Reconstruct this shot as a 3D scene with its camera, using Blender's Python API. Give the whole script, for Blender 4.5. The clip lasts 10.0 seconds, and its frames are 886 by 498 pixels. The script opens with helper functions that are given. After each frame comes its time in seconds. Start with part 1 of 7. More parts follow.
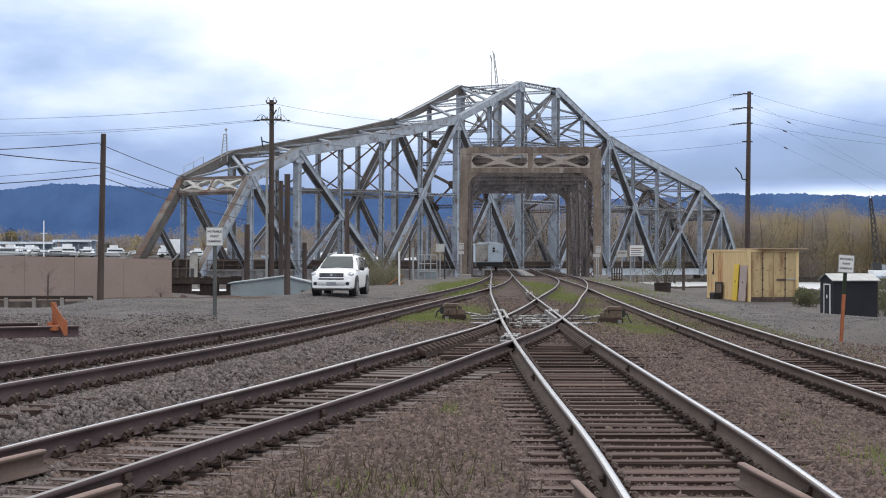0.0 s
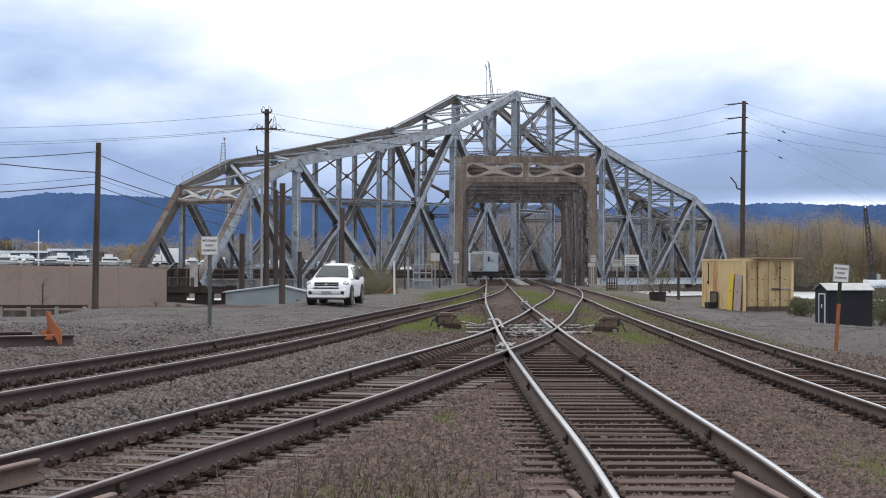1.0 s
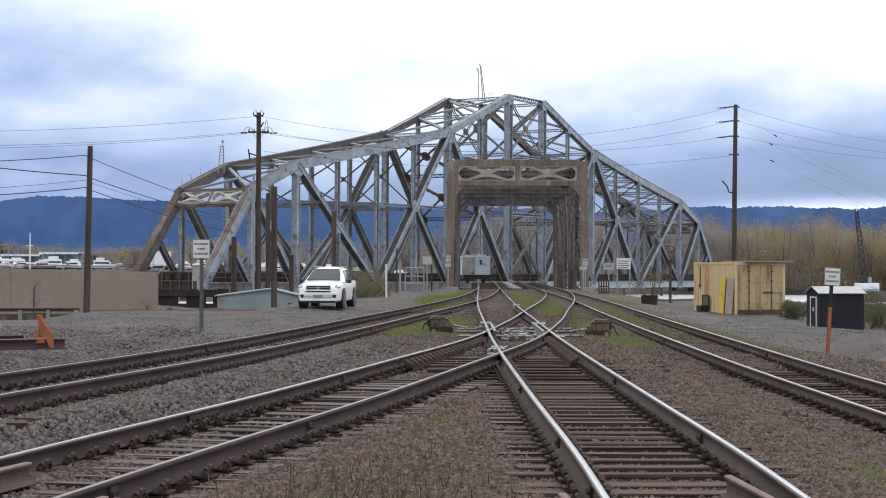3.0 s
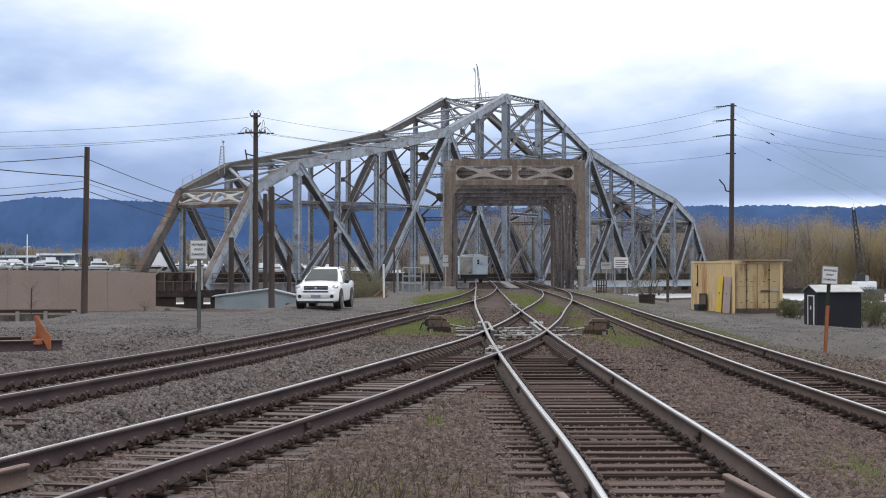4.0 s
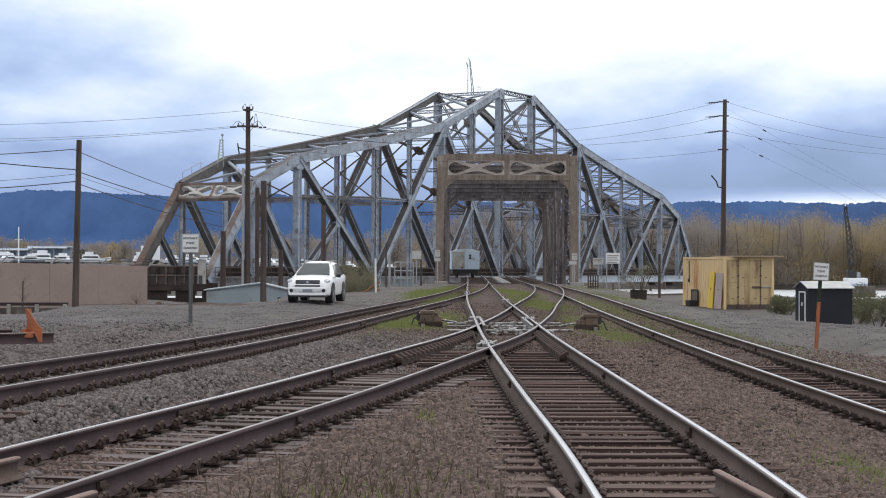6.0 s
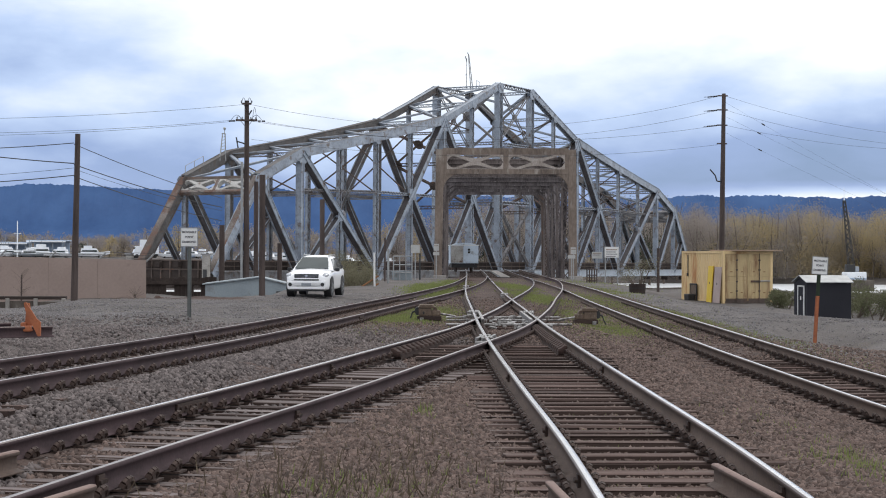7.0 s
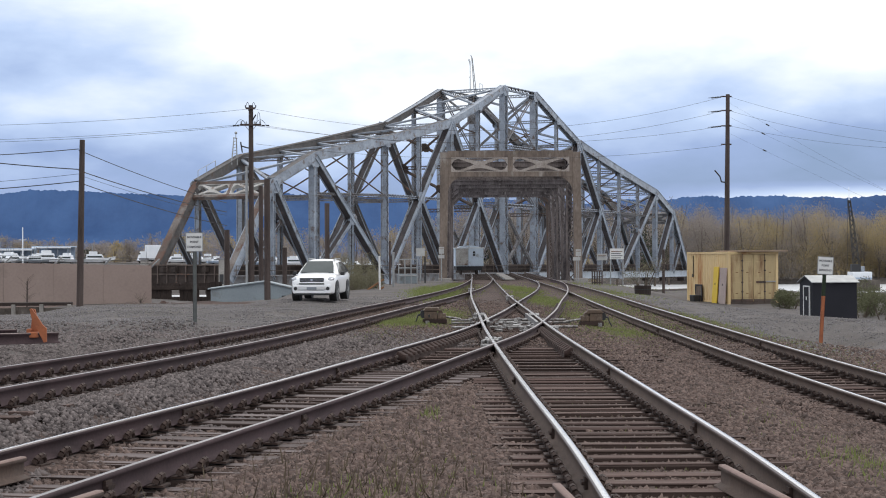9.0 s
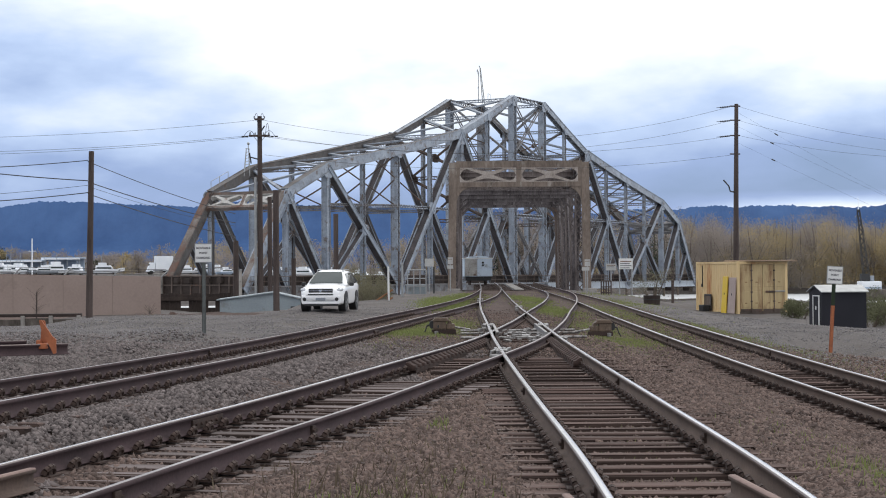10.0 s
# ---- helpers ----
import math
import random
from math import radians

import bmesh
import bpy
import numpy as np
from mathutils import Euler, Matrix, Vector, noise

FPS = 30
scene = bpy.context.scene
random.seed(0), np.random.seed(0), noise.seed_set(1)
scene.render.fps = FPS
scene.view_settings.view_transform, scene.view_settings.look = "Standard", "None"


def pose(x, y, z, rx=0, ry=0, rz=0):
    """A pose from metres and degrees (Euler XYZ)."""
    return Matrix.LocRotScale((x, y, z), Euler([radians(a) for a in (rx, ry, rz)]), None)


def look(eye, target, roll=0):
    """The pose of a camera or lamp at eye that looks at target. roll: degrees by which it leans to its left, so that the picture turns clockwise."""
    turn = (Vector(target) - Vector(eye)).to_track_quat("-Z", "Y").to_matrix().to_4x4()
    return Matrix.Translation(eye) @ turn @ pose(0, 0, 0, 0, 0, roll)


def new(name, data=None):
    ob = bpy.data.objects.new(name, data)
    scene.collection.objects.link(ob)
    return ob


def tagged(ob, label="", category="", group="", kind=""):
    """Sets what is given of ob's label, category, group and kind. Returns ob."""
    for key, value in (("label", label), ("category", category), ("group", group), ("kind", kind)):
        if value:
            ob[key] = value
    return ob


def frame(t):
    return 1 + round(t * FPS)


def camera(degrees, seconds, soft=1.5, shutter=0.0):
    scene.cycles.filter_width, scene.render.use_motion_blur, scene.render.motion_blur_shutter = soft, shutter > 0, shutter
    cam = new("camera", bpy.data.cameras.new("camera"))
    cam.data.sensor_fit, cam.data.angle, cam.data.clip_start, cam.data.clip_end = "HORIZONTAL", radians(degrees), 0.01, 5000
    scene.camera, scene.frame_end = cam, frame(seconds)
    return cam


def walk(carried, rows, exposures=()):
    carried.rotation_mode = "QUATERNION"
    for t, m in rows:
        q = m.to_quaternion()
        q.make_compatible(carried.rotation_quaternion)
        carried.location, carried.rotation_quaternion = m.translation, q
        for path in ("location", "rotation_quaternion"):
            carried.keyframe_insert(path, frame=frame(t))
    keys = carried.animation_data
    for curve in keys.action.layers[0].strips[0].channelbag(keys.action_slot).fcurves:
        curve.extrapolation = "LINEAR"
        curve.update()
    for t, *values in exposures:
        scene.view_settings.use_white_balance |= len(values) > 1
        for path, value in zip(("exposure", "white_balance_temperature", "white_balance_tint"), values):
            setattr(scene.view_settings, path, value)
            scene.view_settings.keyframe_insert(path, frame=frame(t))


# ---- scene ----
cam = camera(30.78, 10.0, soft=1.05)
EYE = (0.0, 0.0, 1.95)
# seconds, tilt up, turn to the left, lean (degrees)
TURNS = [
    (0, 0.115, -0.000, 0.115),
    (0.5, 0.282, -0.057, 0.079),
    (1, 0.445, -0.174, 0.153),
    (1.5, 0.565, -0.323, 0.054),
    (2, 0.603, -0.436, 0.117),
    (2.5, 0.580, -0.441, 0.211),
    (4, 0.558, -0.553, -0.049),
    (4.5, 0.603, -0.672, 0.024),
    (5, 0.583, -0.762, 0.094),
    (5.5, 0.500, -0.801, 0.171),
    (7, 0.157, -0.882, 0.225),
    (7.5, 0.142, -0.961, 0.158),
    (8, 0.160, -0.940, 0.083),
    (8.5, 0.165, -0.854, -0.162),
    (9, 0.263, -0.703, -0.228),
    (9.5, 0.393, -0.530, -0.392),
    (10, 0.635, -0.391, -0.364),
]


def aim(tilt, turn, lean):
    m = Euler((0, 0, radians(turn))).to_matrix() @ Euler((radians(90 + tilt), 0, 0)).to_matrix() @ Euler((0, 0, radians(lean))).to_matrix()
    return Matrix.Translation(EYE) @ m.to_4x4()


walk(cam, [(t, aim(a, b, c)) for t, a, b, c in TURNS], [(0, 0.19), (0.7, 0.14), (1.5, 0.10), (10, 0.10)])

# ---- light ----
SUN_EL, SUN_AZ = 58.0, 35.0       # elevation, compass angle from +y towards +x
world = bpy.data.worlds.new("overcast_sky")
scene.world = world
world.use_nodes = True
wn, wl = world.node_tree.nodes, world.node_tree.links
wn.clear()
w_out = wn.new("ShaderNodeOutputWorld")
w_bg = wn.new("ShaderNodeBackground")
w_sky = wn.new("ShaderNodeTexSky")
w_sky.sky_type = "NISHITA"
w_sky.sun_disc = False
w_sky.sun_elevation, w_sky.sun_rotation = radians(SUN_EL), radians(SUN_AZ)
w_gain = wn.new("ShaderNodeMix")
w_gain.data_type, w_gain.blend_type = "RGBA", "MULTIPLY"
w_gain.inputs[0].default_value = 1.0
w_gain.inputs[7].default_value = (0.10, 0.10, 0.10, 1)
wl.new(w_sky.outputs[0], w_gain.inputs[6])
# clouds: layered noise on the dome, flattened towards the skyline
w_co = wn.new("ShaderNodeTexCoord")
w_sep = wn.new("ShaderNodeSeparateXYZ")
wl.new(w_co.outputs["Generated"], w_sep.inputs[0])


def wmath(op, a, b=None, c=None):
    n = wn.new("ShaderNodeMath")
    n.operation = op
    for i, v in enumerate((a, b, c)):
        if v is None:
            continue
        if isinstance(v, (int, float)):
            n.inputs[i].default_value = v
        else:
            wl.new(v, n.inputs[i])
    return n.outputs[0]


w_map = wn.new("ShaderNodeMapping")
w_map.inputs["Scale"].default_value = (1.0, 1.0, 2.6)
w_map.inputs["Location"].default_value = (0.35, 0.1, 0.42)
wl.new(w_co.outputs["Generated"], w_map.inputs["Vector"])
w_n1 = wn.new("ShaderNodeTexNoise")
w_n1.inputs["Scale"].default_value, w_n1.inputs["Detail"].default_value, w_n1.inputs["Roughness"].default_value = 8.0, 9, 0.5
wl.new(w_map.outputs[0], w_n1.inputs["Vector"])
w_n2 = wn.new("ShaderNodeTexNoise")
w_n2.inputs["Scale"].default_value, w_n2.inputs["Detail"].default_value = 2.0, 3
wl.new(w_map.outputs[0], w_n2.inputs["Vector"])
# lower cloud decks are the darker, the open part brighter
w_x = wmath("MAXIMUM", wmath("MINIMUM", w_sep.outputs[0], 0.35), -0.35)
w_el = wmath("MULTIPLY_ADD", w_sep.outputs[2], wmath("MULTIPLY_ADD", w_x, 8.0, 6.55), -0.99)
w_mix = wmath("MULTIPLY_ADD", w_n1.outputs[0], 1.15, wmath("MULTIPLY_ADD", w_n2.outputs[0], 0.4, wmath("ADD", w_el, 0.235)))
w_side = wmath("MULTIPLY_ADD", wmath("MAXIMUM", w_x, 0.0), -0.36, w_mix)
w_low = wmath("MULTIPLY", wmath("MAXIMUM", w_x, 0.0), wmath("MAXIMUM", wmath("SUBTRACT", 0.13, w_sep.outputs[2]), 0.0))
w_gap = wmath("MULTIPLY", wmath("MAXIMUM", wmath("SUBTRACT", w_x, 0.08), 0.0), wmath("MAXIMUM", wmath("SUBTRACT", 0.0455, w_sep.outputs[2]), 0.0))
w_side = wmath("MULTIPLY_ADD", w_gap, 420.0, wmath("MULTIPLY_ADD", w_low, -8.0, w_side))
w_ramp = wn.new("ShaderNodeValToRGB")
els = w_ramp.color_ramp.elements
els[0].position, els[0].color = 0.02, (0.235, 0.34, 0.56, 1)
els[1].position, els[1].color = 1.0, (1.25, 1.27, 1.30, 1)
for at, tone in ((0.28, (0.31, 0.425, 0.715)), (0.52, (0.54, 0.675, 0.95)), (0.76, (0.88, 0.955, 1.08))):
    e = els.new(at)
    e.color = (*tone, 1)
wl.new(w_side, w_ramp.inputs[0])
w_mixc = wn.new("ShaderNodeMix")
w_mixc.data_type = "RGBA"
w_mixc.inputs[0].default_value = 0.90
wl.new(w_gain.outputs[2], w_mixc.inputs[6])
wl.new(w_ramp.outputs[0], w_mixc.inputs[7])
wl.new(w_mixc.outputs[2], w_bg.inputs[0])
w_bg.inputs[1].default_value = 1.0
wl.new(w_bg.outputs[0], w_out.inputs[0])

sun = new("sun", bpy.data.lights.new("sun", "SUN"))
sun.data.energy, sun.data.angle, sun.data.color = 0.6, radians(14), (1.0, 0.97, 0.92)
sd = Vector((math.sin(radians(SUN_AZ)) * math.cos(radians(SUN_EL)), math.cos(radians(SUN_AZ)) * math.cos(radians(SUN_EL)), math.sin(radians(SUN_EL))))
sun.matrix_world = look(sd * 80, (0, 0, 0))

# ---- materials ----


def mat(name, base, second=None, rough=0.7, metal=0.0, scale=3.0, fine=40.0, bump=0.15, stain=None, stain_at=0.6, island=0.0, obj=0.0, stretch=(1, 1, 1), bdist=0.01, thin=False):
    """Two colours mixed by noise at two scales, stains with a shape of their own, fine relief."""
    m = bpy.data.materials.new(name)
    m.use_nodes = True
    n, l = m.node_tree.nodes, m.node_tree.links
    b = n["Principled BSDF"]
    b.inputs["Roughness"].default_value, b.inputs["Metallic"].default_value = rough, metal
    if rough >= 0.8:
        b.inputs["Specular IOR Level"].default_value = 0.36
    second = second or tuple(c * 0.72 for c in base)
    co = n.new("ShaderNodeTexCoord")
    mp = n.new("ShaderNodeMapping")
    mp.inputs["Scale"].default_value = stretch
    l.new(co.outputs["Object"], mp.inputs["Vector"])
    big, small = n.new("ShaderNodeTexNoise"), n.new("ShaderNodeTexNoise")
    big.inputs["Scale"].default_value, big.inputs["Detail"].default_value = scale, 6
    small.inputs["Scale"].default_value, small.inputs["Detail"].default_value = fine, 4
    l.new(mp.outputs[0], big.inputs["Vector"])
    l.new(mp.outputs[0], small.inputs["Vector"])
    add = n.new("ShaderNodeMath")
    add.operation = "MULTIPLY_ADD"
    l.new(small.outputs[0], add.inputs[0])
    add.inputs[1].default_value = 0.6
    l.new(big.outputs[0], add.inputs[2])
    last = add.outputs[0]
    if island or obj:
        src = n.new("ShaderNodeNewGeometry").outputs["Random Per Island"] if island else n.new("ShaderNodeObjectInfo").outputs["Random"]
        ma = n.new("ShaderNodeMath")
        ma.operation = "MULTIPLY_ADD"
        l.new(src, ma.inputs[0])
        ma.inputs[1].default_value = island or obj
        l.new(last, ma.inputs[2])
        last = ma.outputs[0]
    mr = n.new("ShaderNodeMapRange")
    mr.inputs["From Min"].default_value, mr.inputs["From Max"].default_value = 0.55, 1.05 + (island or obj)
    l.new(last, mr.inputs[0])
    mx = n.new("ShaderNodeMix")
    mx.data_type = "RGBA"
    mx.inputs[6].default_value, mx.inputs[7].default_value = (*second, 1), (*base, 1)
    l.new(mr.outputs[0], mx.inputs[0])
    col = mx.outputs[2]
    if stain:
        st = n.new("ShaderNodeTexNoise")
        st.inputs["Scale"].default_value, st.inputs["Detail"].default_value, st.inputs["Roughness"].default_value = scale * 1.7, 8, 0.65
        mp2 = n.new("ShaderNodeMapping")
        mp2.inputs["Location"].default_value = (7.3, 2.1, 4.4)
        mp2.inputs["Scale"].default_value = stretch
        l.new(co.outputs["Object"], mp2.inputs["Vector"])
        l.new(mp2.outputs[0], st.inputs["Vector"])
        sr = n.new("ShaderNodeMapRange")
        sr.inputs["From Min"].default_value, sr.inputs["From Max"].default_value = stain_at - 0.05, stain_at + 0.08
        l.new(st.outputs[0], sr.inputs[0])
        mx2 = n.new("ShaderNodeMix")
        mx2.data_type = "RGBA"
        l.new(sr.outputs[0], mx2.inputs[0])
        l.new(col, mx2.inputs[6])
        mx2.inputs[7].default_value = (*stain, 1)
        col = mx2.outputs[2]
    l.new(col, b.inputs["Base Color"])
    if bump:
        bp = n.new("ShaderNodeBump")
        bp.inputs["Strength"].default_value, bp.inputs["Distance"].default_value = bump, bdist
        l.new(add.outputs[0], bp.inputs["Height"])
        l.new(bp.outputs[0], b.inputs["Normal"])
    if thin:
        tr, ms = n.new("ShaderNodeBsdfTranslucent"), n.new("ShaderNodeMixShader")
        l.new(col, tr.inputs["Color"])
        ms.inputs[0].default_value = 0.5
        l.new(b.outputs[0], ms.inputs[1])
        l.new(tr.outputs[0], ms.inputs[2])
        l.new(ms.outputs[0], n["Material Output"].inputs["Surface"])
    return m


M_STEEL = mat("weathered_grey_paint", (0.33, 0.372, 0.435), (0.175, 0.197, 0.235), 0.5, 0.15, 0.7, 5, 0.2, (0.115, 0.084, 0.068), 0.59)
# darker copy of M_STEEL; shade on bracing and floor is put into the colour
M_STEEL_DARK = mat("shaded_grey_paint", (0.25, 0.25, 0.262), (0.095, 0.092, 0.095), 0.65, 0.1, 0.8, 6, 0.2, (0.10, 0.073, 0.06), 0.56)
# M_STEEL with rust and the shade of inward faces put into the colour
M_STEEL_IN = mat("rusty_shade_grey", (0.155, 0.148, 0.148), (0.058, 0.052, 0.051), 0.75, 0.05, 0.7, 6, 0.25, (0.12, 0.086, 0.07), 0.58)
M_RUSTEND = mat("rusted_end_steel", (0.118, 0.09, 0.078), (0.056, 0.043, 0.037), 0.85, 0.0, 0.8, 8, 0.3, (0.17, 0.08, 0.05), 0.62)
M_ENDPOST = mat("grey_paint_bleeding_rust", (0.24, 0.215, 0.20), (0.085, 0.067, 0.058), 0.8, 0.0, 0.35, 6, 0.25, (0.125, 0.072, 0.055), 0.51)
M_BROWN = mat("brown_bridge_paint", (0.25, 0.198, 0.162), (0.088, 0.066, 0.053), 0.75, 0.0, 0.7, 7, 0.3, (0.31, 0.28, 0.25), 0.62, stretch=(1, 1, 0.4))
M_BROWN_DARK = mat("brown_lattice_steel", (0.20, 0.178, 0.182), (0.045, 0.037, 0.038), 0.85, 0.0, 0.9, 7, 0.25, (0.31, 0.29, 0.29), 0.63, stretch=(1.6, 1.6, 0.35))
M_BROWN_IN = mat("flaking_pinkish_brown_paint", (0.215, 0.185, 0.178), (0.075, 0.06, 0.057), 0.85, 0.0, 0.9, 7, 0.25, (0.06, 0.048, 0.045), 0.60, stretch=(1.6, 1.6, 0.35))
M_RAILSIDE = mat("rusty_rail", (0.076, 0.048, 0.052), (0.034, 0.022, 0.024), 0.88, 0.0, 1.2, 30, 0.25)
M_RAILWARM = mat("dusty_brown_rail", (0.125, 0.088, 0.072), (0.062, 0.043, 0.036), 0.85, 0.0, 1.2, 30, 0.25)
M_RAILTOP = mat("polished_rail_head", (0.70, 0.69, 0.69), (0.47, 0.455, 0.455), 0.22, 0.95, 0.7, 30, 0.03)
M_RAILWORN = mat("dull_worn_rail_head", (0.33, 0.305, 0.30), (0.18, 0.155, 0.15), 0.38, 0.8, 0.7, 30, 0.03)
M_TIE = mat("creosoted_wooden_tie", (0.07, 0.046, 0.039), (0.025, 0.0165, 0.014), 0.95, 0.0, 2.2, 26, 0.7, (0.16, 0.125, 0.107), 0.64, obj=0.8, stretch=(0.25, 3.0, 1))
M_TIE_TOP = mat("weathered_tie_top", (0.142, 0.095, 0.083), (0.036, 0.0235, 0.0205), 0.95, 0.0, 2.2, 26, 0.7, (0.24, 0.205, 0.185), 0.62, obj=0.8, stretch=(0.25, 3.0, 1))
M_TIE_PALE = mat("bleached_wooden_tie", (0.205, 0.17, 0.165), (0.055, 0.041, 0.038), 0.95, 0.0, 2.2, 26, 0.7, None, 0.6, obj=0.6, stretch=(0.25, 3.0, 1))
M_CLIP = mat("rusty_spring_clip", (0.068, 0.041, 0.033), (0.027, 0.017, 0.014), 0.75, 0.2, 6, 50, 0.3)
M_BALLAST = mat("crushed_rock", (0.19, 0.134, 0.115), (0.032, 0.022, 0.019), 0.9, 0.0, 2.5, 30, 0.3, island=1.2)
M_ROCKGREY = mat("grey_crushed_rock", (0.207, 0.174, 0.168), (0.032, 0.0255, 0.0255), 0.9, 0.0, 2.5, 30, 0.3, island=1.2)
M_BED = mat("dark_ballast_bed", (0.10, 0.066, 0.055), (0.036, 0.024, 0.021), 0.95, 0.0, 0.8, 18.0, 1.0, None, 0.57, bdist=0.06)
M_YARD = mat("grey_yard_gravel", (0.238, 0.223, 0.227), (0.111, 0.103, 0.104), 0.9, 0.0, 0.5, 30, 0.3, island=0.6)
M_GROUND = mat("grey_brown_ballast_ground", (0.138, 0.124, 0.119), (0.058, 0.05, 0.047), 0.95, 0.0, 0.45, 14.0, 0.9, (0.095, 0.080, 0.070), 0.57, bdist=0.05)
M_GRASS = mat("fresh_grass", (0.25, 0.285, 0.10), (0.14, 0.165, 0.06), 0.8, 0.0, 3, 30, 0.0, island=0.5, thin=True)
M_DRYWEED = mat("dry_weed", (0.16, 0.125, 0.085), (0.065, 0.05, 0.035), 0.9, 0.0, 3, 30, 0.0, island=0.7)
# pale base colour stands in for sky reflected by far ripples
M_WATER = mat("river_water", (0.62, 0.635, 0.65), (0.52, 0.535, 0.55), 0.35, 0.0, 0.05, 0.6, 1.0, bdist=1.2)
M_FADED = mat("faded_rust_orange_paint", (0.40, 0.125, 0.05), (0.25, 0.08, 0.035), 0.75, 0.0, 3, 30, 0.1)
M_WALL = mat("beige_painted_concrete", (0.325, 0.252, 0.222), (0.268, 0.206, 0.181), 0.9, 0.0, 0.5, 9, 0.15, (0.23, 0.18, 0.157), 0.62)
M_CONC = mat("old_concrete", (0.33, 0.31, 0.29), (0.18, 0.165, 0.15), 0.9, 0.0, 0.8, 12, 0.3, (0.12, 0.11, 0.10), 0.62)
M_POLE = mat("creosoted_pole", (0.105, 0.081, 0.074), (0.04, 0.030, 0.0275), 0.92, 0.0, 1.5, 20, 0.4, stretch=(3, 3, 0.25))
M_WHITE = mat("white_car_paint", (0.90, 0.905, 0.92), (0.86, 0.865, 0.88), 0.18, 0.0, 1, 30, 0.0)
M_BLACK = mat("black_plastic", (0.022, 0.022, 0.024), (0.014, 0.014, 0.015), 0.55, 0.0, 3, 50, 0.1)
M_TYRE = mat("tyre_rubber", (0.028, 0.027, 0.027), (0.018, 0.017, 0.017), 0.85, 0.0, 5, 60, 0.2)
M_GLASS = mat("dark_tinted_glass", (0.055, 0.07, 0.07), (0.04, 0.05, 0.05), 0.06, 0.15, 1, 20, 0.0)
M_CHROME = mat("bright_metal", (0.70, 0.71, 0.72), (0.55, 0.56, 0.57), 0.25, 0.9, 2, 30, 0.0)
M_LAMPG = mat("clear_lamp_lens", (0.50, 0.51, 0.54), (0.30, 0.32, 0.35), 0.08, 0.5, 8, 40, 0.05)
M_YELLOW = mat("faded_yellow_paint", (0.69, 0.515, 0.275), (0.56, 0.41, 0.21), 0.65, 0.0, 0.6, 8, 0.15, (0.42, 0.205, 0.08), 0.57, stretch=(1, 1, 0.22))
M_YELLOWD = mat("dull_yellow_door_paint", (0.51, 0.39, 0.21), (0.38, 0.285, 0.15), 0.7, 0.0, 0.9, 8, 0.15, (0.20, 0.105, 0.05), 0.575, stretch=(1, 1, 0.16))
M_YELLOWB = mat("bright_yellow_paint", (0.72, 0.50, 0.03), (0.62, 0.42, 0.03), 0.5, 0.0, 1, 20, 0.05)
# rusty plating; the shade inside the open members is put into its colour
M_PLATING = mat("shaded_inner_steel", (0.075, 0.066, 0.069), (0.032, 0.028, 0.03), 0.8, 0.0, 0.8, 8, 0.25, (0.15, 0.105, 0.09), 0.64)
M_RUST = mat("orange_rust", (0.21, 0.095, 0.035), (0.11, 0.05, 0.025), 0.9, 0.0, 3, 30, 0.3)
M_SIGN = mat("white_sign_face", (0.72, 0.72, 0.71), (0.62, 0.62, 0.61), 0.5, 0.0, 4, 40, 0.0)
M_INK = mat("dark_sign_print", (0.09, 0.09, 0.10), (0.07, 0.07, 0.08), 0.6, 0.0, 4, 40, 0.0)
M_GALV = mat("galvanised_steel", (0.38, 0.39, 0.39), (0.26, 0.265, 0.27), 0.5, 0.6, 3, 40, 0.1)
M_DARKSHED = mat("dark_slate_cladding", (0.021, 0.0215, 0.029), (0.014, 0.0145, 0.02), 0.85, 0.0, 1, 20, 0.1)
M_BLUESHED = mat("pale_blue_grey_metal", (0.30, 0.345, 0.37), (0.22, 0.255, 0.28), 0.6, 0.1, 0.7, 14, 0.15, (0.19, 0.19, 0.185), 0.64)
M_CABINET = mat("pale_blue_white_paint", (0.58, 0.67, 0.77), (0.45, 0.53, 0.62), 0.5, 0.0, 0.9, 12, 0.1, (0.28, 0.30, 0.32), 0.62)
M_BARK = mat("grey_brown_bark", (0.15, 0.12, 0.095), (0.075, 0.06, 0.048), 0.95, 0.0, 2, 20, 0.4)
# twig colours lightened and greyed; distance haze is put into them
M_TWIG = mat("bare_brown_twigs", (0.385, 0.335, 0.30), (0.195, 0.174, 0.16), 0.95, 0.0, 0.14, 1.2, 0.0, island=0.12, thin=True)
M_TWIG_Y = mat("yellow_green_spring_buds", (0.47, 0.37, 0.19), (0.24, 0.20, 0.13), 0.95, 0.0, 0.14, 1.2, 0.0, island=0.12, thin=True)
M_EVERG = mat("dark_evergreen", (0.035, 0.05, 0.03), (0.015, 0.024, 0.015), 0.95, 0.0, 0.6, 4, 0.0, island=0.6)
M_BUSHG = mat("green_bramble_leaves", (0.165, 0.17, 0.095), (0.08, 0.082, 0.048), 0.85, 0.0, 2, 12, 0.0, island=0.5, thin=True)
M_BUSH = mat("olive_bramble_leaves", (0.24, 0.22, 0.145), (0.125, 0.12, 0.08), 0.85, 0.0, 2, 12, 0.0, island=0.5, thin=True)
M_WIRE = mat("dark_cable", (0.03, 0.03, 0.033), (0.02, 0.02, 0.022), 0.6, 0.0, 1, 10, 0.0)
# near black: the shade under the bridge end is put into the colour
M_TIMBER = mat("near_black_timber", (0.052, 0.038, 0.033), (0.022, 0.016, 0.014), 0.9, 0.0, 1.2, 14, 0.4)
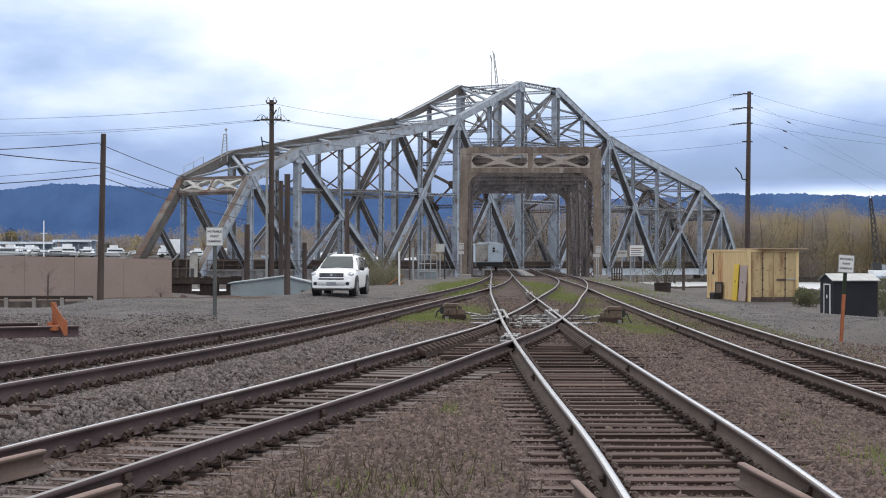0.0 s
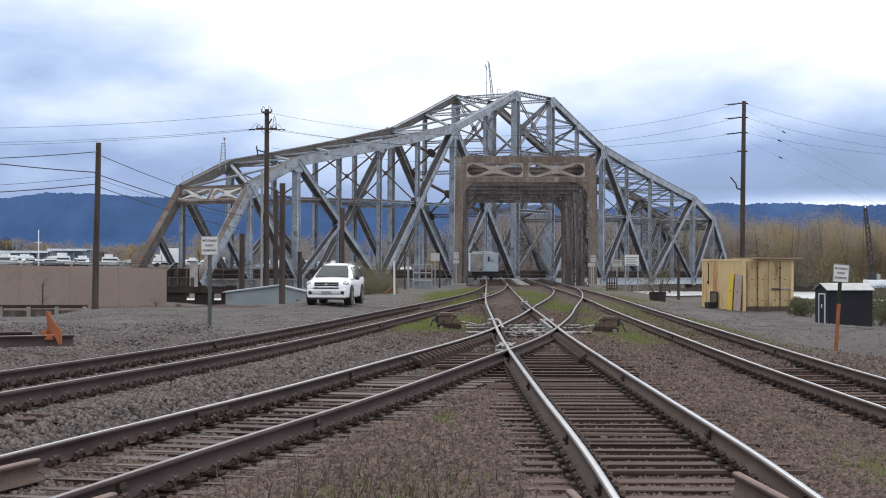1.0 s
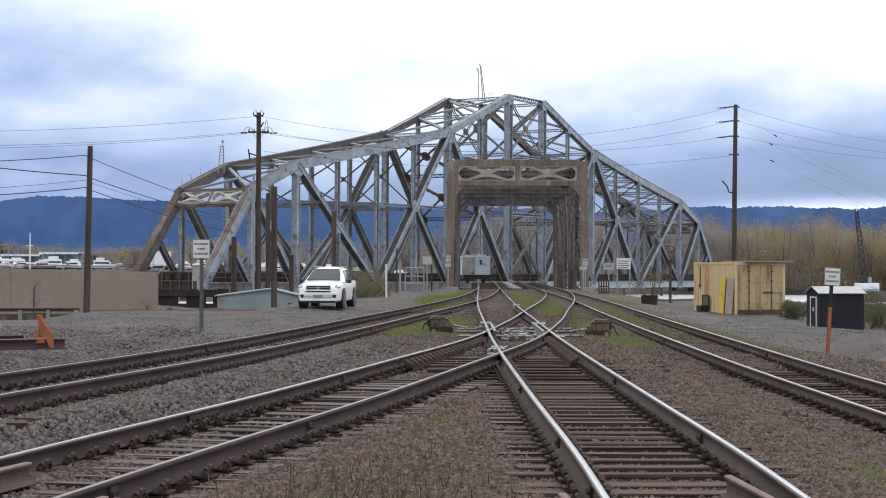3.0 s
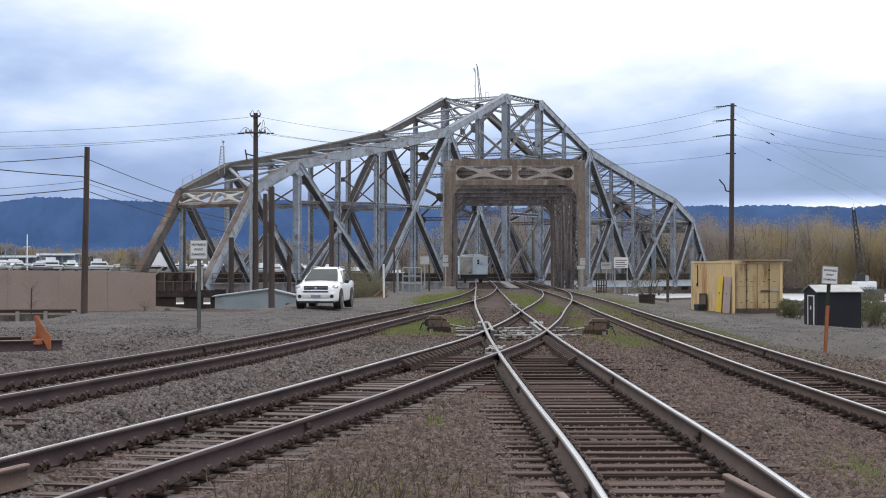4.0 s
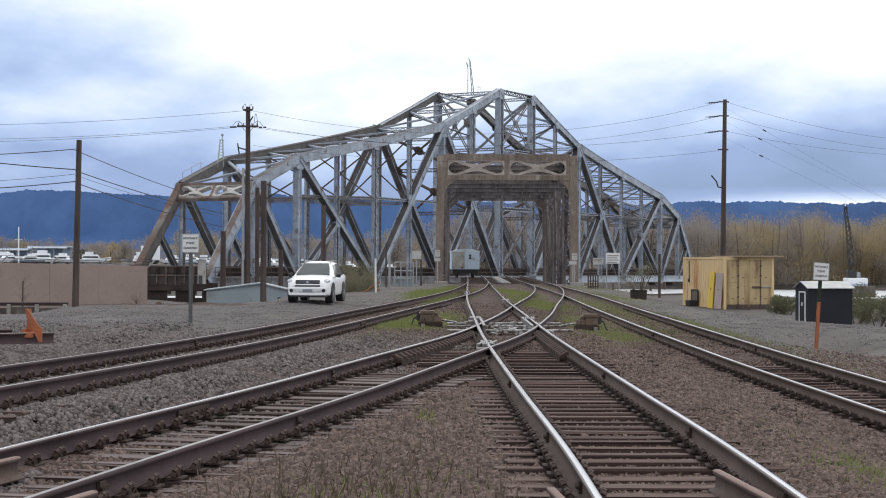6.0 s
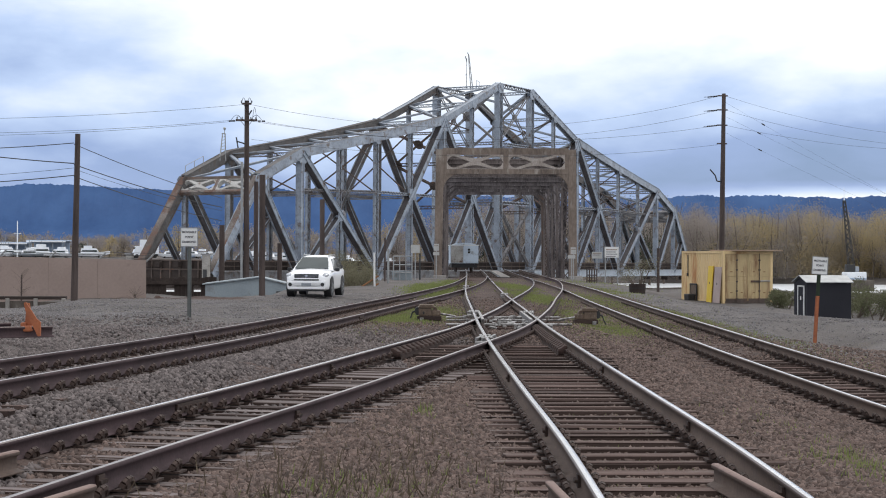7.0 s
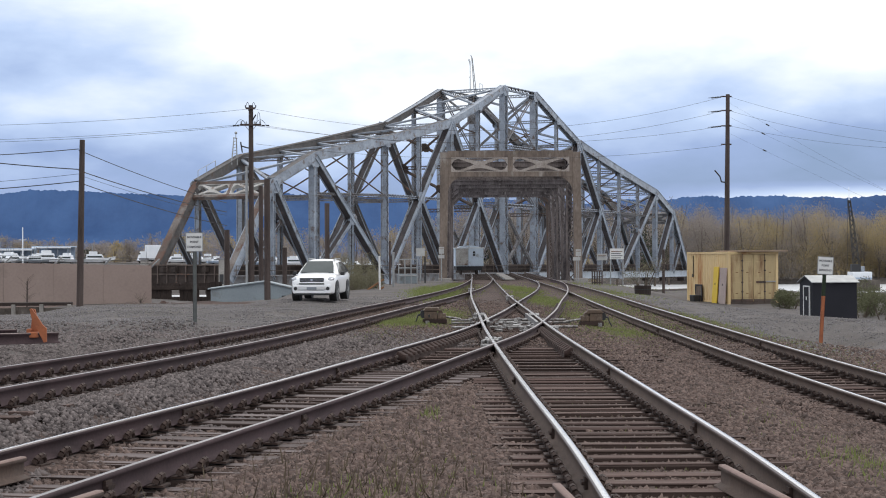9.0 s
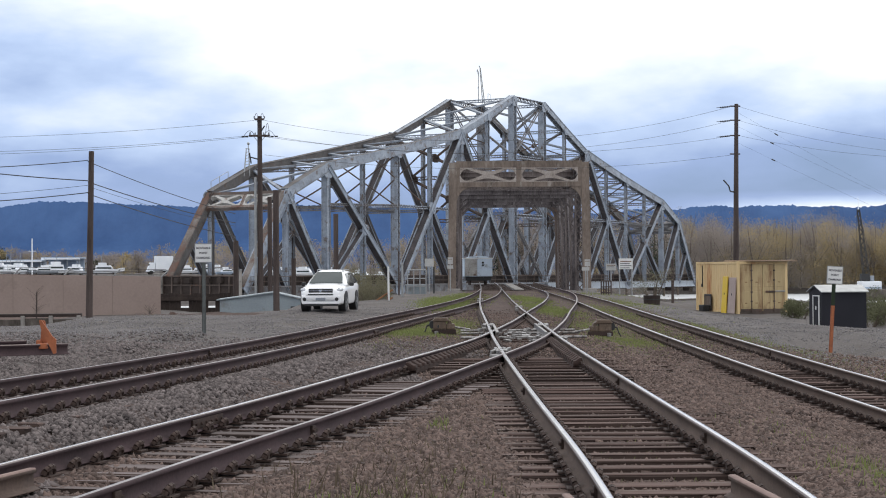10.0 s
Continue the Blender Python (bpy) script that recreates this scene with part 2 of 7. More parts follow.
M_FARWHITE = mat("far_white_gelcoat", (0.86, 0.87, 0.89), (0.66, 0.69, 0.73), 0.4, 0.0, 0.4, 5, 0.0, obj=0.3)
M_FARGREY = mat("far_grey_metal", (0.32, 0.35, 0.38), (0.20, 0.22, 0.25), 0.6, 0.0, 0.4, 5, 0.0, obj=0.5)
M_CAST = mat("worn_cast_steel", (0.42, 0.41, 0.405), (0.05, 0.039, 0.033), 0.45, 0.5, 6.0, 25, 0.2)
M_SWITCH = mat("tan_machine_paint", (0.155, 0.108, 0.075), (0.075, 0.05, 0.036), 0.7, 0.1, 3, 25, 0.2, (0.21, 0.17, 0.13), 0.6)
M_RAILEDGE = mat("rust_stained_rail_edge", (0.19, 0.155, 0.148), (0.10, 0.078, 0.07), 0.45, 0.6, 0.9, 30, 0.05)
M_STUB = mat("pink_rusted_rail_top", (0.27, 0.19, 0.165), (0.16, 0.108, 0.094), 0.8, 0.0, 1.2, 30, 0.2)
M_NOTICE = mat("greyed_notice_face", (0.46, 0.46, 0.45), (0.36, 0.36, 0.35), 0.6, 0.0, 3, 30, 0.05)
M_BRACE = mat("oily_dark_brace", (0.064, 0.039, 0.033), (0.027, 0.017, 0.015), 0.95, 0.0, 4, 30, 0.3)
# paler than the posts: light on the flange edges is put into the colour
M_STRAP = mat("lit_strap_brown", (0.46, 0.41, 0.375), (0.20, 0.165, 0.14), 0.75, 0.0, 0.8, 8, 0.3, (0.37, 0.34, 0.31), 0.6)
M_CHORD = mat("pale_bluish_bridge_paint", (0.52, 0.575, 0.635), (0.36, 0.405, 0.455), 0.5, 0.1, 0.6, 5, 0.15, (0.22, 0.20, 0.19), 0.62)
M_PALE = mat("bleached_grey_paint", (0.50, 0.49, 0.47), (0.25, 0.235, 0.215), 0.7, 0.0, 0.7, 8, 0.2, (0.14, 0.085, 0.06), 0.6)
M_LID = mat("tan_roof_sheet", (0.37, 0.275, 0.205), (0.25, 0.18, 0.13), 0.85, 0.0, 1, 15, 0.2)
M_STAINED = mat("dark_stained_concrete", (0.135, 0.115, 0.10), (0.05, 0.041, 0.035), 0.92, 0.0, 1.2, 12, 0.4, (0.21, 0.195, 0.18), 0.62, stretch=(1, 1, 0.4))
M_SHEET = mat("pinkish_beige_board", (0.44, 0.355, 0.33), (0.34, 0.27, 0.25), 0.8, 0.0, 1, 20, 0.1)
M_POSTGREY = mat("dull_green_grey_post", (0.14, 0.15, 0.145), (0.085, 0.09, 0.088), 0.65, 0.3, 3, 40, 0.1)
M_BOATBLUE = mat("pale_blue_boathouse_metal", (0.43, 0.52, 0.64), (0.34, 0.42, 0.54), 0.6, 0.0, 0.4, 5, 0.0)
M_PLANK = mat("grey_crossing_plank", (0.30, 0.285, 0.27), (0.20, 0.19, 0.18), 0.9, 0.0, 1, 20, 0.3)

# distance: a blue ridge; haze of kilometres of damp air is painted as emission
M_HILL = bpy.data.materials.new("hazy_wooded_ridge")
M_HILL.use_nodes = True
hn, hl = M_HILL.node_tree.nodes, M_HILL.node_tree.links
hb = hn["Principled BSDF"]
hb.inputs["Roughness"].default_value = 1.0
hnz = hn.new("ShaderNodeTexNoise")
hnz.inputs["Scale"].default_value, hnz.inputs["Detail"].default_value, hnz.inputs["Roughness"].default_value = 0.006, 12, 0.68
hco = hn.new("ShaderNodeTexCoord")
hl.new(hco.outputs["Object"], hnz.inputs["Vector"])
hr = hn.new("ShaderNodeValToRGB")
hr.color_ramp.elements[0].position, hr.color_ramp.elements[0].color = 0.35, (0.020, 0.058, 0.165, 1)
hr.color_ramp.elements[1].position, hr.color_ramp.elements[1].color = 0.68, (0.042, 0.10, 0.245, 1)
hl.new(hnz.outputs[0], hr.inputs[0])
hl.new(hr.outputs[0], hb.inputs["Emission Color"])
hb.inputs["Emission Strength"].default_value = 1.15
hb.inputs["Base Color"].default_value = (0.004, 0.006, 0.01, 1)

# ---- building blocks ----


def part(name, bm, material, parent=None, label="", smooth=False):
    me = bpy.data.meshes.new(name)
    bm.normal_update()
    bm.to_mesh(me)
    bm.free()
    me.materials.append(material)
    if smooth:
        me.polygons.foreach_set("use_smooth", [True] * len(me.polygons))
    ob = new(name, me)
    ob.parent = parent
    if label:
        ob["label"] = label
    return ob


def thing(name, m, label, category, group="", kind=""):
    ob = new(name)
    ob.empty_display_size = 0.3
    ob.matrix_world = m
    return tagged(ob, label, category, group, kind)


def box(bm, x0, x1, y0, y1, z0, z1, m=None, bevel=0.0):
    r = bmesh.ops.create_cube(bm, size=1.0)["verts"]
    c, s = Vector(((x0 + x1) / 2, (y0 + y1) / 2, (z0 + z1) / 2)), (abs(x1 - x0), abs(y1 - y0), abs(z1 - z0))
    for v in r:
        v.co = c + Vector((v.co.x * s[0], v.co.y * s[1], v.co.z * s[2]))
    if bevel:
        es = list({e for v in r for e in v.link_edges})
        r = bmesh.ops.bevel(bm, geom=es, offset=bevel, segments=2, profile=0.6, affect="EDGES")["verts"]
    if m is not None:
        for v in r:
            v.co = m @ v.co
    return r


def boxed(x0, x1, y0, y1, z0, z1, bevel=0.0):
    bm = bmesh.new()
    box(bm, x0, x1, y0, y1, z0, z1, None, bevel)
    return bm


def rod(bm, p, q, r0, r1=None, n=10):
    p, q = Vector(p), Vector(q)
    d = q - p
    r = bmesh.ops.create_cone(bm, cap_ends=True, segments=n, radius1=r0, radius2=r0 if r1 is None else r1, depth=d.length)["verts"]
    m = Matrix.Translation((p + q) / 2) @ d.to_track_quat("Z", "Y").to_matrix().to_4x4()
    for v in r:
        v.co = m @ v.co
    return r


def bar(bm, p, q, w, d, side=None):
    """A flat bar from p to q: w across (towards side), d deep."""
    p, q = Vector(p), Vector(q)
    m = frame_of(p, q, side)
    return box(bm, -w / 2, w / 2, -d / 2, d / 2, 0, (q - p).length, m)


def frame_of(p, q, side=None):
    z = (q - p).normalized()
    s = Vector(side) if side else Vector((0, 1, 0))
    if abs(z.dot(s)) > 0.98:
        s = Vector((1, 0, 0))
    y = s - z * z.dot(s)
    y.normalize()
    x = y.cross(z)
    return Matrix((( x.x, y.x, z.x, p.x), (x.y, y.y, z.y, p.y), (x.z, y.z, z.z, p.z), (0, 0, 0, 1)))


def member(p, q, deep, wide, kind="box"):
    """A built-up bridge member from p to q: deep in the truss's plane, wide across it.
    box: plated with flange lips; open: two side plates laced across above and below; plates: side plates with inner plating; laced: two channels joined by zigzag lacing; angles: four corner angles, laced."""
    bm = bmesh.new()
    p, q = Vector(p), Vector(q)
    m = frame_of(p, q)

    def lace(a, b, w, d, side):
        for v in bar(bm, a, b, w, d, side):
            for f in v.link_faces:
                f.material_index = 1

    n = (q - p).length
    d, w = deep / 2, wide / 2
    if kind == "plates":
        c, a = 0.035, d - 0.06
        half = [(a, w - 0.05), (d, w - 0.05), (d, w - 0.02), (d + c, w - 0.02), (d + c, w + 0.09), (d - c, w + 0.09), (d - c, w)]
        side = half + [(-x, y) for x, y in half[::-1]]
        ring = side + [(x, -y) for x, y in side[::-1]]
        lo, hi = [[bm.verts.new(m @ Vector((x, y, z))) for x, y in ring] for z in (0, n)]
        for i in range(len(ring)):
            j = (i + 1) % len(ring)
            f = bm.faces.new((lo[i], lo[j], hi[j], hi[i]))
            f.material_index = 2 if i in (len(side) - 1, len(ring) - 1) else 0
        bm.faces.new(lo)
        bm.faces.new(hi)
        bmesh.ops.recalc_face_normals(bm, faces=bm.faces)
    elif kind in ("box", "open"):
        t = 0.05
        for s in (-1, 1):
            box(bm, -d, d, s * w - (t if s > 0 else 0), s * w + (0 if s > 0 else t), 0, n, m)
            lip = 0.07
            for e in (-1, 1):
                box(bm, e * d - lip / 2, e * d + lip / 2, s * w - 0.02, s * (w + 0.09), 0, n, m)
        up = -1 if m.to_3x3().col[0].z < -0.01 else 1
        if kind == "box":
            box(bm, up * (d - 0.05), up * (d - 0.01), -w + 0.05, w - 0.05, 0, n, m)
        k = max(2, int(n / (wide * 1.1)))
        for i in range(k):
            a, b = n * i / k, n * (i + 1) / k
            y0, y1 = (-w, w) if i % 2 else (w, -w)
            lace(m @ Vector((up * (-d + 0.03), y0, a)), m @ Vector((up * (-d + 0.03), y1, b)), 0.09, 0.03, m.to_3x3() @ Vector((1, 0, 0)))
            if kind == "open":
                lace(m @ Vector((up * (d - 0.03), y1, a)), m @ Vector((up * (d - 0.03), y0, b)), 0.09, 0.03, m.to_3x3() @ Vector((1, 0, 0)))
    else:
        t = 0.045
        for s in (-1, 1):
            box(bm, s * d - (t if s > 0 else 0), s * d + (0 if s > 0 else t), -w, w, 0, n, m)
            for e in (-1, 1):
                box(bm, s * d - (0.11 if s > 0 else 0), s * d + (0 if s > 0 else 0.11), e * w - 0.02, e * w + 0.02, 0, n, m)
        k = max(2, int(n / (deep * 0.95)))
        for i in range(k):
            a, b = n * i / k, n * (i + 1) / k
            x0, x1 = (-d, d) if i % 2 else (d, -d)
            for e in (-1, 1):
                lace(m @ Vector((x0, e * w, a)), m @ Vector((x1, e * w, b)), 0.03, 0.085, m.to_3x3() @ Vector((0.001, 1, 0)))
                if kind == "angles":
                    lace(m @ Vector((x1, e * w, a)), m @ Vector((x0, e * w, b)), 0.03, 0.085, m.to_3x3() @ Vector((0.001, 1, 0)))
    return bm


def gusset(c, w, h, y, s, t=0.05):
    """An eight-sided joint plate in the plane of a truss, on one of its faces."""
    bm = bmesh.new()
    for s in (s,):
        o = [(-w, -h * 0.55), (-w * 0.6, -h), (w * 0.6, -h), (w, -h * 0.55), (w, h * 0.55), (w * 0.6, h), (-w * 0.6, h), (-w, h * 0.55)]
        vs = [bm.verts.new((c[0] + a, y + s * 0.36, c[1] + b)) for a, b in o]
        f = bm.faces.new(vs)
        ex = bmesh.ops.extrude_face_region(bm, geom=[f])["geom"]
        for v in ex:
            if isinstance(v, bmesh.types.BMVert):
                v.co.y += s * t
    return bm


def fast_mesh(name, verts, faces, material, parent=None, smooth=False):
    me = bpy.data.meshes.new(name)
    verts, faces = np.asarray(verts, np.float32), np.asarray(faces, np.int32)
    me.vertices.add(len(verts))
    me.vertices.foreach_set("co", verts.ravel())
    k = faces.shape[1]
    me.loops.add(faces.size)
    me.loops.foreach_set("vertex_index", faces.ravel())
    me.polygons.add(len(faces))
    me.polygons.foreach_set("loop_start", np.arange(0, faces.size, k, dtype=np.int32))
    me.polygons.foreach_set("loop_total", np.full(len(faces), k, np.int32))
    me.update(calc_edges=True)
    me.validate()
    me.materials.append(material)
    if smooth:
        me.polygons.foreach_set("use_smooth", np.ones(len(faces), bool))
    ob = new(name, me)
    ob.parent = parent
    return ob

# ---- track lines: y stations, x, height of the rail head ----


def curve(v, y, stations):
    v, s, y = np.asarray(v, float), np.asarray(stations, float), np.asarray(y, float)
    g = np.gradient(v, s)
    i = np.clip(np.searchsorted(s, y) - 1, 0, len(s) - 2)
    h = s[i + 1] - s[i]
    t = (y - s[i]) / h
    return (2 * t**3 - 3 * t**2 + 1) * v[i] + (t**3 - 2 * t**2 + t) * h * g[i] + (-2 * t**3 + 3 * t**2) * v[i + 1] + (t**3 - t**2) * h * g[i + 1]


LINES = {
    "A": ((-12, 11, 18, 25, 32, 40, 50, 62, 80, 105, 118), (-9.24, -5.95, -4.95, -4.02, -3.21, -2.32, -1.2, 0.2, 2.06, 3.7, 4.31), (0.94, 0.68, 0.60, 0.52, 0.455, 0.41, 0.385, 0.365, 0.35, 0.34, 0.34)),
    "B": ((-12, 6, 9, 14, 20, 27, 35, 45, 58, 75, 100, 116), (-8.68, -4.66, -3.99, -2.89, -1.51, -0.045, 1.49, 2.845, 4.22, 5.98, 7.85, 8.33), (0.23, 0.27, 0.277, 0.293, 0.30, 0.325, 0.335, 0.355, 0.35, 0.34, 0.335, 0.335)),
    "C": ((-12, 5, 9, 14, 20, 27, 35, 45, 60, 85, 105, 122, 166), (1.99, 2.03, 2.04, 2.08, 2.055, 2.067, 2.12, 2.285, 2.56, 3.28, 3.9, 4.45, 5.65), (0.02, 0.15, 0.18, 0.25, 0.295, 0.317, 0.34, 0.37, 0.39, 0.36, 0.345, 0.34, 0.34)),
    "D": ((-12, 12, 17, 23, 30, 40, 55, 75, 100, 122, 166), (7.83, 7.35, 7.25, 7.07, 6.86, 6.68, 6.84, 7.5, 8.0, 8.45, 9.65), (-0.44, -0.2, -0.15, -0.09, 0.0, 0.15, 0.26, 0.30, 0.33, 0.34, 0.34)),
    "S": ((20, 26), (-8.6, -6.62), (0.80, 0.78)),
}


def line_at(k, y):
    s, x, z = LINES[k]
    return curve(x, y, s), curve(z, y, s)


# ---- ground ----
CONTROL = []


def clear_of(k, x, y, gap):
    """True where no other track lies near the place."""
    return all(abs(float(line_at(o, y)[0]) - x) > gap for o in "ABCD" if o != k and LINES[o][0][0] <= y <= LINES[o][0][-1])


for k in "ABCD":
    s = LINES[k][0]
    for yy in (*np.arange(s[0], 32, 1.25), *np.arange(32, 122, 2.5)):
        if s[0] <= yy <= s[-1]:
            xx, zz = line_at(k, yy)
            deep = 0.0 if k == "A" else -0.035 if 32 < yy < 46 else -0.062 if yy >= 46 else 0.045
            CONTROL.append((float(xx), float(yy), float(zz) - 0.245 - deep))
            for off, sink in ((-1.6, 0.19), (-1.15, 0.20), (-0.8, 0.245), (0.8, 0.245), (1.15, 0.20), (1.45, 0.19), (1.6, 0.19)):
                if clear_of(k, float(xx) + off, yy, {1.6: 1.9, 1.45: 1.35, 1.15: 1.3, 0.8: 0.9}[abs(off)]):
                    CONTROL.append((float(xx) + off, float(yy), float(zz) - (sink if k in "AD" else min(sink + 0.035, 0.245)) - (deep if abs(off) < 1.4 else 0)))
CONTROL += [(-7.5, 25, 0.55), (-6.0, 32, 0.44), (-6.4, 40, 0.42), (-10, 38, 0.40), (-14, 44, 0.30), (-9, 50, 0.36), (-4.6, 50, 0.30), (-4.3, 62, 0.33), (-8, 66, 0.04), (-10, 64, 0.06), (-6.6, 69, 0.06),
            (-11.5, 60, 0.12), (-15.1, 55, -0.2), (-19, 66, -1.0), (-16, 70, -0.8), (-12.6, 69, -0.08), (-21, 55, -0.5), (-24, 70, -1.2), (-12, 76, -0.5), (-9.6, 71.5, -0.12), (-8.6, 75.5, -0.45), (-10.4, 77, -0.75), (-9, 80, -0.95), (-6.9, 73.2, 0.0), (-5.6, 78, 0.15), (-2.2, 75, 0.22), (-2, 90, 0.15), (-16, 80, -0.6), (-11, 88, -0.7), (-5, 94, -0.1),
            (-24, 85, -1.0), (-30, 60, -0.2), (-30, 30, 0.3), (-12, 15, 0.4), (0.2, 98, 0.12), (0.5, 112, 0.1),
            (9.5, 28, -0.32), (10.4, 42, -0.63), (10.2, 39.5, -0.6), (9.5, 56, -0.2), (11, 80, -0.25), (13.3, 72, -0.5), (13.8, 77, -0.56), (14.8, 80, -0.58), (12.5, 76, -0.42), (15.6, 78, -0.62), (12.5, 66, -0.42), (16, 65, -0.9), (18.5, 66, -1.0), (14.5, 58, -0.6), (20, 74, -0.95), (17, 82, -0.56), (14.5, 86, -0.5), (14, 95, -0.3), (22, 60, -0.7), (25, 90, -0.7),
            (12, 20, -0.45), (20, 30, -0.6), (12.5, 108, -0.1), (0, 6, 0.0), (0, 12, 0.07), (0, 16, 0.1), (0.2, 22, 0.14), (4.5, 12, -0.02), (5, 22, 0.06), (4.4, 32, 0.12),
            (0, -10, 0.0), (10, -10, -0.2), (-10, -10, 0.2), (-4.35, 12.5, 0.43), (-4.15, 14.5, 0.46), (-4.55, 11, 0.45), (-4.85, 9, 0.47), (-3.85, 16.5, 0.42), (-3.95, 15.5, 0.44), (-3.2, 20, 0.26), (-1.8, 27, 0.24)]
CP = np.array(CONTROL)


def smooth(a, b, v):
    t = np.clip((v - a) / (b - a), 0, 1)
    return t * t * (3 - 2 * t)


def height(x, y):
    x, y = np.asarray(x, float), np.asarray(y, float)
    shp = x.shape
    x, y = x.ravel(), y.ravel()
    out = np.empty_like(x)
    for i in range(0, len(x), 20000):
        d2 = ((x[i:i + 20000, None] - CP[None, :, 0]) ** 2 + ((y[i:i + 20000, None] - CP[None, :, 1]) * 0.45) ** 2) + 0.15
        w = d2 ** -2.2
        out[i:i + 20000] = (w * CP[None, :, 2]).sum(1) / w.sum(1)
    edge = 92 + 27 * smooth(-4.5, -0.5, x) - 20 * smooth(10.4, 12.2, x)
    out = out + (-10.5 - out) * smooth(edge, edge + 22, y)
    far = 402 + 78 * smooth(10, 70, x) + 12 * np.sin(x * 0.021)
    bank = 0.5 - 5.9 * smooth(-70, 60, x)
    out = out + (bank - out) * smooth(far - 12, far + 8, y)
    return out.reshape(shp)


def spread(lo, hi, near0, near1, step, grow):
    v = list(np.arange(near0, near1, step))
    a, s = near1, step
    while a < hi:
        v.append(a)
        s *= grow
        a += s
    v.append(hi)
    a, s, low = near0, step, []
    while a > lo:
        s *= grow
        a -= s
        low.append(max(a, lo))
    return np.array(low[::-1] + v)


gx = spread(-4000, 4000, -24, 24, 0.5, 1.12)
gy = spread(-300, 4600, 2, 124, 0.5, 1.05)
GX, GY = np.meshgrid(gx, gy)
GZ = height(GX, GY)
near_m = (np.abs(GX) < 30) & (GY < 120) & (GY > 0)
rng = np.random.default_rng(4)
GZ += near_m * rng.normal(0, 0.012, GZ.shape)
nx, ny = len(gx), len(gy)
idx = np.arange(nx * ny).reshape(ny, nx)
quads = np.stack([idx[:-1, :-1], idx[:-1, 1:], idx[1:, 1:], idx[1:, :-1]], -1).reshape(-1, 4)
ground = fast_mesh("ground", np.stack([GX, GY, GZ], -1).reshape(-1, 3), quads, M_GROUND, smooth=True)
ground.data.materials.append(M_BED)
fc = np.stack([GX, GY], -1)[:-1, :-1].reshape(-1, 2) + 0.25
ba, bd = line_at("A", np.clip(fc[:, 1], -12, 118))[0], line_at("D", np.clip(fc[:, 1], -12, 122))[0]
bed = (fc[:, 1] < 121) & (fc[:, 1] > -20) & (fc[:, 0] > ba - 1.9) & (fc[:, 0] < bd + 1.7)
ground.data.polygons.foreach_set("material_index", bed.astype(np.int32))
tagged(ground, "grey-brown gravel yard and river banks", "ground", kind="structure")

bm = bmesh.new()
vs = [bm.verts.new(p) for p in ((-3500, 94, -7), (3500, 94, -7), (3500, 700, -7), (-3500, 700, -7))]
bm.faces.new(vs)
tagged(part("water", bm, M_WATER), "pale grey river reflecting the clouded sky", "river", kind="structure")


def ridge(name, y, base, tops, seed, label):
    r = random.Random(seed)
    xs = np.linspace(-2600, 2600, 1500)
    zz = np.interp(xs, [t[0] for t in tops], [t[1] for t in tops])
    zz = zz + np.array([noise.fractal((float(x) * 0.004, seed, 0), 1.0, 2.0, 5) * 11 + noise.noise((float(x) * 0.021, seed, 1)) * 3 + noise.noise((float(x) * 0.11, seed, 2)) * 2.5 + r.uniform(0, 2.5) for x in xs])
    n = len(xs)
    v = [(x, y - 250, base) for x in xs] + [(x, y - 60, base + 95) for x in xs] + [(x, y, z) for x, z in zip(xs, zz)] + [(x, y + 200, base) for x in xs]
    f = [(i + k * n, i + 1 + k * n, i + 1 + (k + 1) * n, i + (k + 1) * n) for k in range(3) for i in range(n - 1)]
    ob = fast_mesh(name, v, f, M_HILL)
    return tagged(ob, label, "hills", kind="structure")


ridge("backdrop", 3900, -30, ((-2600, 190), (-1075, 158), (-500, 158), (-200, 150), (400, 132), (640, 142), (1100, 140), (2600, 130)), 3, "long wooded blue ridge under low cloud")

# ---- railway tracks ----
RAIL_PROFILE = ((-0.075, -0.186), (0.075, -0.186), (0.075, -0.174), (0.014, -0.15), (0.011, -0.05), (0.036, -0.038), (0.037, -0.012), (0.024, 0.0), (-0.024, 0.0), (-0.037, -0.012), (-0.036, -0.038), (-0.011, -0.05), (-0.014, -0.15), (-0.075, -0.174))


def rail_mesh(name, pts, parent, label="", drop=0.0, worn=False, web=None):
    """Sweep a flat-bottomed rail along the points; the running face is worn bright."""
    pts = np.asarray(pts, float)
    d = np.gradient(pts[:, :2], axis=0)
    d /= np.linalg.norm(d, axis=1)[:, None]
    nrm = np.c_[d[:, 1], -d[:, 0]]
    k = len(RAIL_PROFILE)
    v = []
    for (x, y, z), (a, b) in zip(pts, nrm):
        for u, h in RAIL_PROFILE:
            v.append((x + a * u, y + b * u, z + h - drop))
    f = [(i * k + j, i * k + (j + 1) % k, (i + 1) * k + (j + 1) % k, (i + 1) * k + j) for i in range(len(pts) - 1) for j in range(k)]
    ob = fast_mesh(name, v, f, web or M_RAILSIDE, parent)
    ob.data.materials.append(M_RAILWORN if worn else M_RAILTOP)
    ob.data.materials.append(M_RAILEDGE)
    ob.data.polygons.foreach_set("material_index", np.tile([1 if j == 7 else 2 if j in (6, 8) and not worn else 0 for j in range(k)], len(pts) - 1).astype(np.int32))
    bm = bmesh.new()
    bm.from_mesh(ob.data)
    ends = [e for e in bm.edges if e.is_boundary]
    bmesh.ops.holes_fill(bm, edges=ends, sides=0)
    bm.to_mesh(ob.data)
    bm.free()
    if label:
        ob["label"] = label
    return ob


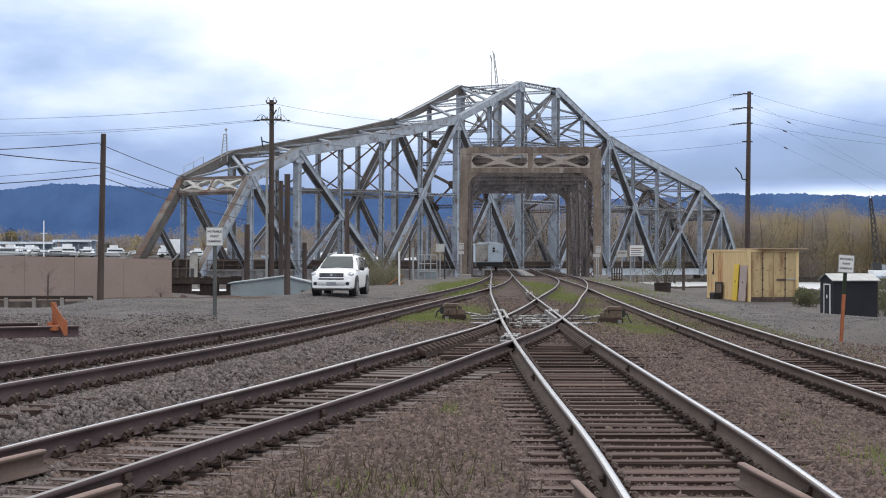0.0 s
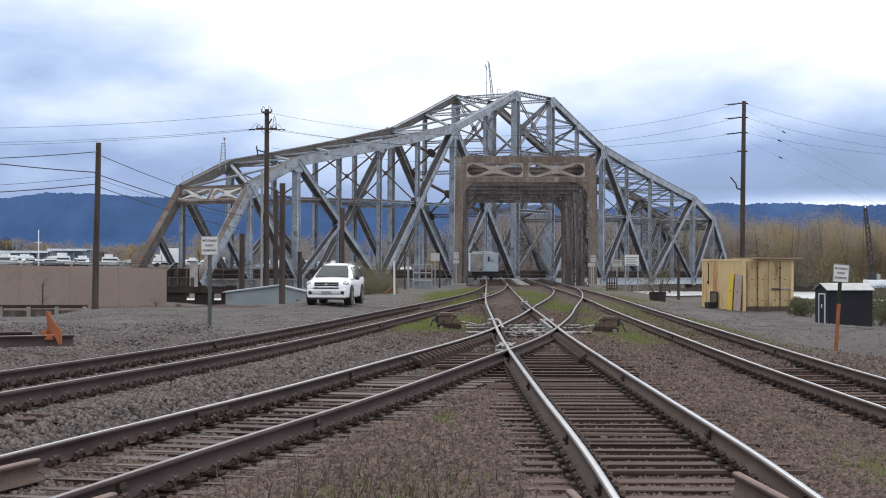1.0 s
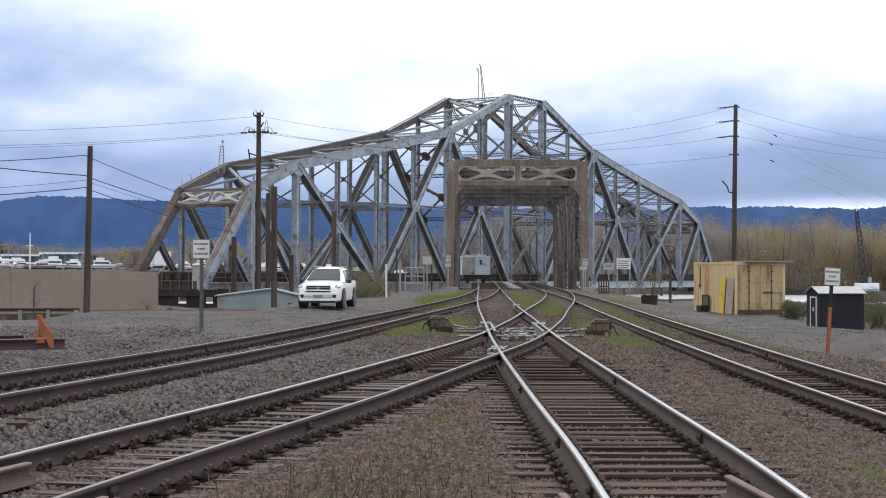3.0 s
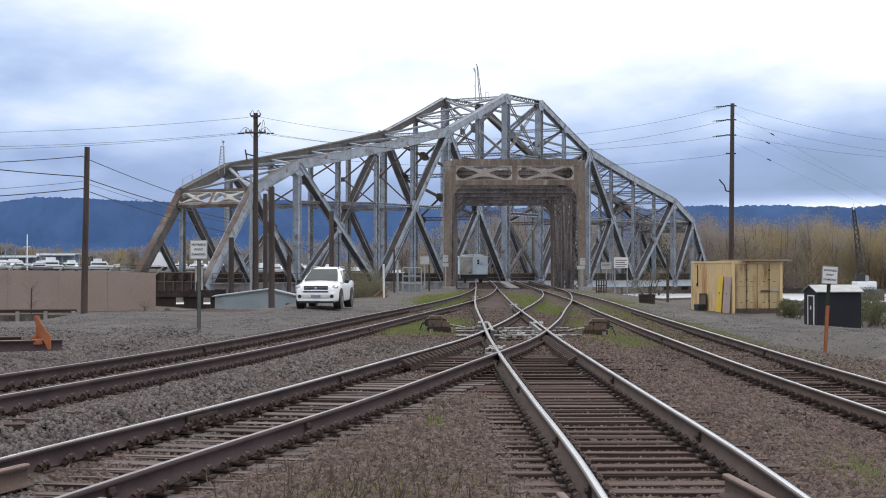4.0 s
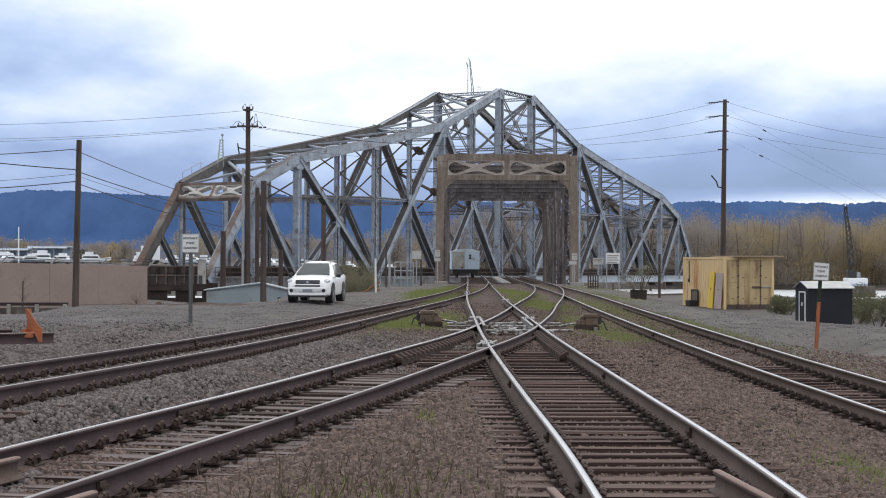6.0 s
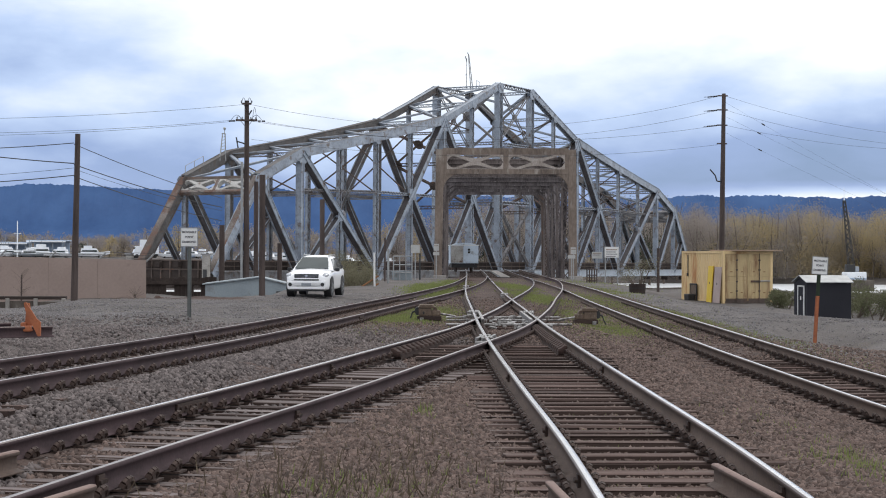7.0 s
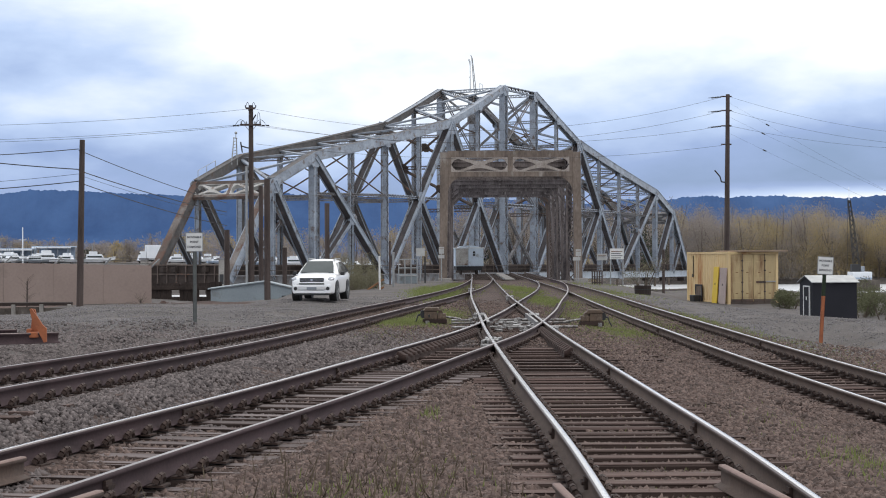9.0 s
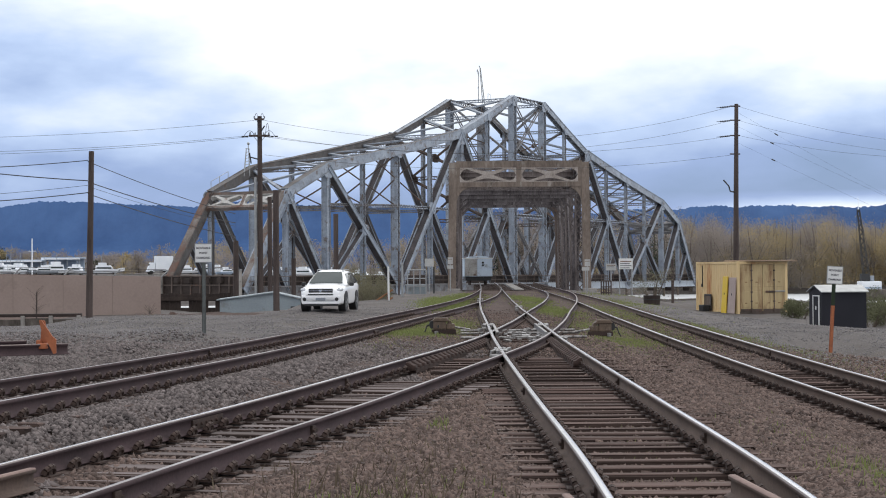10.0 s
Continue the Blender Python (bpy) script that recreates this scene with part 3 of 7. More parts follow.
def tie_mesh(length, seed):
    r = random.Random(seed)
    bm = bmesh.new()
    w = r.uniform(0.074, 0.1)
    vsb = box(bm, -length / 2 - r.uniform(-0.06, 0.08), length / 2 + r.uniform(-0.06, 0.08), -w, w, -0.17, 0, None, 0.018)
    for v in vsb:
        v.co += Vector((r.uniform(-0.02, 0.02), r.uniform(-0.012, 0.012), r.uniform(-0.012, 0.005)))
    me = bpy.data.meshes.new("tie")
    bm.to_mesh(me)
    bm.free()
    return me


TIES = [tie_mesh(2.6, i) for i in range(12)]
LONG_TIES = [tie_mesh(4.3, i + 9) for i in range(3)]
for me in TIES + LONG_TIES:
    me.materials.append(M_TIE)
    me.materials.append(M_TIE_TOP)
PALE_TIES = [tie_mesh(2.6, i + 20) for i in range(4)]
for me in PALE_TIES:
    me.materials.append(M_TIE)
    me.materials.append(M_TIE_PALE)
# tops paler by wear; gap shade is put into the darker side colour
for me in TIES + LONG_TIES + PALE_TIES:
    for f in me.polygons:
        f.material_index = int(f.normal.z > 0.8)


def fastening_mesh():
    """Tie plate with two bowed spring clips, one each side of the rail."""
    bm = bmesh.new()
    box(bm, -0.19, 0.19, -0.095, 0.095, 0, 0.018)
    for s in (-1, 1):
        last = None
        for i in range(7):
            a = math.pi * i / 6
            p = Vector((s * (0.115 + 0.03 * math.sin(a)), -0.09 * math.cos(a), 0.03 + 0.062 * math.sin(a)))
            if last is not None:
                rod(bm, last, p, 0.029, None, 6)
            last = p
        box(bm, s * 0.095, s * 0.145, -0.035, 0.035, 0.018, 0.062)
    me = bpy.data.meshes.new("rail_clip")
    bm.to_mesh(me)
    bm.free()
    me.materials.append(M_CLIP)
    return me


CLIP = fastening_mesh()


def far_from(x, y, keys, gap):
    for k in keys:
        s = LINES[k][0]
        if s[0] <= y <= s[-1] and abs(float(line_at(k, y)[0]) - x) < gap:
            return False
    return True


def build_line(k, label, start, end, ties, avoid=(), gap=2.2, drop=0.0, step=0.5, long_span=(), clip_to=48, tie_to=122):
    t = thing("railway_track", pose(0, 0, 0), label, "railway track", "tracks of the junction")
    ys = np.arange(start, end + 0.01, 0.5)
    x, z = line_at(k, ys)
    d = np.gradient(x, ys)
    n = np.hypot(1, d)
    for s in (-1, 1):
        rail_mesh("rail", np.c_[x + s * 0.7525 / n, ys - s * 0.7525 * d / n, z], t, "", drop, k == "A" or (k == "B" and s > 0), M_RAILWARM if k in "CD" else None)
    r = random.Random(ord(k))
    y = start + 0.2
    while y < min(end, tie_to):
        xx, zz = (float(a) for a in line_at(k, y))
        dd = (float(line_at(k, y + 0.1)[0]) - xx) / 0.1
        rz = -math.degrees(math.atan(dd))
        if far_from(xx, y, avoid, gap):
            pool = LONG_TIES if long_span and long_span[0] < y < long_span[1] else ties
            ob = new("tie", r.choice(pool))
            ob.matrix_world = pose(xx + r.uniform(-0.05, 0.05), y, zz - 0.205 - (0.03 if 32.5 < y < 60 else 0) + r.uniform(-0.022, 0.0), r.uniform(-2.0, 2.0), 0, rz + r.uniform(-1.8, 1.8))
            ob.parent = t
        if y < clip_to:
            for s in (-1, 1):
                c = new("rail_clip", CLIP)
                c.matrix_world = pose(xx + s * 0.7525, y - s * 0.7525 * dd, zz - 0.203 - drop, 0, 0, rz + r.uniform(-2, 2))
                c.parent = t
        y += step * r.uniform(0.94, 1.06) * math.cos(math.atan(dd))
    return t


track_a = build_line("A", "rusty curved siding track on timber ties in gravel", -12, 118, TIES, "C", 2.4, 0.004, clip_to=60)
track_b = build_line("B", "rusty track on bleached timber ties curving over the diamond", -12, 116, PALE_TIES, "CD", 2.3, 0.003, clip_to=58)
track_c = build_line("C", "main track with bright rail heads on dark timber ties", -12, 166, TIES, "", 0, 0.0, long_span=(28, 58), clip_to=60)
track_d = build_line("D", "main track with bright rail heads on dark ties and gravel", -12, 166, TIES, "", 0, 0.001, clip_to=60)
# ---- swing bridge ----
PIVOT = (9.194, 228.79)
SWING_FROM, SWING_RATE, SWING_TILT = 55.789, 0.561, 0.33      # degrees, degrees a second, droop to the far end
W2 = 5.0                                                       # half width of the fixed span
SW = 4.925                                                     # half width of the swing span
NX = (69.1, 61.06, 53.02, 45.06, 36.97, 28.78, 20.6, 12.66, 4.89)
UZ = (-0.8, 9.68, 12.9, 14.3, 15.8, 17.4, 19.12, 22.11, 25.19)
LZ = -0.85


def oct_plate(c, u, v, r, t=0.05):
    """An eight-sided plate round c in the plane of u and v."""
    bm = bmesh.new()
    c, u, v = Vector(c), Vector(u).normalized(), Vector(v).normalized()
    v = (v - u * u.dot(v)).normalized()
    n = u.cross(v)
    ring = [c + (u * math.cos((k + 0.5) * math.pi / 4) + v * math.sin((k + 0.5) * math.pi / 4)) * r for k in range(8)]
    f = bm.faces.new([bm.verts.new(q - n * t / 2) for q in ring])
    for g in bmesh.ops.extrude_face_region(bm, geom=[f])["geom"]:
        if isinstance(g, bmesh.types.BMVert):
            g.co += n * t
    bmesh.ops.recalc_face_normals(bm, faces=bm.faces)
    return bm


def swing_bridge():
    t = thing("swing_bridge", pose(*PIVOT, 0, 0, SWING_TILT, SWING_FROM), "grey weathered steel truss swing bridge turning on its pier", "swing bridge")
    W = SW

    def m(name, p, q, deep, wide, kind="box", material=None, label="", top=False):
        """A truss member; faces towards the tracks are coloured darker for rust and shade."""
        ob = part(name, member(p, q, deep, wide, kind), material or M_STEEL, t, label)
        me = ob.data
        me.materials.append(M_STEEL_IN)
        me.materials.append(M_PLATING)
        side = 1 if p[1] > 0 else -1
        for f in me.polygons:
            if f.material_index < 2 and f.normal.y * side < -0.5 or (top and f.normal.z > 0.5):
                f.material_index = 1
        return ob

    def diagonal(p, q, deep, wide):
        """Two pale side plates; the plating between is coloured dark for rust and shade."""
        m("diagonal", p, q, deep, wide, "plates")

    for y in (-W, W):
        for s in (-1, 1):
            U = [Vector((s * a, y, b)) for a, b in zip(NX, UZ)]
            L = [Vector((s * a, y, LZ)) for a in NX]
            M3, M5, M7 = (U[2] + L[4]) / 2, (U[6] + L[4]) / 2, (U[6] + L[8]) / 2
            for i in range(0, 8, 2):
                # one chord: paler tone on the far arm, shaded tone on the near
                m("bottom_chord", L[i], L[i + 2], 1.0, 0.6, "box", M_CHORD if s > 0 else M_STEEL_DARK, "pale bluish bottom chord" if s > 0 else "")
            post = m("end_post", L[0], U[1], 0.9, 0.8, "box", M_ENDPOST if s < 0 and y > 0 else M_STEEL, "rust-stained end post" if s < 0 else "")
            b = bmesh.new()
            fr = frame_of(L[0], U[1])
            up = 1 if fr.to_3x3().col[0].z > 0 else -1
            box(b, up * 0.45, up * 0.49, -0.38, 0.38, 0.2, (U[1] - L[0]).length - 0.1, fr)
            part("cover_plate", b, M_ENDPOST if s < 0 else M_STEEL, post, "rust-bleeding cover plate" if s < 0 else "")
            m("top_chord", U[1], U[2], 1.0, 0.8, top=True)
            for i in range(2, 6):
                m("top_chord", U[i], U[i + 1], 1.0, 0.8, top=True)
            m("top_chord", U[6], U[7], 0.8, 0.7)
            m("top_chord", U[7], U[8], 0.8, 0.7)
            # posts
            m("vertical", U[1], L[1], 0.42, 0.4, "box")
            m("vertical", U[2], L[2], 0.55, 0.6, "box")
            m("vertical", U[3], L[3], 0.62, 0.36, "laced")
            m("vertical", U[4], L[4], 0.62, 0.36, "laced")
            m("vertical", U[5], L[5], 0.62, 0.36, "laced")
            m("vertical", U[6], L[6], 0.55, 0.6, "box")
            m("vertical", U[7], L[7], 0.62, 0.36, "laced")
            m("tower_post", U[8], L[8], 1.0, 0.8, "laced")
            # diagonals
            diagonal(U[1], L[2], 0.5, 0.85)
            diagonal((U[1] + L[0]) / 2, L[1], 0.3, 0.6)
            diagonal(U[2], L[4], 0.5, 0.9)
            diagonal(M3, L[2], 0.3, 0.7)
            diagonal(U[6], L[4], 0.55, 0.9)
            diagonal(M5, L[6], 0.34, 0.75)
            diagonal(U[6], L[8], 0.5, 0.9)
            diagonal(M7, L[6], 0.3, 0.7)
            m("hanger", M3, Vector((M3.x, y, LZ)), 0.2, 0.5, "plates")
            m("hanger", M5, Vector((M5.x, y, LZ)), 0.2, 0.5, "plates")
            m("strut", Vector((s * NX[6], y, M5.z)), Vector((s * NX[4], y, M5.z)), 0.34, 0.34, "laced")
            m("strut", Vector((s * NX[4], y, M5.z)), Vector((s * NX[2], y, M5.z - 0.4)), 0.3, 0.3, "laced", M_STEEL_DARK)
            low = Vector((0, 0, 0.42))
            for c, w, h in ((U[1] - low, 0.9, 0.8), (U[2] - low, 0.9, 0.8), (U[6] - low, 1.05, 1.0), (U[7] - low * 0.4, 0.6, 0.55), (U[8] - low, 0.75, 0.7), (M3, 0.75, 0.62), (M5, 0.85, 0.7), (M7, 0.75, 0.62), (L[2], 0.9, 0.7), (L[4], 1.1, 0.7), (L[6], 0.9, 0.7), (U[4] - low, 0.6, 0.45), (L[8], 1.0, 0.8)):
                for e in (-1, 1):
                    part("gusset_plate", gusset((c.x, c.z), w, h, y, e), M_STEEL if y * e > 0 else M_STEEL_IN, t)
        a, b = NX[8], UZ[8]
        m("top_chord", (-a, y, b), (a, y, b), 0.6, 0.6, "laced")
        m("bottom_chord", (-a, y, LZ), (a, y, LZ), 1.0, 0.6)
        m("strut", (-a, y, 17.2), (a, y, 17.2), 0.4, 0.4, "laced")
        m("strut", (-a, y, 9.0), (a, y, 9.0), 0.5, 0.4, "laced")
        for z0, z1 in ((17.2, b - 0.2), (9.0, 17.2)):
            for s in (-1, 1):
                bm = bmesh.new()
                for o in (-0.16, 0.16):
                    bar(bm, (-a * s, y + o, z0), (a * s, y + o, z1), 0.1, 0.14)
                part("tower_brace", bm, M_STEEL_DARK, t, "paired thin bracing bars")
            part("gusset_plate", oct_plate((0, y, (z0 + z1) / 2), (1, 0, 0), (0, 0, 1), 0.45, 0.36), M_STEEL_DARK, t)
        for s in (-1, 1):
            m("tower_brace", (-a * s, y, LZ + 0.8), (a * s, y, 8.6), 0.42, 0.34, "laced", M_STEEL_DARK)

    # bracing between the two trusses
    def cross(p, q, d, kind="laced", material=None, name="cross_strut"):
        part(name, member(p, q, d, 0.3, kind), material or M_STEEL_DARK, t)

    def x_brace(x0, z0, x1, z1, d, r, material):
        """Crossed braces with a joint plate, between level (x0, z0) and (x1, z1) of both trusses."""
        for e in (-1, 1):
            bm = bmesh.new()
            bar(bm, (x0, -e * W, z0), (x1, e * W, z1), d, d * 0.8)
            part("sway_brace", bm, material, t)
        c = Vector(((x0 + x1) / 2, 0, (z0 + z1) / 2))
        part("gusset_plate", oct_plate(c, (0, 1, 0), (x1 - x0, 0, z1 - z0), r, 0.12), material, t)

    for s in (-1, 1):
        tops = [(s * a, b) for a, b in zip(NX, UZ)]
        for i in range(2, 9):
            x, z = tops[i]
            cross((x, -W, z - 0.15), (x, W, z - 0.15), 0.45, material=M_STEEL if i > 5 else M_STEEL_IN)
            if i < 8:
                x2, z2 = tops[i + 1]
                for e in (-1, 1):
                    cross((x, -e * W, z), (x2, e * W, z2), 0.22, "laced", M_STEEL, "lateral_brace")
        x, z = tops[1]
        x2, z2 = tops[2]
        for e in (-1, 1):
            cross((x, -e * W, z), (x2, e * W, z2), 0.22, "laced", M_STEEL, "lateral_brace")
        # thin crossed sway frames on the posts
        for i, low in ((2, 8.2), (3, 8.8), (4, 8.8), (5, 8.8)):
            x, z = tops[i]
            cross((x, -W, low), (x, W, low), 0.4)
            x_brace(x, z - 0.4, x, low + 0.2, 0.17, 0.3, M_RUSTEND)
        x, z = tops[7]
        cross((x, -W, 18.2), (x, W, 18.2), 0.4)
        x_brace(x, z - 0.4, x, 18.3, 0.2, 0.4, M_RUSTEND)
        # heavy sway panels in the plane of the long diagonals beside the tower
        (xa, za), (xb, zb) = tops[6], (tops[8][0], LZ)
        levels = [(xa + (xb - xa) * u, za + (zb - za) * u) for u in (0.02, 0.27, 0.55)]
        for (x0, z0), (x1, z1) in zip(levels[:-1], levels[1:]):
            x_brace(x0, z0, x1, z1, 0.32, 0.72, M_RUSTEND)
        for x0, z0 in levels[1:]:
            cross((x0, -W, z0), (x0, W, z0), 0.5, material=M_RUSTEND)
            for e in (-1, 1):
                part("gusset_plate", oct_plate((x0, e * (W - 0.5), z0), (0, 1, 0), (xb - xa, 0, zb - za), 0.75, 0.06), M_RUSTEND, t)
        # tower sway frames
        x, z = tops[8]
        for z0, z1 in ((z - 0.3, 17.2), (17.2, 9.2)):
            x_brace(x, z0, x, z1, 0.34, 0.75, M_STEEL_DARK)
            cross((x, -W, z1), (x, W, z1), 0.45)
        # end portal in the plane of the end posts
        p0, p1 = Vector((s * NX[1], 0, UZ[1])), Vector((s * NX[0], 0, LZ))
        down = (p1 - p0).normalized()
        nm = Vector((0, 1, 0)).cross(down)
        fm = Matrix(((0, down.x, nm.x, p0.x), (1, down.y, nm.y, p0.y), (0, down.z, nm.z, p0.z), (0, 0, 0, 1)))
        material = M_RUSTEND if s < 0 else M_STEEL_DARK
        for nme, b in portal_frame(W * 2, 2.1, 0.55):
            for v in b.verts:
                v.co = fm @ Vector((v.co.x, -v.co.z, v.co.y))
            part(nme, b, material if s > 0 or nme == "portal_top_band" else M_PALE if "strap" in nme else M_ENDPOST, t)
    # floor: beams, stringers, deck ties and rails
    for s in (-1, 1):
        for i in range(9):
            x = s * NX[i]
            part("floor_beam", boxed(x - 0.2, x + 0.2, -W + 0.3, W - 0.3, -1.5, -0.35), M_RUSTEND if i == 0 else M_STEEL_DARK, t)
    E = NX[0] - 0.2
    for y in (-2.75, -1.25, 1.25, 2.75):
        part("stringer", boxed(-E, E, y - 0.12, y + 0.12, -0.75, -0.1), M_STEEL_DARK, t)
    bm = bmesh.new()
    for i in range(int(E * 4)):
        x = -E + 0.3 + i * 0.5
        if x < E - 0.2:
            for y in (-2, 2):
                box(bm, x - 0.11, x + 0.11, y - 1.35, y + 1.35, -0.09, 0.12)
    ob = part("decking", bm, M_TIE, t)
    ob["kind"] = "stuff"
    for y in (-2.7525, -1.2475, 1.2475, 2.7525):
        ob = rail_mesh("rail", [(x, y, 0.32) for x in (-E, 0, E)], t)
    for y in (-3.75, 3.75):
        g = part("deck_girder", boxed(-E, E, y - 0.06, y + 0.06, -0.55, 0.72), M_TIMBER, t, "dark plated girder beside the deck")
        for z in (-0.5, 0.74):
            part("flange", boxed(-E, E, y - 0.16, y + 0.16, z - 0.04, z + 0.04), M_RUSTEND, g)
    for y in (-W - 0.9, W + 0.9):
        part("walkway", boxed(-E, E, y - 0.45, y + 0.45, -0.42, -0.34), M_STEEL_DARK, t)
        for z in (0.15, 0.65):
            bm = bmesh.new()
            rod(bm, (-E, y, z), (E, y, z), 0.03, None, 6)
            part("handrail", bm, M_RUSTEND, t)
        n = 56
        for i in range(n + 1):
            bm = bmesh.new()
            x = -E + 0.1 + (2 * E - 0.2) * i / n
            rod(bm, (x, y, -0.4), (x, y, 0.66), 0.03, None, 6)
            part("handrail_post", bm, M_RUSTEND, t)
    # plate girder across each end, with the end-lift housings at its corners
    for s in (-1, 1):
        x = s * (NX[0] + 0.35)
        g = part("end_girder", boxed(x - 0.08, x + 0.08, -W - 0.2, W + 0.2, -1.55, 0.75), M_TIMBER, t, "rust-brown plate girder")
        for i in range(9):
            y = -W + i * W / 4
            part("stiffener", boxed(x + s * 0.08, x + s * 0.24, y - 0.07, y + 0.07, -1.5, 0.7), M_RUSTEND, g)
        for z in (-1.55, -0.2, 0.75):
            part("flange", boxed(x - 0.2, x + s * 0.3, -W - 0.2, W + 0.2, z - 0.06, z + 0.06), M_RUSTEND, g)
        for y in (-2.75, -1.25, 1.25, 2.75):
            part("bearing_bracket", boxed(x + s * 0.1, x + s * 0.75, y - 0.25, y + 0.25, 0.0, 0.55, 0.04), M_TIMBER, g)
        for y in (-3.4, 0.0, 3.4):
            part("wedge_machine", boxed(x + s * 0.1, x + s * 0.6, y - 0.6, y + 0.6, -2.2, -1.6, 0.05), M_TIMBER, g, "dark end-lift wedge")
        for y in (-W - 0.15, W + 0.15):
            h = part("lift_housing", boxed(x - 0.15 + s * 0.3, x + 0.55 * s + s * 0.3, y - 0.4, y + 0.4, -2.3, 1.3, 0.04), M_CONC, t, "pale stained machinery housing")
            part("cap", boxed(x - 0.25 + s * 0.3, x + 0.65 * s + s * 0.3, y - 0.5, y + 0.5, 1.3, 1.45, 0.02), M_STEEL_DARK, h)
            part("vent", boxed(x + 0.55 * s + s * 0.29, x + 0.58 * s + s * 0.3, y - 0.24, y + 0.24, -1.2, -0.2), M_BLACK, h)
    # machinery under the middle, turning with the span
    bm = bmesh.new()
    bmesh.ops.create_cone(bm, cap_ends=True, segments=40, radius1=6.3, radius2=6.3, depth=1.6, matrix=Matrix.Translation((0, 0, -2.4)))
    part("turning_drum", bm, M_STEEL_DARK, t)
    # masts
    z = UZ[8] + 0.6
    bm = bmesh.new()
    rod(bm, (-0.4, 2.6, z - 0.4), (-0.4, 2.6, z + 4.1), 0.07, 0.05, 6)
    rod(bm, (-0.4, 2.6, z + 3.4), (-0.75, 2.6, z + 4.3), 0.05, None, 6)
    rod(bm, (-0.75, 2.6, z + 4.3), (-0.8, 2.6, z + 4.0), 0.08, None, 6)
    rod(bm, (-0.8, 2.6, z + 1.6), (-0.4, 2.6, z + 1.9), 0.03, None, 5)
    part("mast", bm, M_GALV, t, "thin aerial mast with a hooked head")
    bm = bmesh.new()
    for d in (-0.32, 0.32):
        rod(bm, (1.2 + d, 2.6, z - 0.4), (0.15 + d * 0.3, 2.6, z + 4.6), 0.07, 0.05, 6)
    for i in range(7):
        u, v = i / 7, (i + 1) / 7
        o = 0.32 * (1 - 0.7 * u)
        rod(bm, (1.2 - 1.05 * u - o, 2.6, z - 0.4 + 5 * u), (1.2 - 1.05 * v + o, 2.6, z - 0.4 + 5 * v), 0.025, None, 5)
    rod(bm, (0.15, 2.6, z + 4.6), (-0.2, 2.6, z + 4.9), 0.06, None, 6)
    part("mast", bm, M_GALV, t, "leaning lattice mast with a bent head")
    bm = bmesh.new()
    rod(bm, (2.6, 2.6, z - 0.2), (2.6, 2.6, z + 1.2), 0.04, None, 6)
    rod(bm, (2.6, 2.6, z + 1.2), (3.5, 2.6, z + 1.05), 0.035, None, 6)
    rod(bm, (3.5, 2.6, z - 0.2), (3.5, 2.6, z + 1.05), 0.03, None, 6)
    part("aerial", bm, M_GALV, t)
    q = W - 0.4
    x0, z0 = -NX[2] - 1.6, UZ[2] + 0.4
    bm = bmesh.new()
    for a, b in ((-0.75, -0.28), (0.35, 0.2)):
        rod(bm, (x0 + a, q, z0 - 1.2), (x0 + b, q, z0 + 1.9), 0.08, 0.06, 6)
    for i in range(5):
        rod(bm, (x0 - 0.65 + i * 0.09, q, z0 + i * 0.36), (x0 + 0.32 - i * 0.03, q, z0 + 0.2 + i * 0.36), 0.035, None, 5)
    rod(bm, (x0 - 0.4, q, z0 + 1.9), (x0 + 0.35, q, z0 + 1.9), 0.05, None, 5)
    rod(bm, (x0 + 0.1, q, z0 + 1.8), (x0 + 0.1, q, z0 + 2.4), 0.05, None, 6)
    bmesh.ops.create_uvsphere(bm, u_segments=8, v_segments=6, radius=0.17, matrix=Matrix.Translation((x0 + 0.1, q, z0 + 2.5)))
    part("signal_mast", bm, M_GALV, t, "thin mast with a small lantern")
    bm = bmesh.new()
    x1 = -NX[1]
    for x in (x1, x1 + 1.6, x1 + 3.2):
        rod(bm, (x, W, UZ[1] + 0.3 + (x - x1) * 0.4), (x, W, UZ[1] + 1.5 + (x - x1) * 0.4), 0.04, None, 6)
    rod(bm, (x1, W, UZ[1] + 1.5), (x1 + 3.2, W, UZ[1] + 2.78), 0.03, None, 6)
    part("ladder_rail", bm, M_GALV, t)
    return t


def pierced_plate(x0, x1, zc, half, y0, y1, n=64):
    """A web plate with two teardrop eyes between an upper and a lower lens-shaped opening."""
    bm = bmesh.new()

    def tear(u):
        u = min(u, 1 - u)
        if u < 0.012:
            return 0.0
        if u < 0.13:
            return 0.8 * math.sqrt(max(0.0, 1 - ((0.13 - u) / 0.118) ** 2))
        return 0.8 * max(0.0, 1 - (u - 0.13) / 0.28) ** 0.9

    def lens(u):
        return 0.44 * math.sin(math.pi * min(1, max(0, (u - 0.2) / 0.6))) ** 1.2

    cols = []
    for i in range(n + 1):
        u = i / n
        t, l = tear(u) * half, lens(u) * half
        flat = 0.93 * half
        edges = ((-half, -flat), (-flat + l, -t), (t, flat - l), (flat, half))
        cols.append([[bm.verts.new((x0 + (x1 - x0) * u, y, zc + z)) for y, z in ((y0, lo), (y1, lo), (y1, hi), (y0, hi))] for lo, hi in edges])
    for c, d in zip(cols[:-1], cols[1:]):
        for p, q in zip(c, d):
            for j in range(4):
                bm.faces.new((p[j], q[j], q[(j + 1) % 4], p[(j + 1) % 4]))
    for c in (cols[0], cols[-1]):
        for p in c:
            bm.faces.new(p)
    bmesh.ops.recalc_face_normals(bm, faces=bm.faces)
    return bm


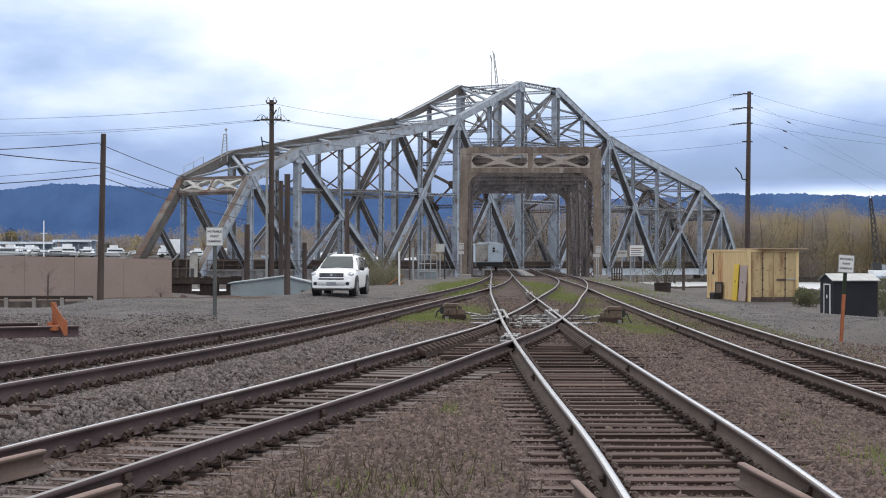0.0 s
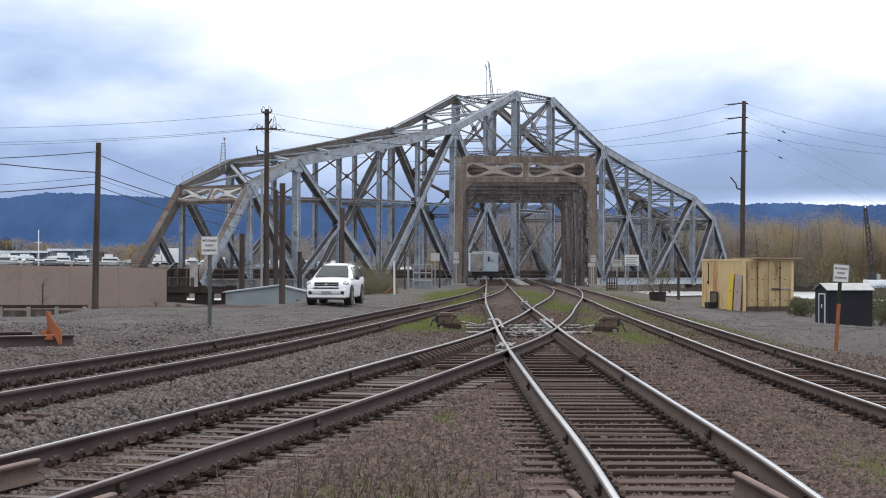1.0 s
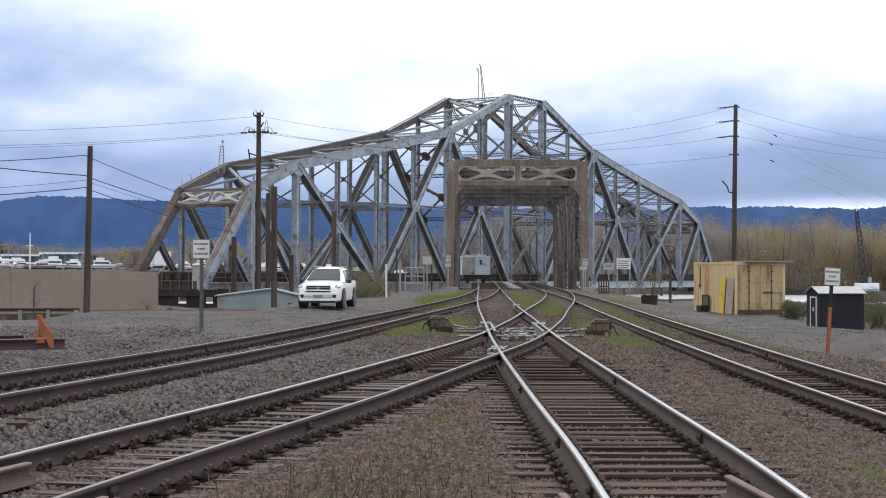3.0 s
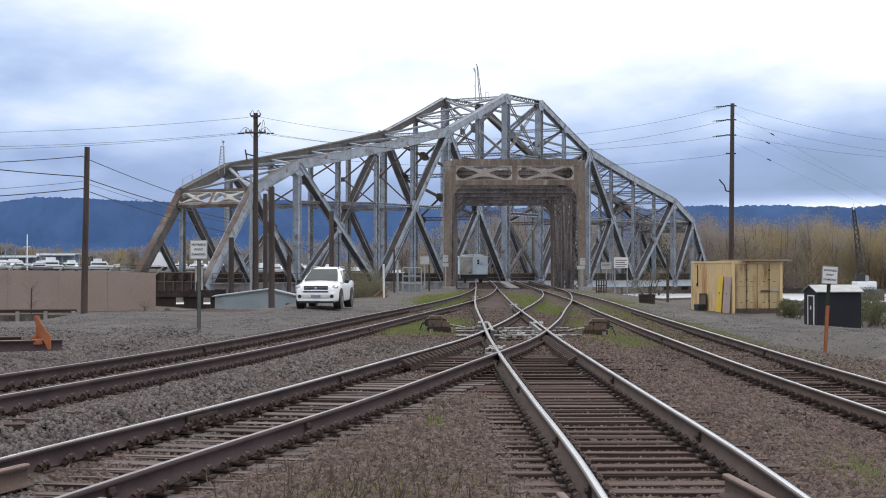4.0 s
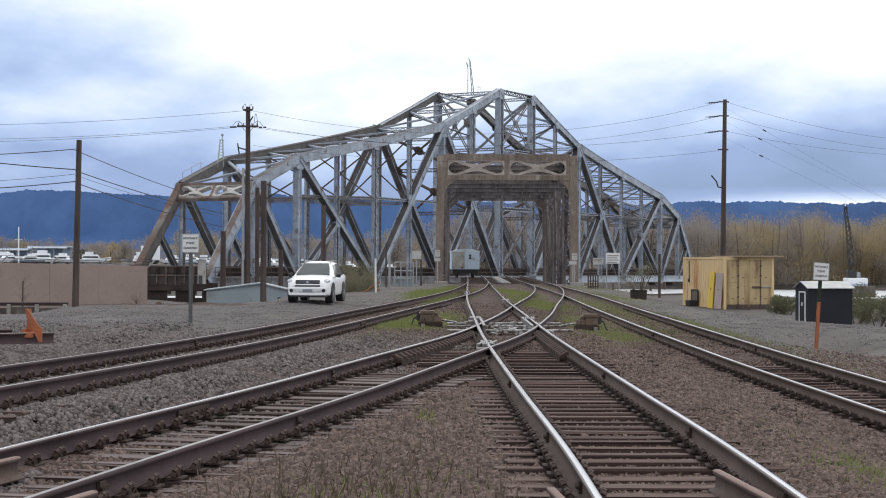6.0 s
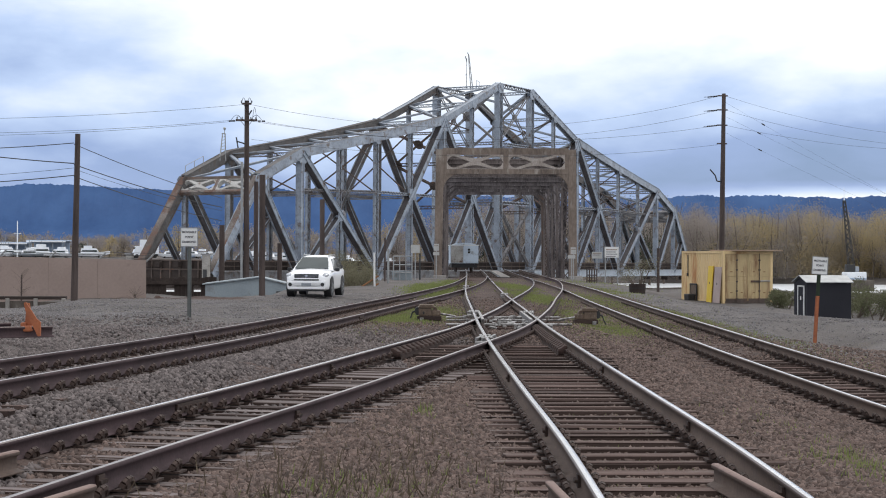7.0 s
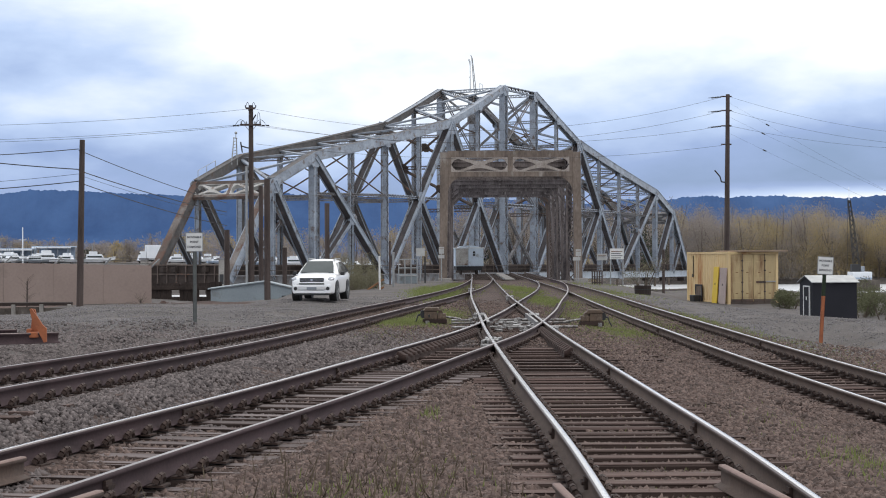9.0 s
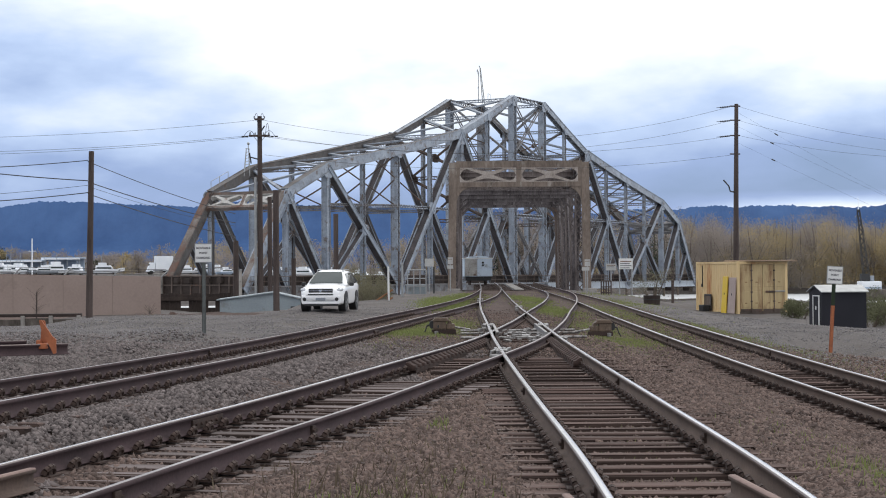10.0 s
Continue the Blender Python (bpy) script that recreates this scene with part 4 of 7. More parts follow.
def portal_frame(width, deep, thick, b=0.3, r=0.95):
    """Portal strut between two posts, from z = 0 down to -deep: bands above and below, pierced webs between, brackets rounding its lower corners."""
    out = []
    h, y0, y1 = width / 2, -thick / 2, thick / 2
    out.append(("portal_top_band", boxed(-h, h, y0, y1, -b, 0.12)))
    out.append(("portal_lower_band", boxed(-h, h, y0, y1, -deep, -deep + b)))
    out.append(("portal_stile", boxed(-0.2, 0.2, y0 + 0.02, y1 - 0.02, -deep + b, -b)))
    for s in (-1, 1):
        a, c = (0.2, h - 0.28) if s > 0 else (-h + 0.28, -0.2)
        out.append(("portal_strap", pierced_plate(a, c, -deep / 2, deep / 2 - b, y0 + 0.012, y1 - 0.012)))
        out.append(("portal_stile", boxed(s * (h - 0.28), s * h, y0 + 0.02, y1 - 0.02, -deep + b, -b)))
        # rounded bracket under the strut, beside the post
        bm = bmesh.new()
        vs = [(s * h, -deep), (s * (h - r - 0.02), -deep)] + [(s * (h - 0.02 - r + r * math.sin(k * math.pi / 20)), -deep - r + r * math.cos(k * math.pi / 20)) for k in range(1, 11)] + [(s * h, -deep - r)]
        f = bm.faces.new([bm.verts.new((x, y0 + 0.04, z)) for x, z in vs])
        for g in bmesh.ops.extrude_face_region(bm, geom=[f])["geom"]:
            if isinstance(g, bmesh.types.BMVert):
                g.co.y += thick - 0.08
        bmesh.ops.recalc_face_normals(bm, faces=bm.faces)
        out.append(("portal_bracket", bm))
    return out


swing = swing_bridge()


# ---- fixed approach span ----
def fixed_span():
    t = thing("bridge_span", pose(6.62, 122, 0, 0, 0, 88.43), "brown steel through-truss approach span with a plated portal", "railway bridge")
    n, length = 6, 42.0
    xs = [length * i / n for i in range(n + 1)]
    top = 9.62
    for y in (-W2, W2):
        for i in range(n):
            part("top_chord", member((xs[i], y, top - 0.1), (xs[i + 1], y, top - 0.1), 0.7, 0.55), M_BROWN_DARK, t)
        part("bottom_chord", member((0, y, -0.7), (length, y, -0.7), 0.9, 0.55), M_BROWN_DARK, t)
        for i in range(1, n):
            part("vertical", member((xs[i], y, top - 0.3), (xs[i], y, -0.7), 0.4, 0.55, "open"), M_BROWN_IN, t)
            a, b = (xs[i], xs[i + 1]) if i % 2 else (xs[i + 1], xs[i])
            if i < n - 1:
                part("diagonal", member((a, y, top - 0.3), (b, y, -0.7), 0.3, 0.34, "plates"), M_BROWN_DARK, t)
            for e in (-1, 1):
                part("gusset_plate", gusset((xs[i], top - 0.2), 0.6, 0.5, y * 0.992, e), M_BROWN_DARK, t)
        for x in (0, length):
            # battered, plated portal post with rivet strips
            bm = bmesh.new()
            o = 1 if y > 0 else -1
            for v in box(bm, x - 0.3, x + 0.3, y - 0.3, y + 0.3, -1.2, top + 0.2, None, 0.03):
                v.co.y += o * 0.14 * (1 - (v.co.z + 1.2) / 11)
            for e in (-0.24, 0.24):
                for v in box(bm, x - 0.33, x + 0.33, y + e - 0.04, y + e + 0.04, -1.0, top - 2.2):
                    v.co.y += o * 0.14 * (1 - (v.co.z + 1.2) / 11)
            part("portal_post", bm, M_BROWN if x == 0 else M_RUSTEND, t)
    for k, x in enumerate(xs):
        if k in (0, n):
            for nme, b in portal_frame(W2 * 2 - 0.5, 1.84, 0.5, 0.37, 1.25):
                for v in b.verts:
                    v.co = Vector((v.co.y + x, v.co.x, v.co.z + top + 0.2))
                part(nme, b, M_RUSTEND if k else M_STRAP if "strap" in nme else M_BROWN, t)
        else:
            part("sway_frame", member((x, -W2, top - 0.3), (x, W2, top - 0.3), 0.35, 0.35, "box"), M_BROWN_IN, t)
            part("sway_frame", member((x, -W2, top - 1.75), (x, W2, top - 1.75), 0.3, 0.3, "box"), M_BROWN_DARK, t)
            for j in range(4):
                a, b = -W2 + 2.5 * j, -W2 + 2.5 * (j + 1)
                for z0, z1 in ((top - 1.7, top - 0.35), (top - 0.35, top - 1.7)):
                    bm = bmesh.new()
                    bar(bm, (x, a, z0), (x, b, z1), 0.13, 0.1, (1, 0, 0))
                    part("sway_brace", bm, M_BROWN_IN, t)
            for e in (-1, 1):
                bm = bmesh.new()
                bar(bm, (x, e * W2, top - 3.0), (x, e * (W2 - 1.2), top - 1.85), 0.16, 0.12, (1, 0, 0))
                part("knee_brace", bm, M_BROWN_DARK, t)
        if k < n:
            for e in (-1, 1):
                bm = bmesh.new()
                bar(bm, (x, -e * W2, top), (xs[k + 1], e * W2, top), 0.2, 0.14, (0, 0, 1))
                part("lateral_brace", bm, M_BROWN_IN, t)
        part("floor_beam", boxed(x - 0.2, x + 0.2, -W2 + 0.3, W2 - 0.3, -1.3, -0.4), M_BROWN_DARK, t)
    for y in (-2.75, -1.25, 1.25, 2.75):
        part("stringer", boxed(0.1, length, y - 0.12, y + 0.12, -0.6, -0.08), M_BROWN_DARK, t)
    bm = bmesh.new()
    for i in range(84):
        x = 0.2 + i * 0.5
        for y in (-2, 2):
            box(bm, x - 0.11, x + 0.11, y - 1.5, y + 1.5, -0.08, 0.14)
    ob = part("decking", bm, M_TIE, t)
    ob["kind"] = "stuff"
    part("walkway", boxed(0.1, length, -0.35, 0.35, 0.14, 0.2), M_PLANK, t, "pale plank walkway between the tracks")
    return t


fixed_span()
bm = bmesh.new()
box(bm, 0.4, 12.6, 119.8, 123.6, -12, -1.3, None, 0.1)
box(bm, 0.4, 12.6, 119.2, 120.6, -12, -0.05, None, 0.05)
tagged(part("abutment", bm, M_CONC), "weathered concrete bridge abutment on the river bank", "abutment", kind="structure")
bm = bmesh.new()
bmesh.ops.create_cone(bm, cap_ends=True, segments=40, radius1=7.6, radius2=7.2, depth=9, matrix=Matrix.Translation((*PIVOT, -7.75)))
tagged(part("pivot_pier", bm, M_CONC), "round concrete pivot pier standing in the river", "bridge pier", kind="structure")
bm = bmesh.new()
box(bm, 1.5, 14.0, 164.3, 168, -12, -1.55, None, 0.15)
tagged(part("rest_pier", bm, M_CONC), "concrete rest pier between the two bridge spans", "bridge pier", kind="structure")


def motions():
    rows = [(t / 2, pose(*PIVOT, 0, 0, SWING_TILT, SWING_FROM + SWING_RATE * t / 2)) for t in range(21)]
    walk(swing, rows)


# ---- track fittings ----
def near_rail(k, y, side, across=0.0, up=0.0):
    """The pose on a rail of a line: x across to the right, y along it, z = 0 on the rail's foot."""
    x, z = (float(a) for a in line_at(k, y))
    d = (float(line_at(k, y + 0.1)[0]) - x) / 0.1
    n = math.hypot(1, d)
    o = side * 0.7525 + across
    return pose(x + o / n, y - o * d / n, z - 0.186 + up, 0, 0, -math.degrees(math.atan(d)))


def joint_bar(k, y, side, length=0.9, parent=None):
    bm = bmesh.new()
    for s in (-1, 1):
        box(bm, s * 0.016, s * 0.042, -length / 2, length / 2, 0.03, 0.135)
        for i in range(6):
            yy = -length * 0.42 + length * 0.84 * i / 5
            rod(bm, (s * 0.04, yy, 0.085), (s * 0.065, yy, 0.085), 0.018, None, 6)
    bmesh.ops.transform(bm, matrix=near_rail(k, y, side), verts=bm.verts)
    return part("joint_bar", bm, M_CLIP, parent, "dark bolted joint bar")


for k, y, s, n, par in (("B", 18.35, -1, 0.95, track_b), ("B", 24.3, -1, 0.12, track_b), ("B", 17.6, 1, 0.12, track_b), ("B", 12.6, 1, 0.12, track_b), ("C", 24.2, 1, 0.12, track_c), ("C", 16.6, 1, 0.12, track_c), ("C", 12.3, 1, 0.12, track_c), ("C", 22.6, -1, 0.12, track_c), ("C", 16.2, -1, 0.12, track_c), ("C", 12.9, -1, 0.12, track_c), ("A", 41, 1, 0.7, track_a), ("A", 30, -1, 0.12, track_a), ("D", 40.5, -1, 0.12, track_d), ("D", 35.6, 1, 0.12, track_d)):
    joint_bar(k, y, s, n, par)


def stub_rail(p, q, parent):
    p, q = Vector(p), Vector(q)
    pts = [p + (q - p) * (i / 6) for i in range(7)]
    ob = rail_mesh("guard_rail", pts, parent, "short worn guard rail", web=M_RAILWARM)
    ob.data.materials[1] = M_STUB
    ob.data.materials[2] = M_STUB
    return ob


stub_rail((2.50, 13.47, 0.20), (2.66, 11.57, 0.18), track_c)
stub_rail((1.04, 12.62, 0.17), (1.12, 11.44, 0.16), track_c)
stub_rail((-3.38, 13.61, 0.28), (-3.74, 12.33, 0.28), track_b)
stub_rail((-2.35, 11.69, 0.27), (-2.67, 10.53, 0.27), track_b)


def diamond():
    t = thing("diamond_crossing", pose(0, 0, 0), "movable-point diamond crossing of worn cast steel between two tracks", "track crossing")
    rnd = random.Random(5)
    # worn castings where the rails cross
    for k, y, s, kb in (("C", 31.6, -1, 1), ("C", 44.3, -1, -1), ("C", 44.0, 1, 1), ("C", 63.2, 1, -1), ("C", 79.5, -1, 1)):
        bm = bmesh.new()
        other = "B" if y < 70 else "A"
        m = near_rail(k, y, s)
        db = (float(line_at(other, y + 0.1)[0]) - float(line_at(other, y)[0])) / 0.1
        mb = Matrix.Translation(m.translation) @ Euler((0, 0, -math.atan(db))).to_matrix().to_4x4()
        for mm, n in ((m, 0.8), (mb, 0.8)):
            box(bm, -0.1, 0.1, -n, n, 0.0, 0.12, mm, 0.02)
            for e in (-1, 1):
                box(bm, e * 0.055, e * 0.115, -n * 0.8, n * 0.8, 0.1, 0.192, mm, 0.012)
        part("crossing_casting", bm, M_CAST, t, "bright worn casting")
    # ribbed braces beside the rails
    for k, y0, y1, s, o in (("B", 28.2, 37.0, -1, 0.155), ("C", 29.4, 37.6, 1, -0.17)):
        bm = bmesh.new()
        y = y0
        while y < y1:
            mm = near_rail(k, y, s, o * 1.1)
            out = 1 if o > 0 else -1
            for v in box(bm, -0.09, 0.09, -0.12, 0.12, -0.02, 0.15, None, 0.05):
                if v.co.z > 0.1 and v.co.x * out > 0:
                    v.co.z -= 0.055
                v.co.y += v.co.x * 0.25
                v.co = mm @ v.co
            y += 0.4
        for i in range(12):
            ya = y0 + (y1 - y0) * i / 12
            box(bm, -0.08, 0.08, 0, (y1 - y0) / 12 * 1.01, -0.06, 0.03, near_rail(k, ya, s, o * 1.1))
        part("rail_brace", bm, M_BRACE, t, "dark ribbed rail brace")
    # slide plates, operating rods and scattered greased fittings
    for i in range(7):
        y = 38.4 + i * 1.0
        xc, z = (float(a) for a in line_at("C", y))
        bm = bmesh.new()
        box(bm, xc - 1.05 + rnd.uniform(-0.25, 0.35), xc + 0.9 + rnd.uniform(-0.5, 0.3), y - 0.06, y + 0.06, z - 0.21, z - 0.17, None, 0.01)
        part("slide_plate", bm, M_BRACE, t, "dark oiled slide plate")
        for j in range(11):
            bm = bmesh.new()
            xx, e = xc + rnd.uniform(-1.0, 0.95), rnd.uniform(0.025, 0.085)
            yy = y + rnd.uniform(-0.4, 0.4)
            box(bm, -e, e * 1.4, -e * 0.8, e * 0.8, 0.0, rnd.uniform(0.04, 0.13), pose(xx, yy, z - 0.21, rnd.uniform(-12, 12), rnd.uniform(-12, 12), rnd.uniform(-50, 50)), 0.012)
            part("rail_chair", bm, M_CAST, t, "bright worn rail chair")
    for y in (39.6, 41.9, 43.6):
        xc, z = (float(a) for a in line_at("C", y))
        bm = bmesh.new()
        rod(bm, (xc - 1.5, y, z - 0.15), (xc + 1.6, y + rnd.uniform(-0.1, 0.1), z - 0.14), 0.03, None, 8)
        part("operating_rod", bm, M_CAST, t, "bright greased operating rod")
    for s, o in ((-1, 0.16), (1, -0.16)):
        bm = bmesh.new()
        box(bm, -0.035, 0.035, -2.9, 2.9, 0.01, 0.175, near_rail("C", 42.2, s, o), 0.01)
        part("point_blade", bm, M_CAST, t)
    return t


diamond()


def switch_machine(x, y, rz, label):
    z = float(height(np.array([x]), np.array([y]))[0])
    t = thing("switch_machine", pose(x, y, z + 0.03, 0, 0, rz) @ Matrix.Diagonal((0.5, 0.6, 0.8, 1)), label, "switch machine", "switch machines at the diamond")
    part("base", boxed(-0.62, 0.62, -0.30, 0.30, 0.0, 0.14, 0.02), M_TIE, t)
    part("motor_case", boxed(-0.55, 0.12, -0.25, 0.25, 0.14, 0.40, 0.05), M_SWITCH, t)
    part("gear_case", boxed(0.12, 0.58, -0.22, 0.22, 0.14, 0.33, 0.05), M_SWITCH, t)
    bm = bmesh.new()
    for v in box(bm, -0.58, 0.3, -0.28, 0.28, 0.40, 0.52, None, 0.03):
        if v.co.z > 0.46:
            v.co.x = -0.14 + (v.co.x + 0.14) * 0.82
    part("lid", bm, M_SWITCH, t, "tan bevelled cover")
    bm = bmesh.new()
    for yy in (-0.1, 0.08):
        rod(bm, (0.5, yy, 0.22), (1.35, yy, 0.14), 0.03, None, 8)
    part("throw_rod", bm, M_CAST, t)
    bm = bmesh.new()
    rod(bm, (-0.3, -0.27, 0.25), (-0.3, -0.34, 0.25), 0.05, None, 10)
    part("crank_cover", bm, M_BLACK, t)
    bm = bmesh.new()
    rod(bm, (-0.62, -0.1, 0.30), (-0.62, 0.16, 0.30), 0.13, None, 14)
    part("motor_housing", bm, M_BLACK, t, "dark round motor housing")
    bm = bmesh.new()
    rod(bm, (0.3, -0.2, 0.33), (0.3, 0.2, 0.33), 0.11, None, 14)
    part("circuit_housing", bm, M_SWITCH, t)
    bm = bmesh.new()
    last = Vector((-0.7, 0.1, 0.3))
    for q in ((-0.86, 0.14, 0.26), (-0.94, 0.16, 0.1), (-1.05, 0.2, -0.02)):
        rod(bm, last, q, 0.03, None, 6)
        last = Vector(q)
    part("cable", bm, M_BLACK, t)
    for yy in (-0.34, 0.34):
        part("mounting_foot", boxed(-0.5, -0.3, yy - 0.06, yy + 0.06, -0.02, 0.1, 0.015), M_CAST, t)


switch_machine(0.29, 41.7, 2, "tan railway switch machine on ties beside the diamond")
switch_machine(4.37, 41.9, 182, "tan railway switch machine with rods on the gravel")


def derail_stop():
    t = thing("railway_track", pose(0, 0, 0), "rusty stub of rail ending in the gravel", "railway track", "tracks of the junction")
    a, b = Vector((-7.70, 26.00, 0.72)), Vector((-6.23, 27.50, 0.69))
    for o in (0.0, ):
        rail_mesh("rail", [a + (b - a) * (i / 8) for i in range(9)], t)
    a2, b2 = a + Vector((-0.35, 1.55, 0.0)), a + Vector((0.75, 1.6, 0.02))
    rail_mesh("rail", [a2 + (b2 - a2) * (i / 8) for i in range(9)], t)
    for ob in t.children:
        ob.data.materials[1] = M_RAILSIDE
    d = thing("derail_flag", pose(*(-6.49, 27.20, 0.66), 0, 0, -4), "faded orange steel wheel-stop clamped on a rail end", "wheel stop")
    bm = bmesh.new()
    # two raked plates
    raked = ((-0.125, 0.43), (-0.09, 0.445), (-0.055, 0.395), (0.10, 0.165), (0.165, 0.11), (0.165, -0.12), (0.12, -0.13), (-0.02, 0.145), (-0.075, 0.235))
    upright = ((-0.125, 0.43), (-0.08, 0.42), (-0.03, 0.12), (-0.04, -0.03), (-0.15, -0.03), (-0.185, 0.05), (-0.15, 0.12))
    for s, shape in ((-1, raked), (1, upright)):
        f = bm.faces.new([bm.verts.new((a, s * 0.085, b)) for a, b in shape])
        for g in bmesh.ops.extrude_face_region(bm, geom=[f])["geom"]:
            if isinstance(g, bmesh.types.BMVert):
                g.co.y += 0.035
    bmesh.ops.recalc_face_normals(bm, faces=bm.faces)
    part("wing", bm, M_FADED, d)
    part("clamp", boxed(-0.15, 0.0, -0.12, 0.15, -0.05, 0.045, 0.02), M_FADED, d)
    part("toe", boxed(-0.19, -0.12, -0.06, 0.09, -0.12, 0.1, 0.02), M_FADED, d)


derail_stop()


# ---- signs ----
def lettering(parent, rows, size, z0, step, y):
    for i, w in enumerate(rows):
        cu = bpy.data.curves.new("lettering", "FONT")
        cu.body, cu.size, cu.align_x, cu.align_y, cu.extrude, cu.offset = w, size, "CENTER", "CENTER", 0.001, 0.0022
        ob = new("lettering", cu)
        cu.materials.append(M_INK)
        ob.matrix_world = parent.matrix_world @ pose(0, y, z0 - step * i, 90, 0, 0)
        me = bpy.data.meshes.new_from_object(ob.evaluated_get(bpy.context.evaluated_depsgraph_get()))
        ob2 = new("lettering", me)
        ob2.matrix_world = ob.matrix_world
        m = ob.matrix_world.copy()
        bpy.data.objects.remove(ob)
        ob2.parent = parent
        ob2.matrix_parent_inverse = parent.matrix_world.inverted()
        ob2.matrix_world = m


def diamond_sign(x, y, z, high, orange, rz):
    t = thing("railway_sign", pose(x, y, z, 0, 3.5 if orange else 0, rz), "square white sign MOVEABLE POINT DIAMOND on %s post" % ("an orange and green" if orange else "a grey steel"), "sign", "signs beside the diamond")
    w = 0.208
    bm = bmesh.new()
    box(bm, -0.045, 0.045, -0.012, 0.012, -0.1, (1.5 if orange else high), None, 0.004)
    for s in (-1, 1):
        box(bm, s * 0.045, s * 0.03, -0.012, 0.03, -0.1, (1.5 if orange else high))
    part("post", bm, M_FADED if orange else M_POSTGREY, t)
    if orange:
        bm = bmesh.new()
        box(bm, -0.045, 0.045, -0.012, 0.012, 1.5, high, None, 0.004)
        for s in (-1, 1):
            box(bm, s * 0.045, s * 0.03, -0.012, 0.03, 1.5, high)
        part("upper_post", bm, M_EVERG, t, "dark green upper post")
    part("board", boxed(-w, w, -0.03, -0.016, high - 0.45, high, 0.004), M_SIGN, t)
    bm = bmesh.new()
    for a in (-1, 1):
        box(bm, a * w - 0.008, a * w + 0.008, -0.034, -0.014, high - 0.458, high + 0.008)
        box(bm, -w - 0.008, w + 0.008, -0.034, -0.014, high - 0.225 + a * 0.225 - 0.008, high - 0.225 + a * 0.225 + 0.008)
    part("edge", bm, M_GALV, t)
    bpy.context.view_layer.update()
    lettering(t, ("MOVEABLE", "POINT", "DIAMOND"), 0.072, high - 0.105, 0.12, -0.034)


diamond_sign(-5.60, 39.5, 0.43, 2.12, False, -6)
diamond_sign(10.33, 41.8, -0.62, 2.52, True, 8)


# ---- utility poles and wires ----
def utility_pole(x, y, z0, z1, r0, r1, lean, label, arms=(), steps=False):
    t = thing("utility_pole", pose(x, y, z0, 0, lean, 0), label, "utility pole", "utility poles")
    bm = bmesh.new()
    h = z1 - z0
    n = 8
    rings = []
    rnd = random.Random(int(x * 10))
    for i in range(n + 1):
        u = i / n
        r = r0 + (r1 - r0) * u
        ring = [bm.verts.new((math.cos(a * math.pi / 6) * r * rnd.uniform(0.96, 1.04), math.sin(a * math.pi / 6) * r * rnd.uniform(0.96, 1.04), -0.6 + (h + 0.6) * u)) for a in range(12)]
        rings.append(ring)
    for a, b in zip(rings[:-1], rings[1:]):
        for j in range(12):
            bm.faces.new((a[j], a[(j + 1) % 12], b[(j + 1) % 12], b[j]))
    bm.faces.new(rings[-1])
    part("pole", bm, M_POLE, t, smooth=False)
    for z, w, ins in arms:
        bm = bmesh.new()
        box(bm, -w, w, -0.22, -0.12, z - z0 - 0.06, z - z0 + 0.06, None, 0.01)
        for s in (-1, 1):
            rod(bm, (s * w * 0.6, -0.18, z - z0), (0, -0.18, z - z0 - 0.45), 0.015, None, 5)
        part("crossarm", bm, M_POLE, t)
        for xx in ins:
            bm = bmesh.new()
            rod(bm, (xx, -0.17, z - z0 + 0.05), (xx, -0.17, z - z0 + 0.16), 0.035, None, 8)
            rod(bm, (xx, -0.17, z - z0 + 0.12), (xx, -0.17, z - z0 + 0.2), 0.055, 0.03, 8)
            part("insulator", bm, M_FARGREY, t)
    return t


P1 = (-15.33, 72.00, -0.19)
utility_pole(P1[0], P1[1], -0.3, 7.22, 0.16, 0.12, 1.0, "short dark wooden pole leaning beside the beige wall")
P2 = (-10.13, 95.00, 0.49)
pole_b = utility_pole(P2[0], P2[1], -0.6, 10.91, 0.19, 0.13, 0.0, "tall brown wooden pole with crossarm and insulators", ((9.74, 0.62, (-0.55, -0.25, 0.25, 0.55)), (10.71, 0.28, (-0.3, 0.3))))
for p, q in (((-0.1, 0, 8.37 + 0.6), (-0.6, -0.1, 8.51 + 0.6)), ((-0.5, -0.1, 8.11 + 0.6), (-0.6, -0.1, 8.74 + 0.6)), ((0.1, -0.1, 10.01 + 0.6), (0.3, -0.1, 10.34 + 0.6))):
    bm = bmesh.new()
    rod(bm, p, q, 0.04, None, 6)
    part("cutout_switch", bm, M_BLACK, pole_b, "small dark fuse switch")
part("conduit", boxed(-0.33, -0.19, -0.18, -0.05, -0.4, 7.9, 0.02), M_GALV, pole_b, "pale steel conduit")
for zz, xa, xb, up in ((10.71, -0.3, -0.05, 0.35), (10.71, 0.05, 0.3, 0.35), (9.74, -0.9, -0.25, 0.3), (9.74, 0.25, 0.9, 0.3), (9.74, 0.35, 0.6, 0.75), (9.74, -0.6, -0.3, 0.25)):
    bm = bmesh.new()
    last = None
    for i in range(9):
        u = i / 8
        p = Vector((xa + (xb - xa) * u, -0.2, zz + 0.6 + up * math.sin(u * math.pi)))
        if last is not None:
            rod(bm, last, p, 0.014, None, 5)
        last = p
    part("jumper_loop", bm, M_BLACK, pole_b)
for px in (-0.95, -0.75, 0.75, 1.0):
    bm = bmesh.new()
    rod(bm, (px - 0.09, -0.2, 9.74 + 0.55), (px + 0.09, -0.2, 9.74 + 0.55), 0.045, None, 8)
    part("strain_insulator", bm, M_BLACK, pole_b)
P3 = (19.82, 105.00, 2.31)
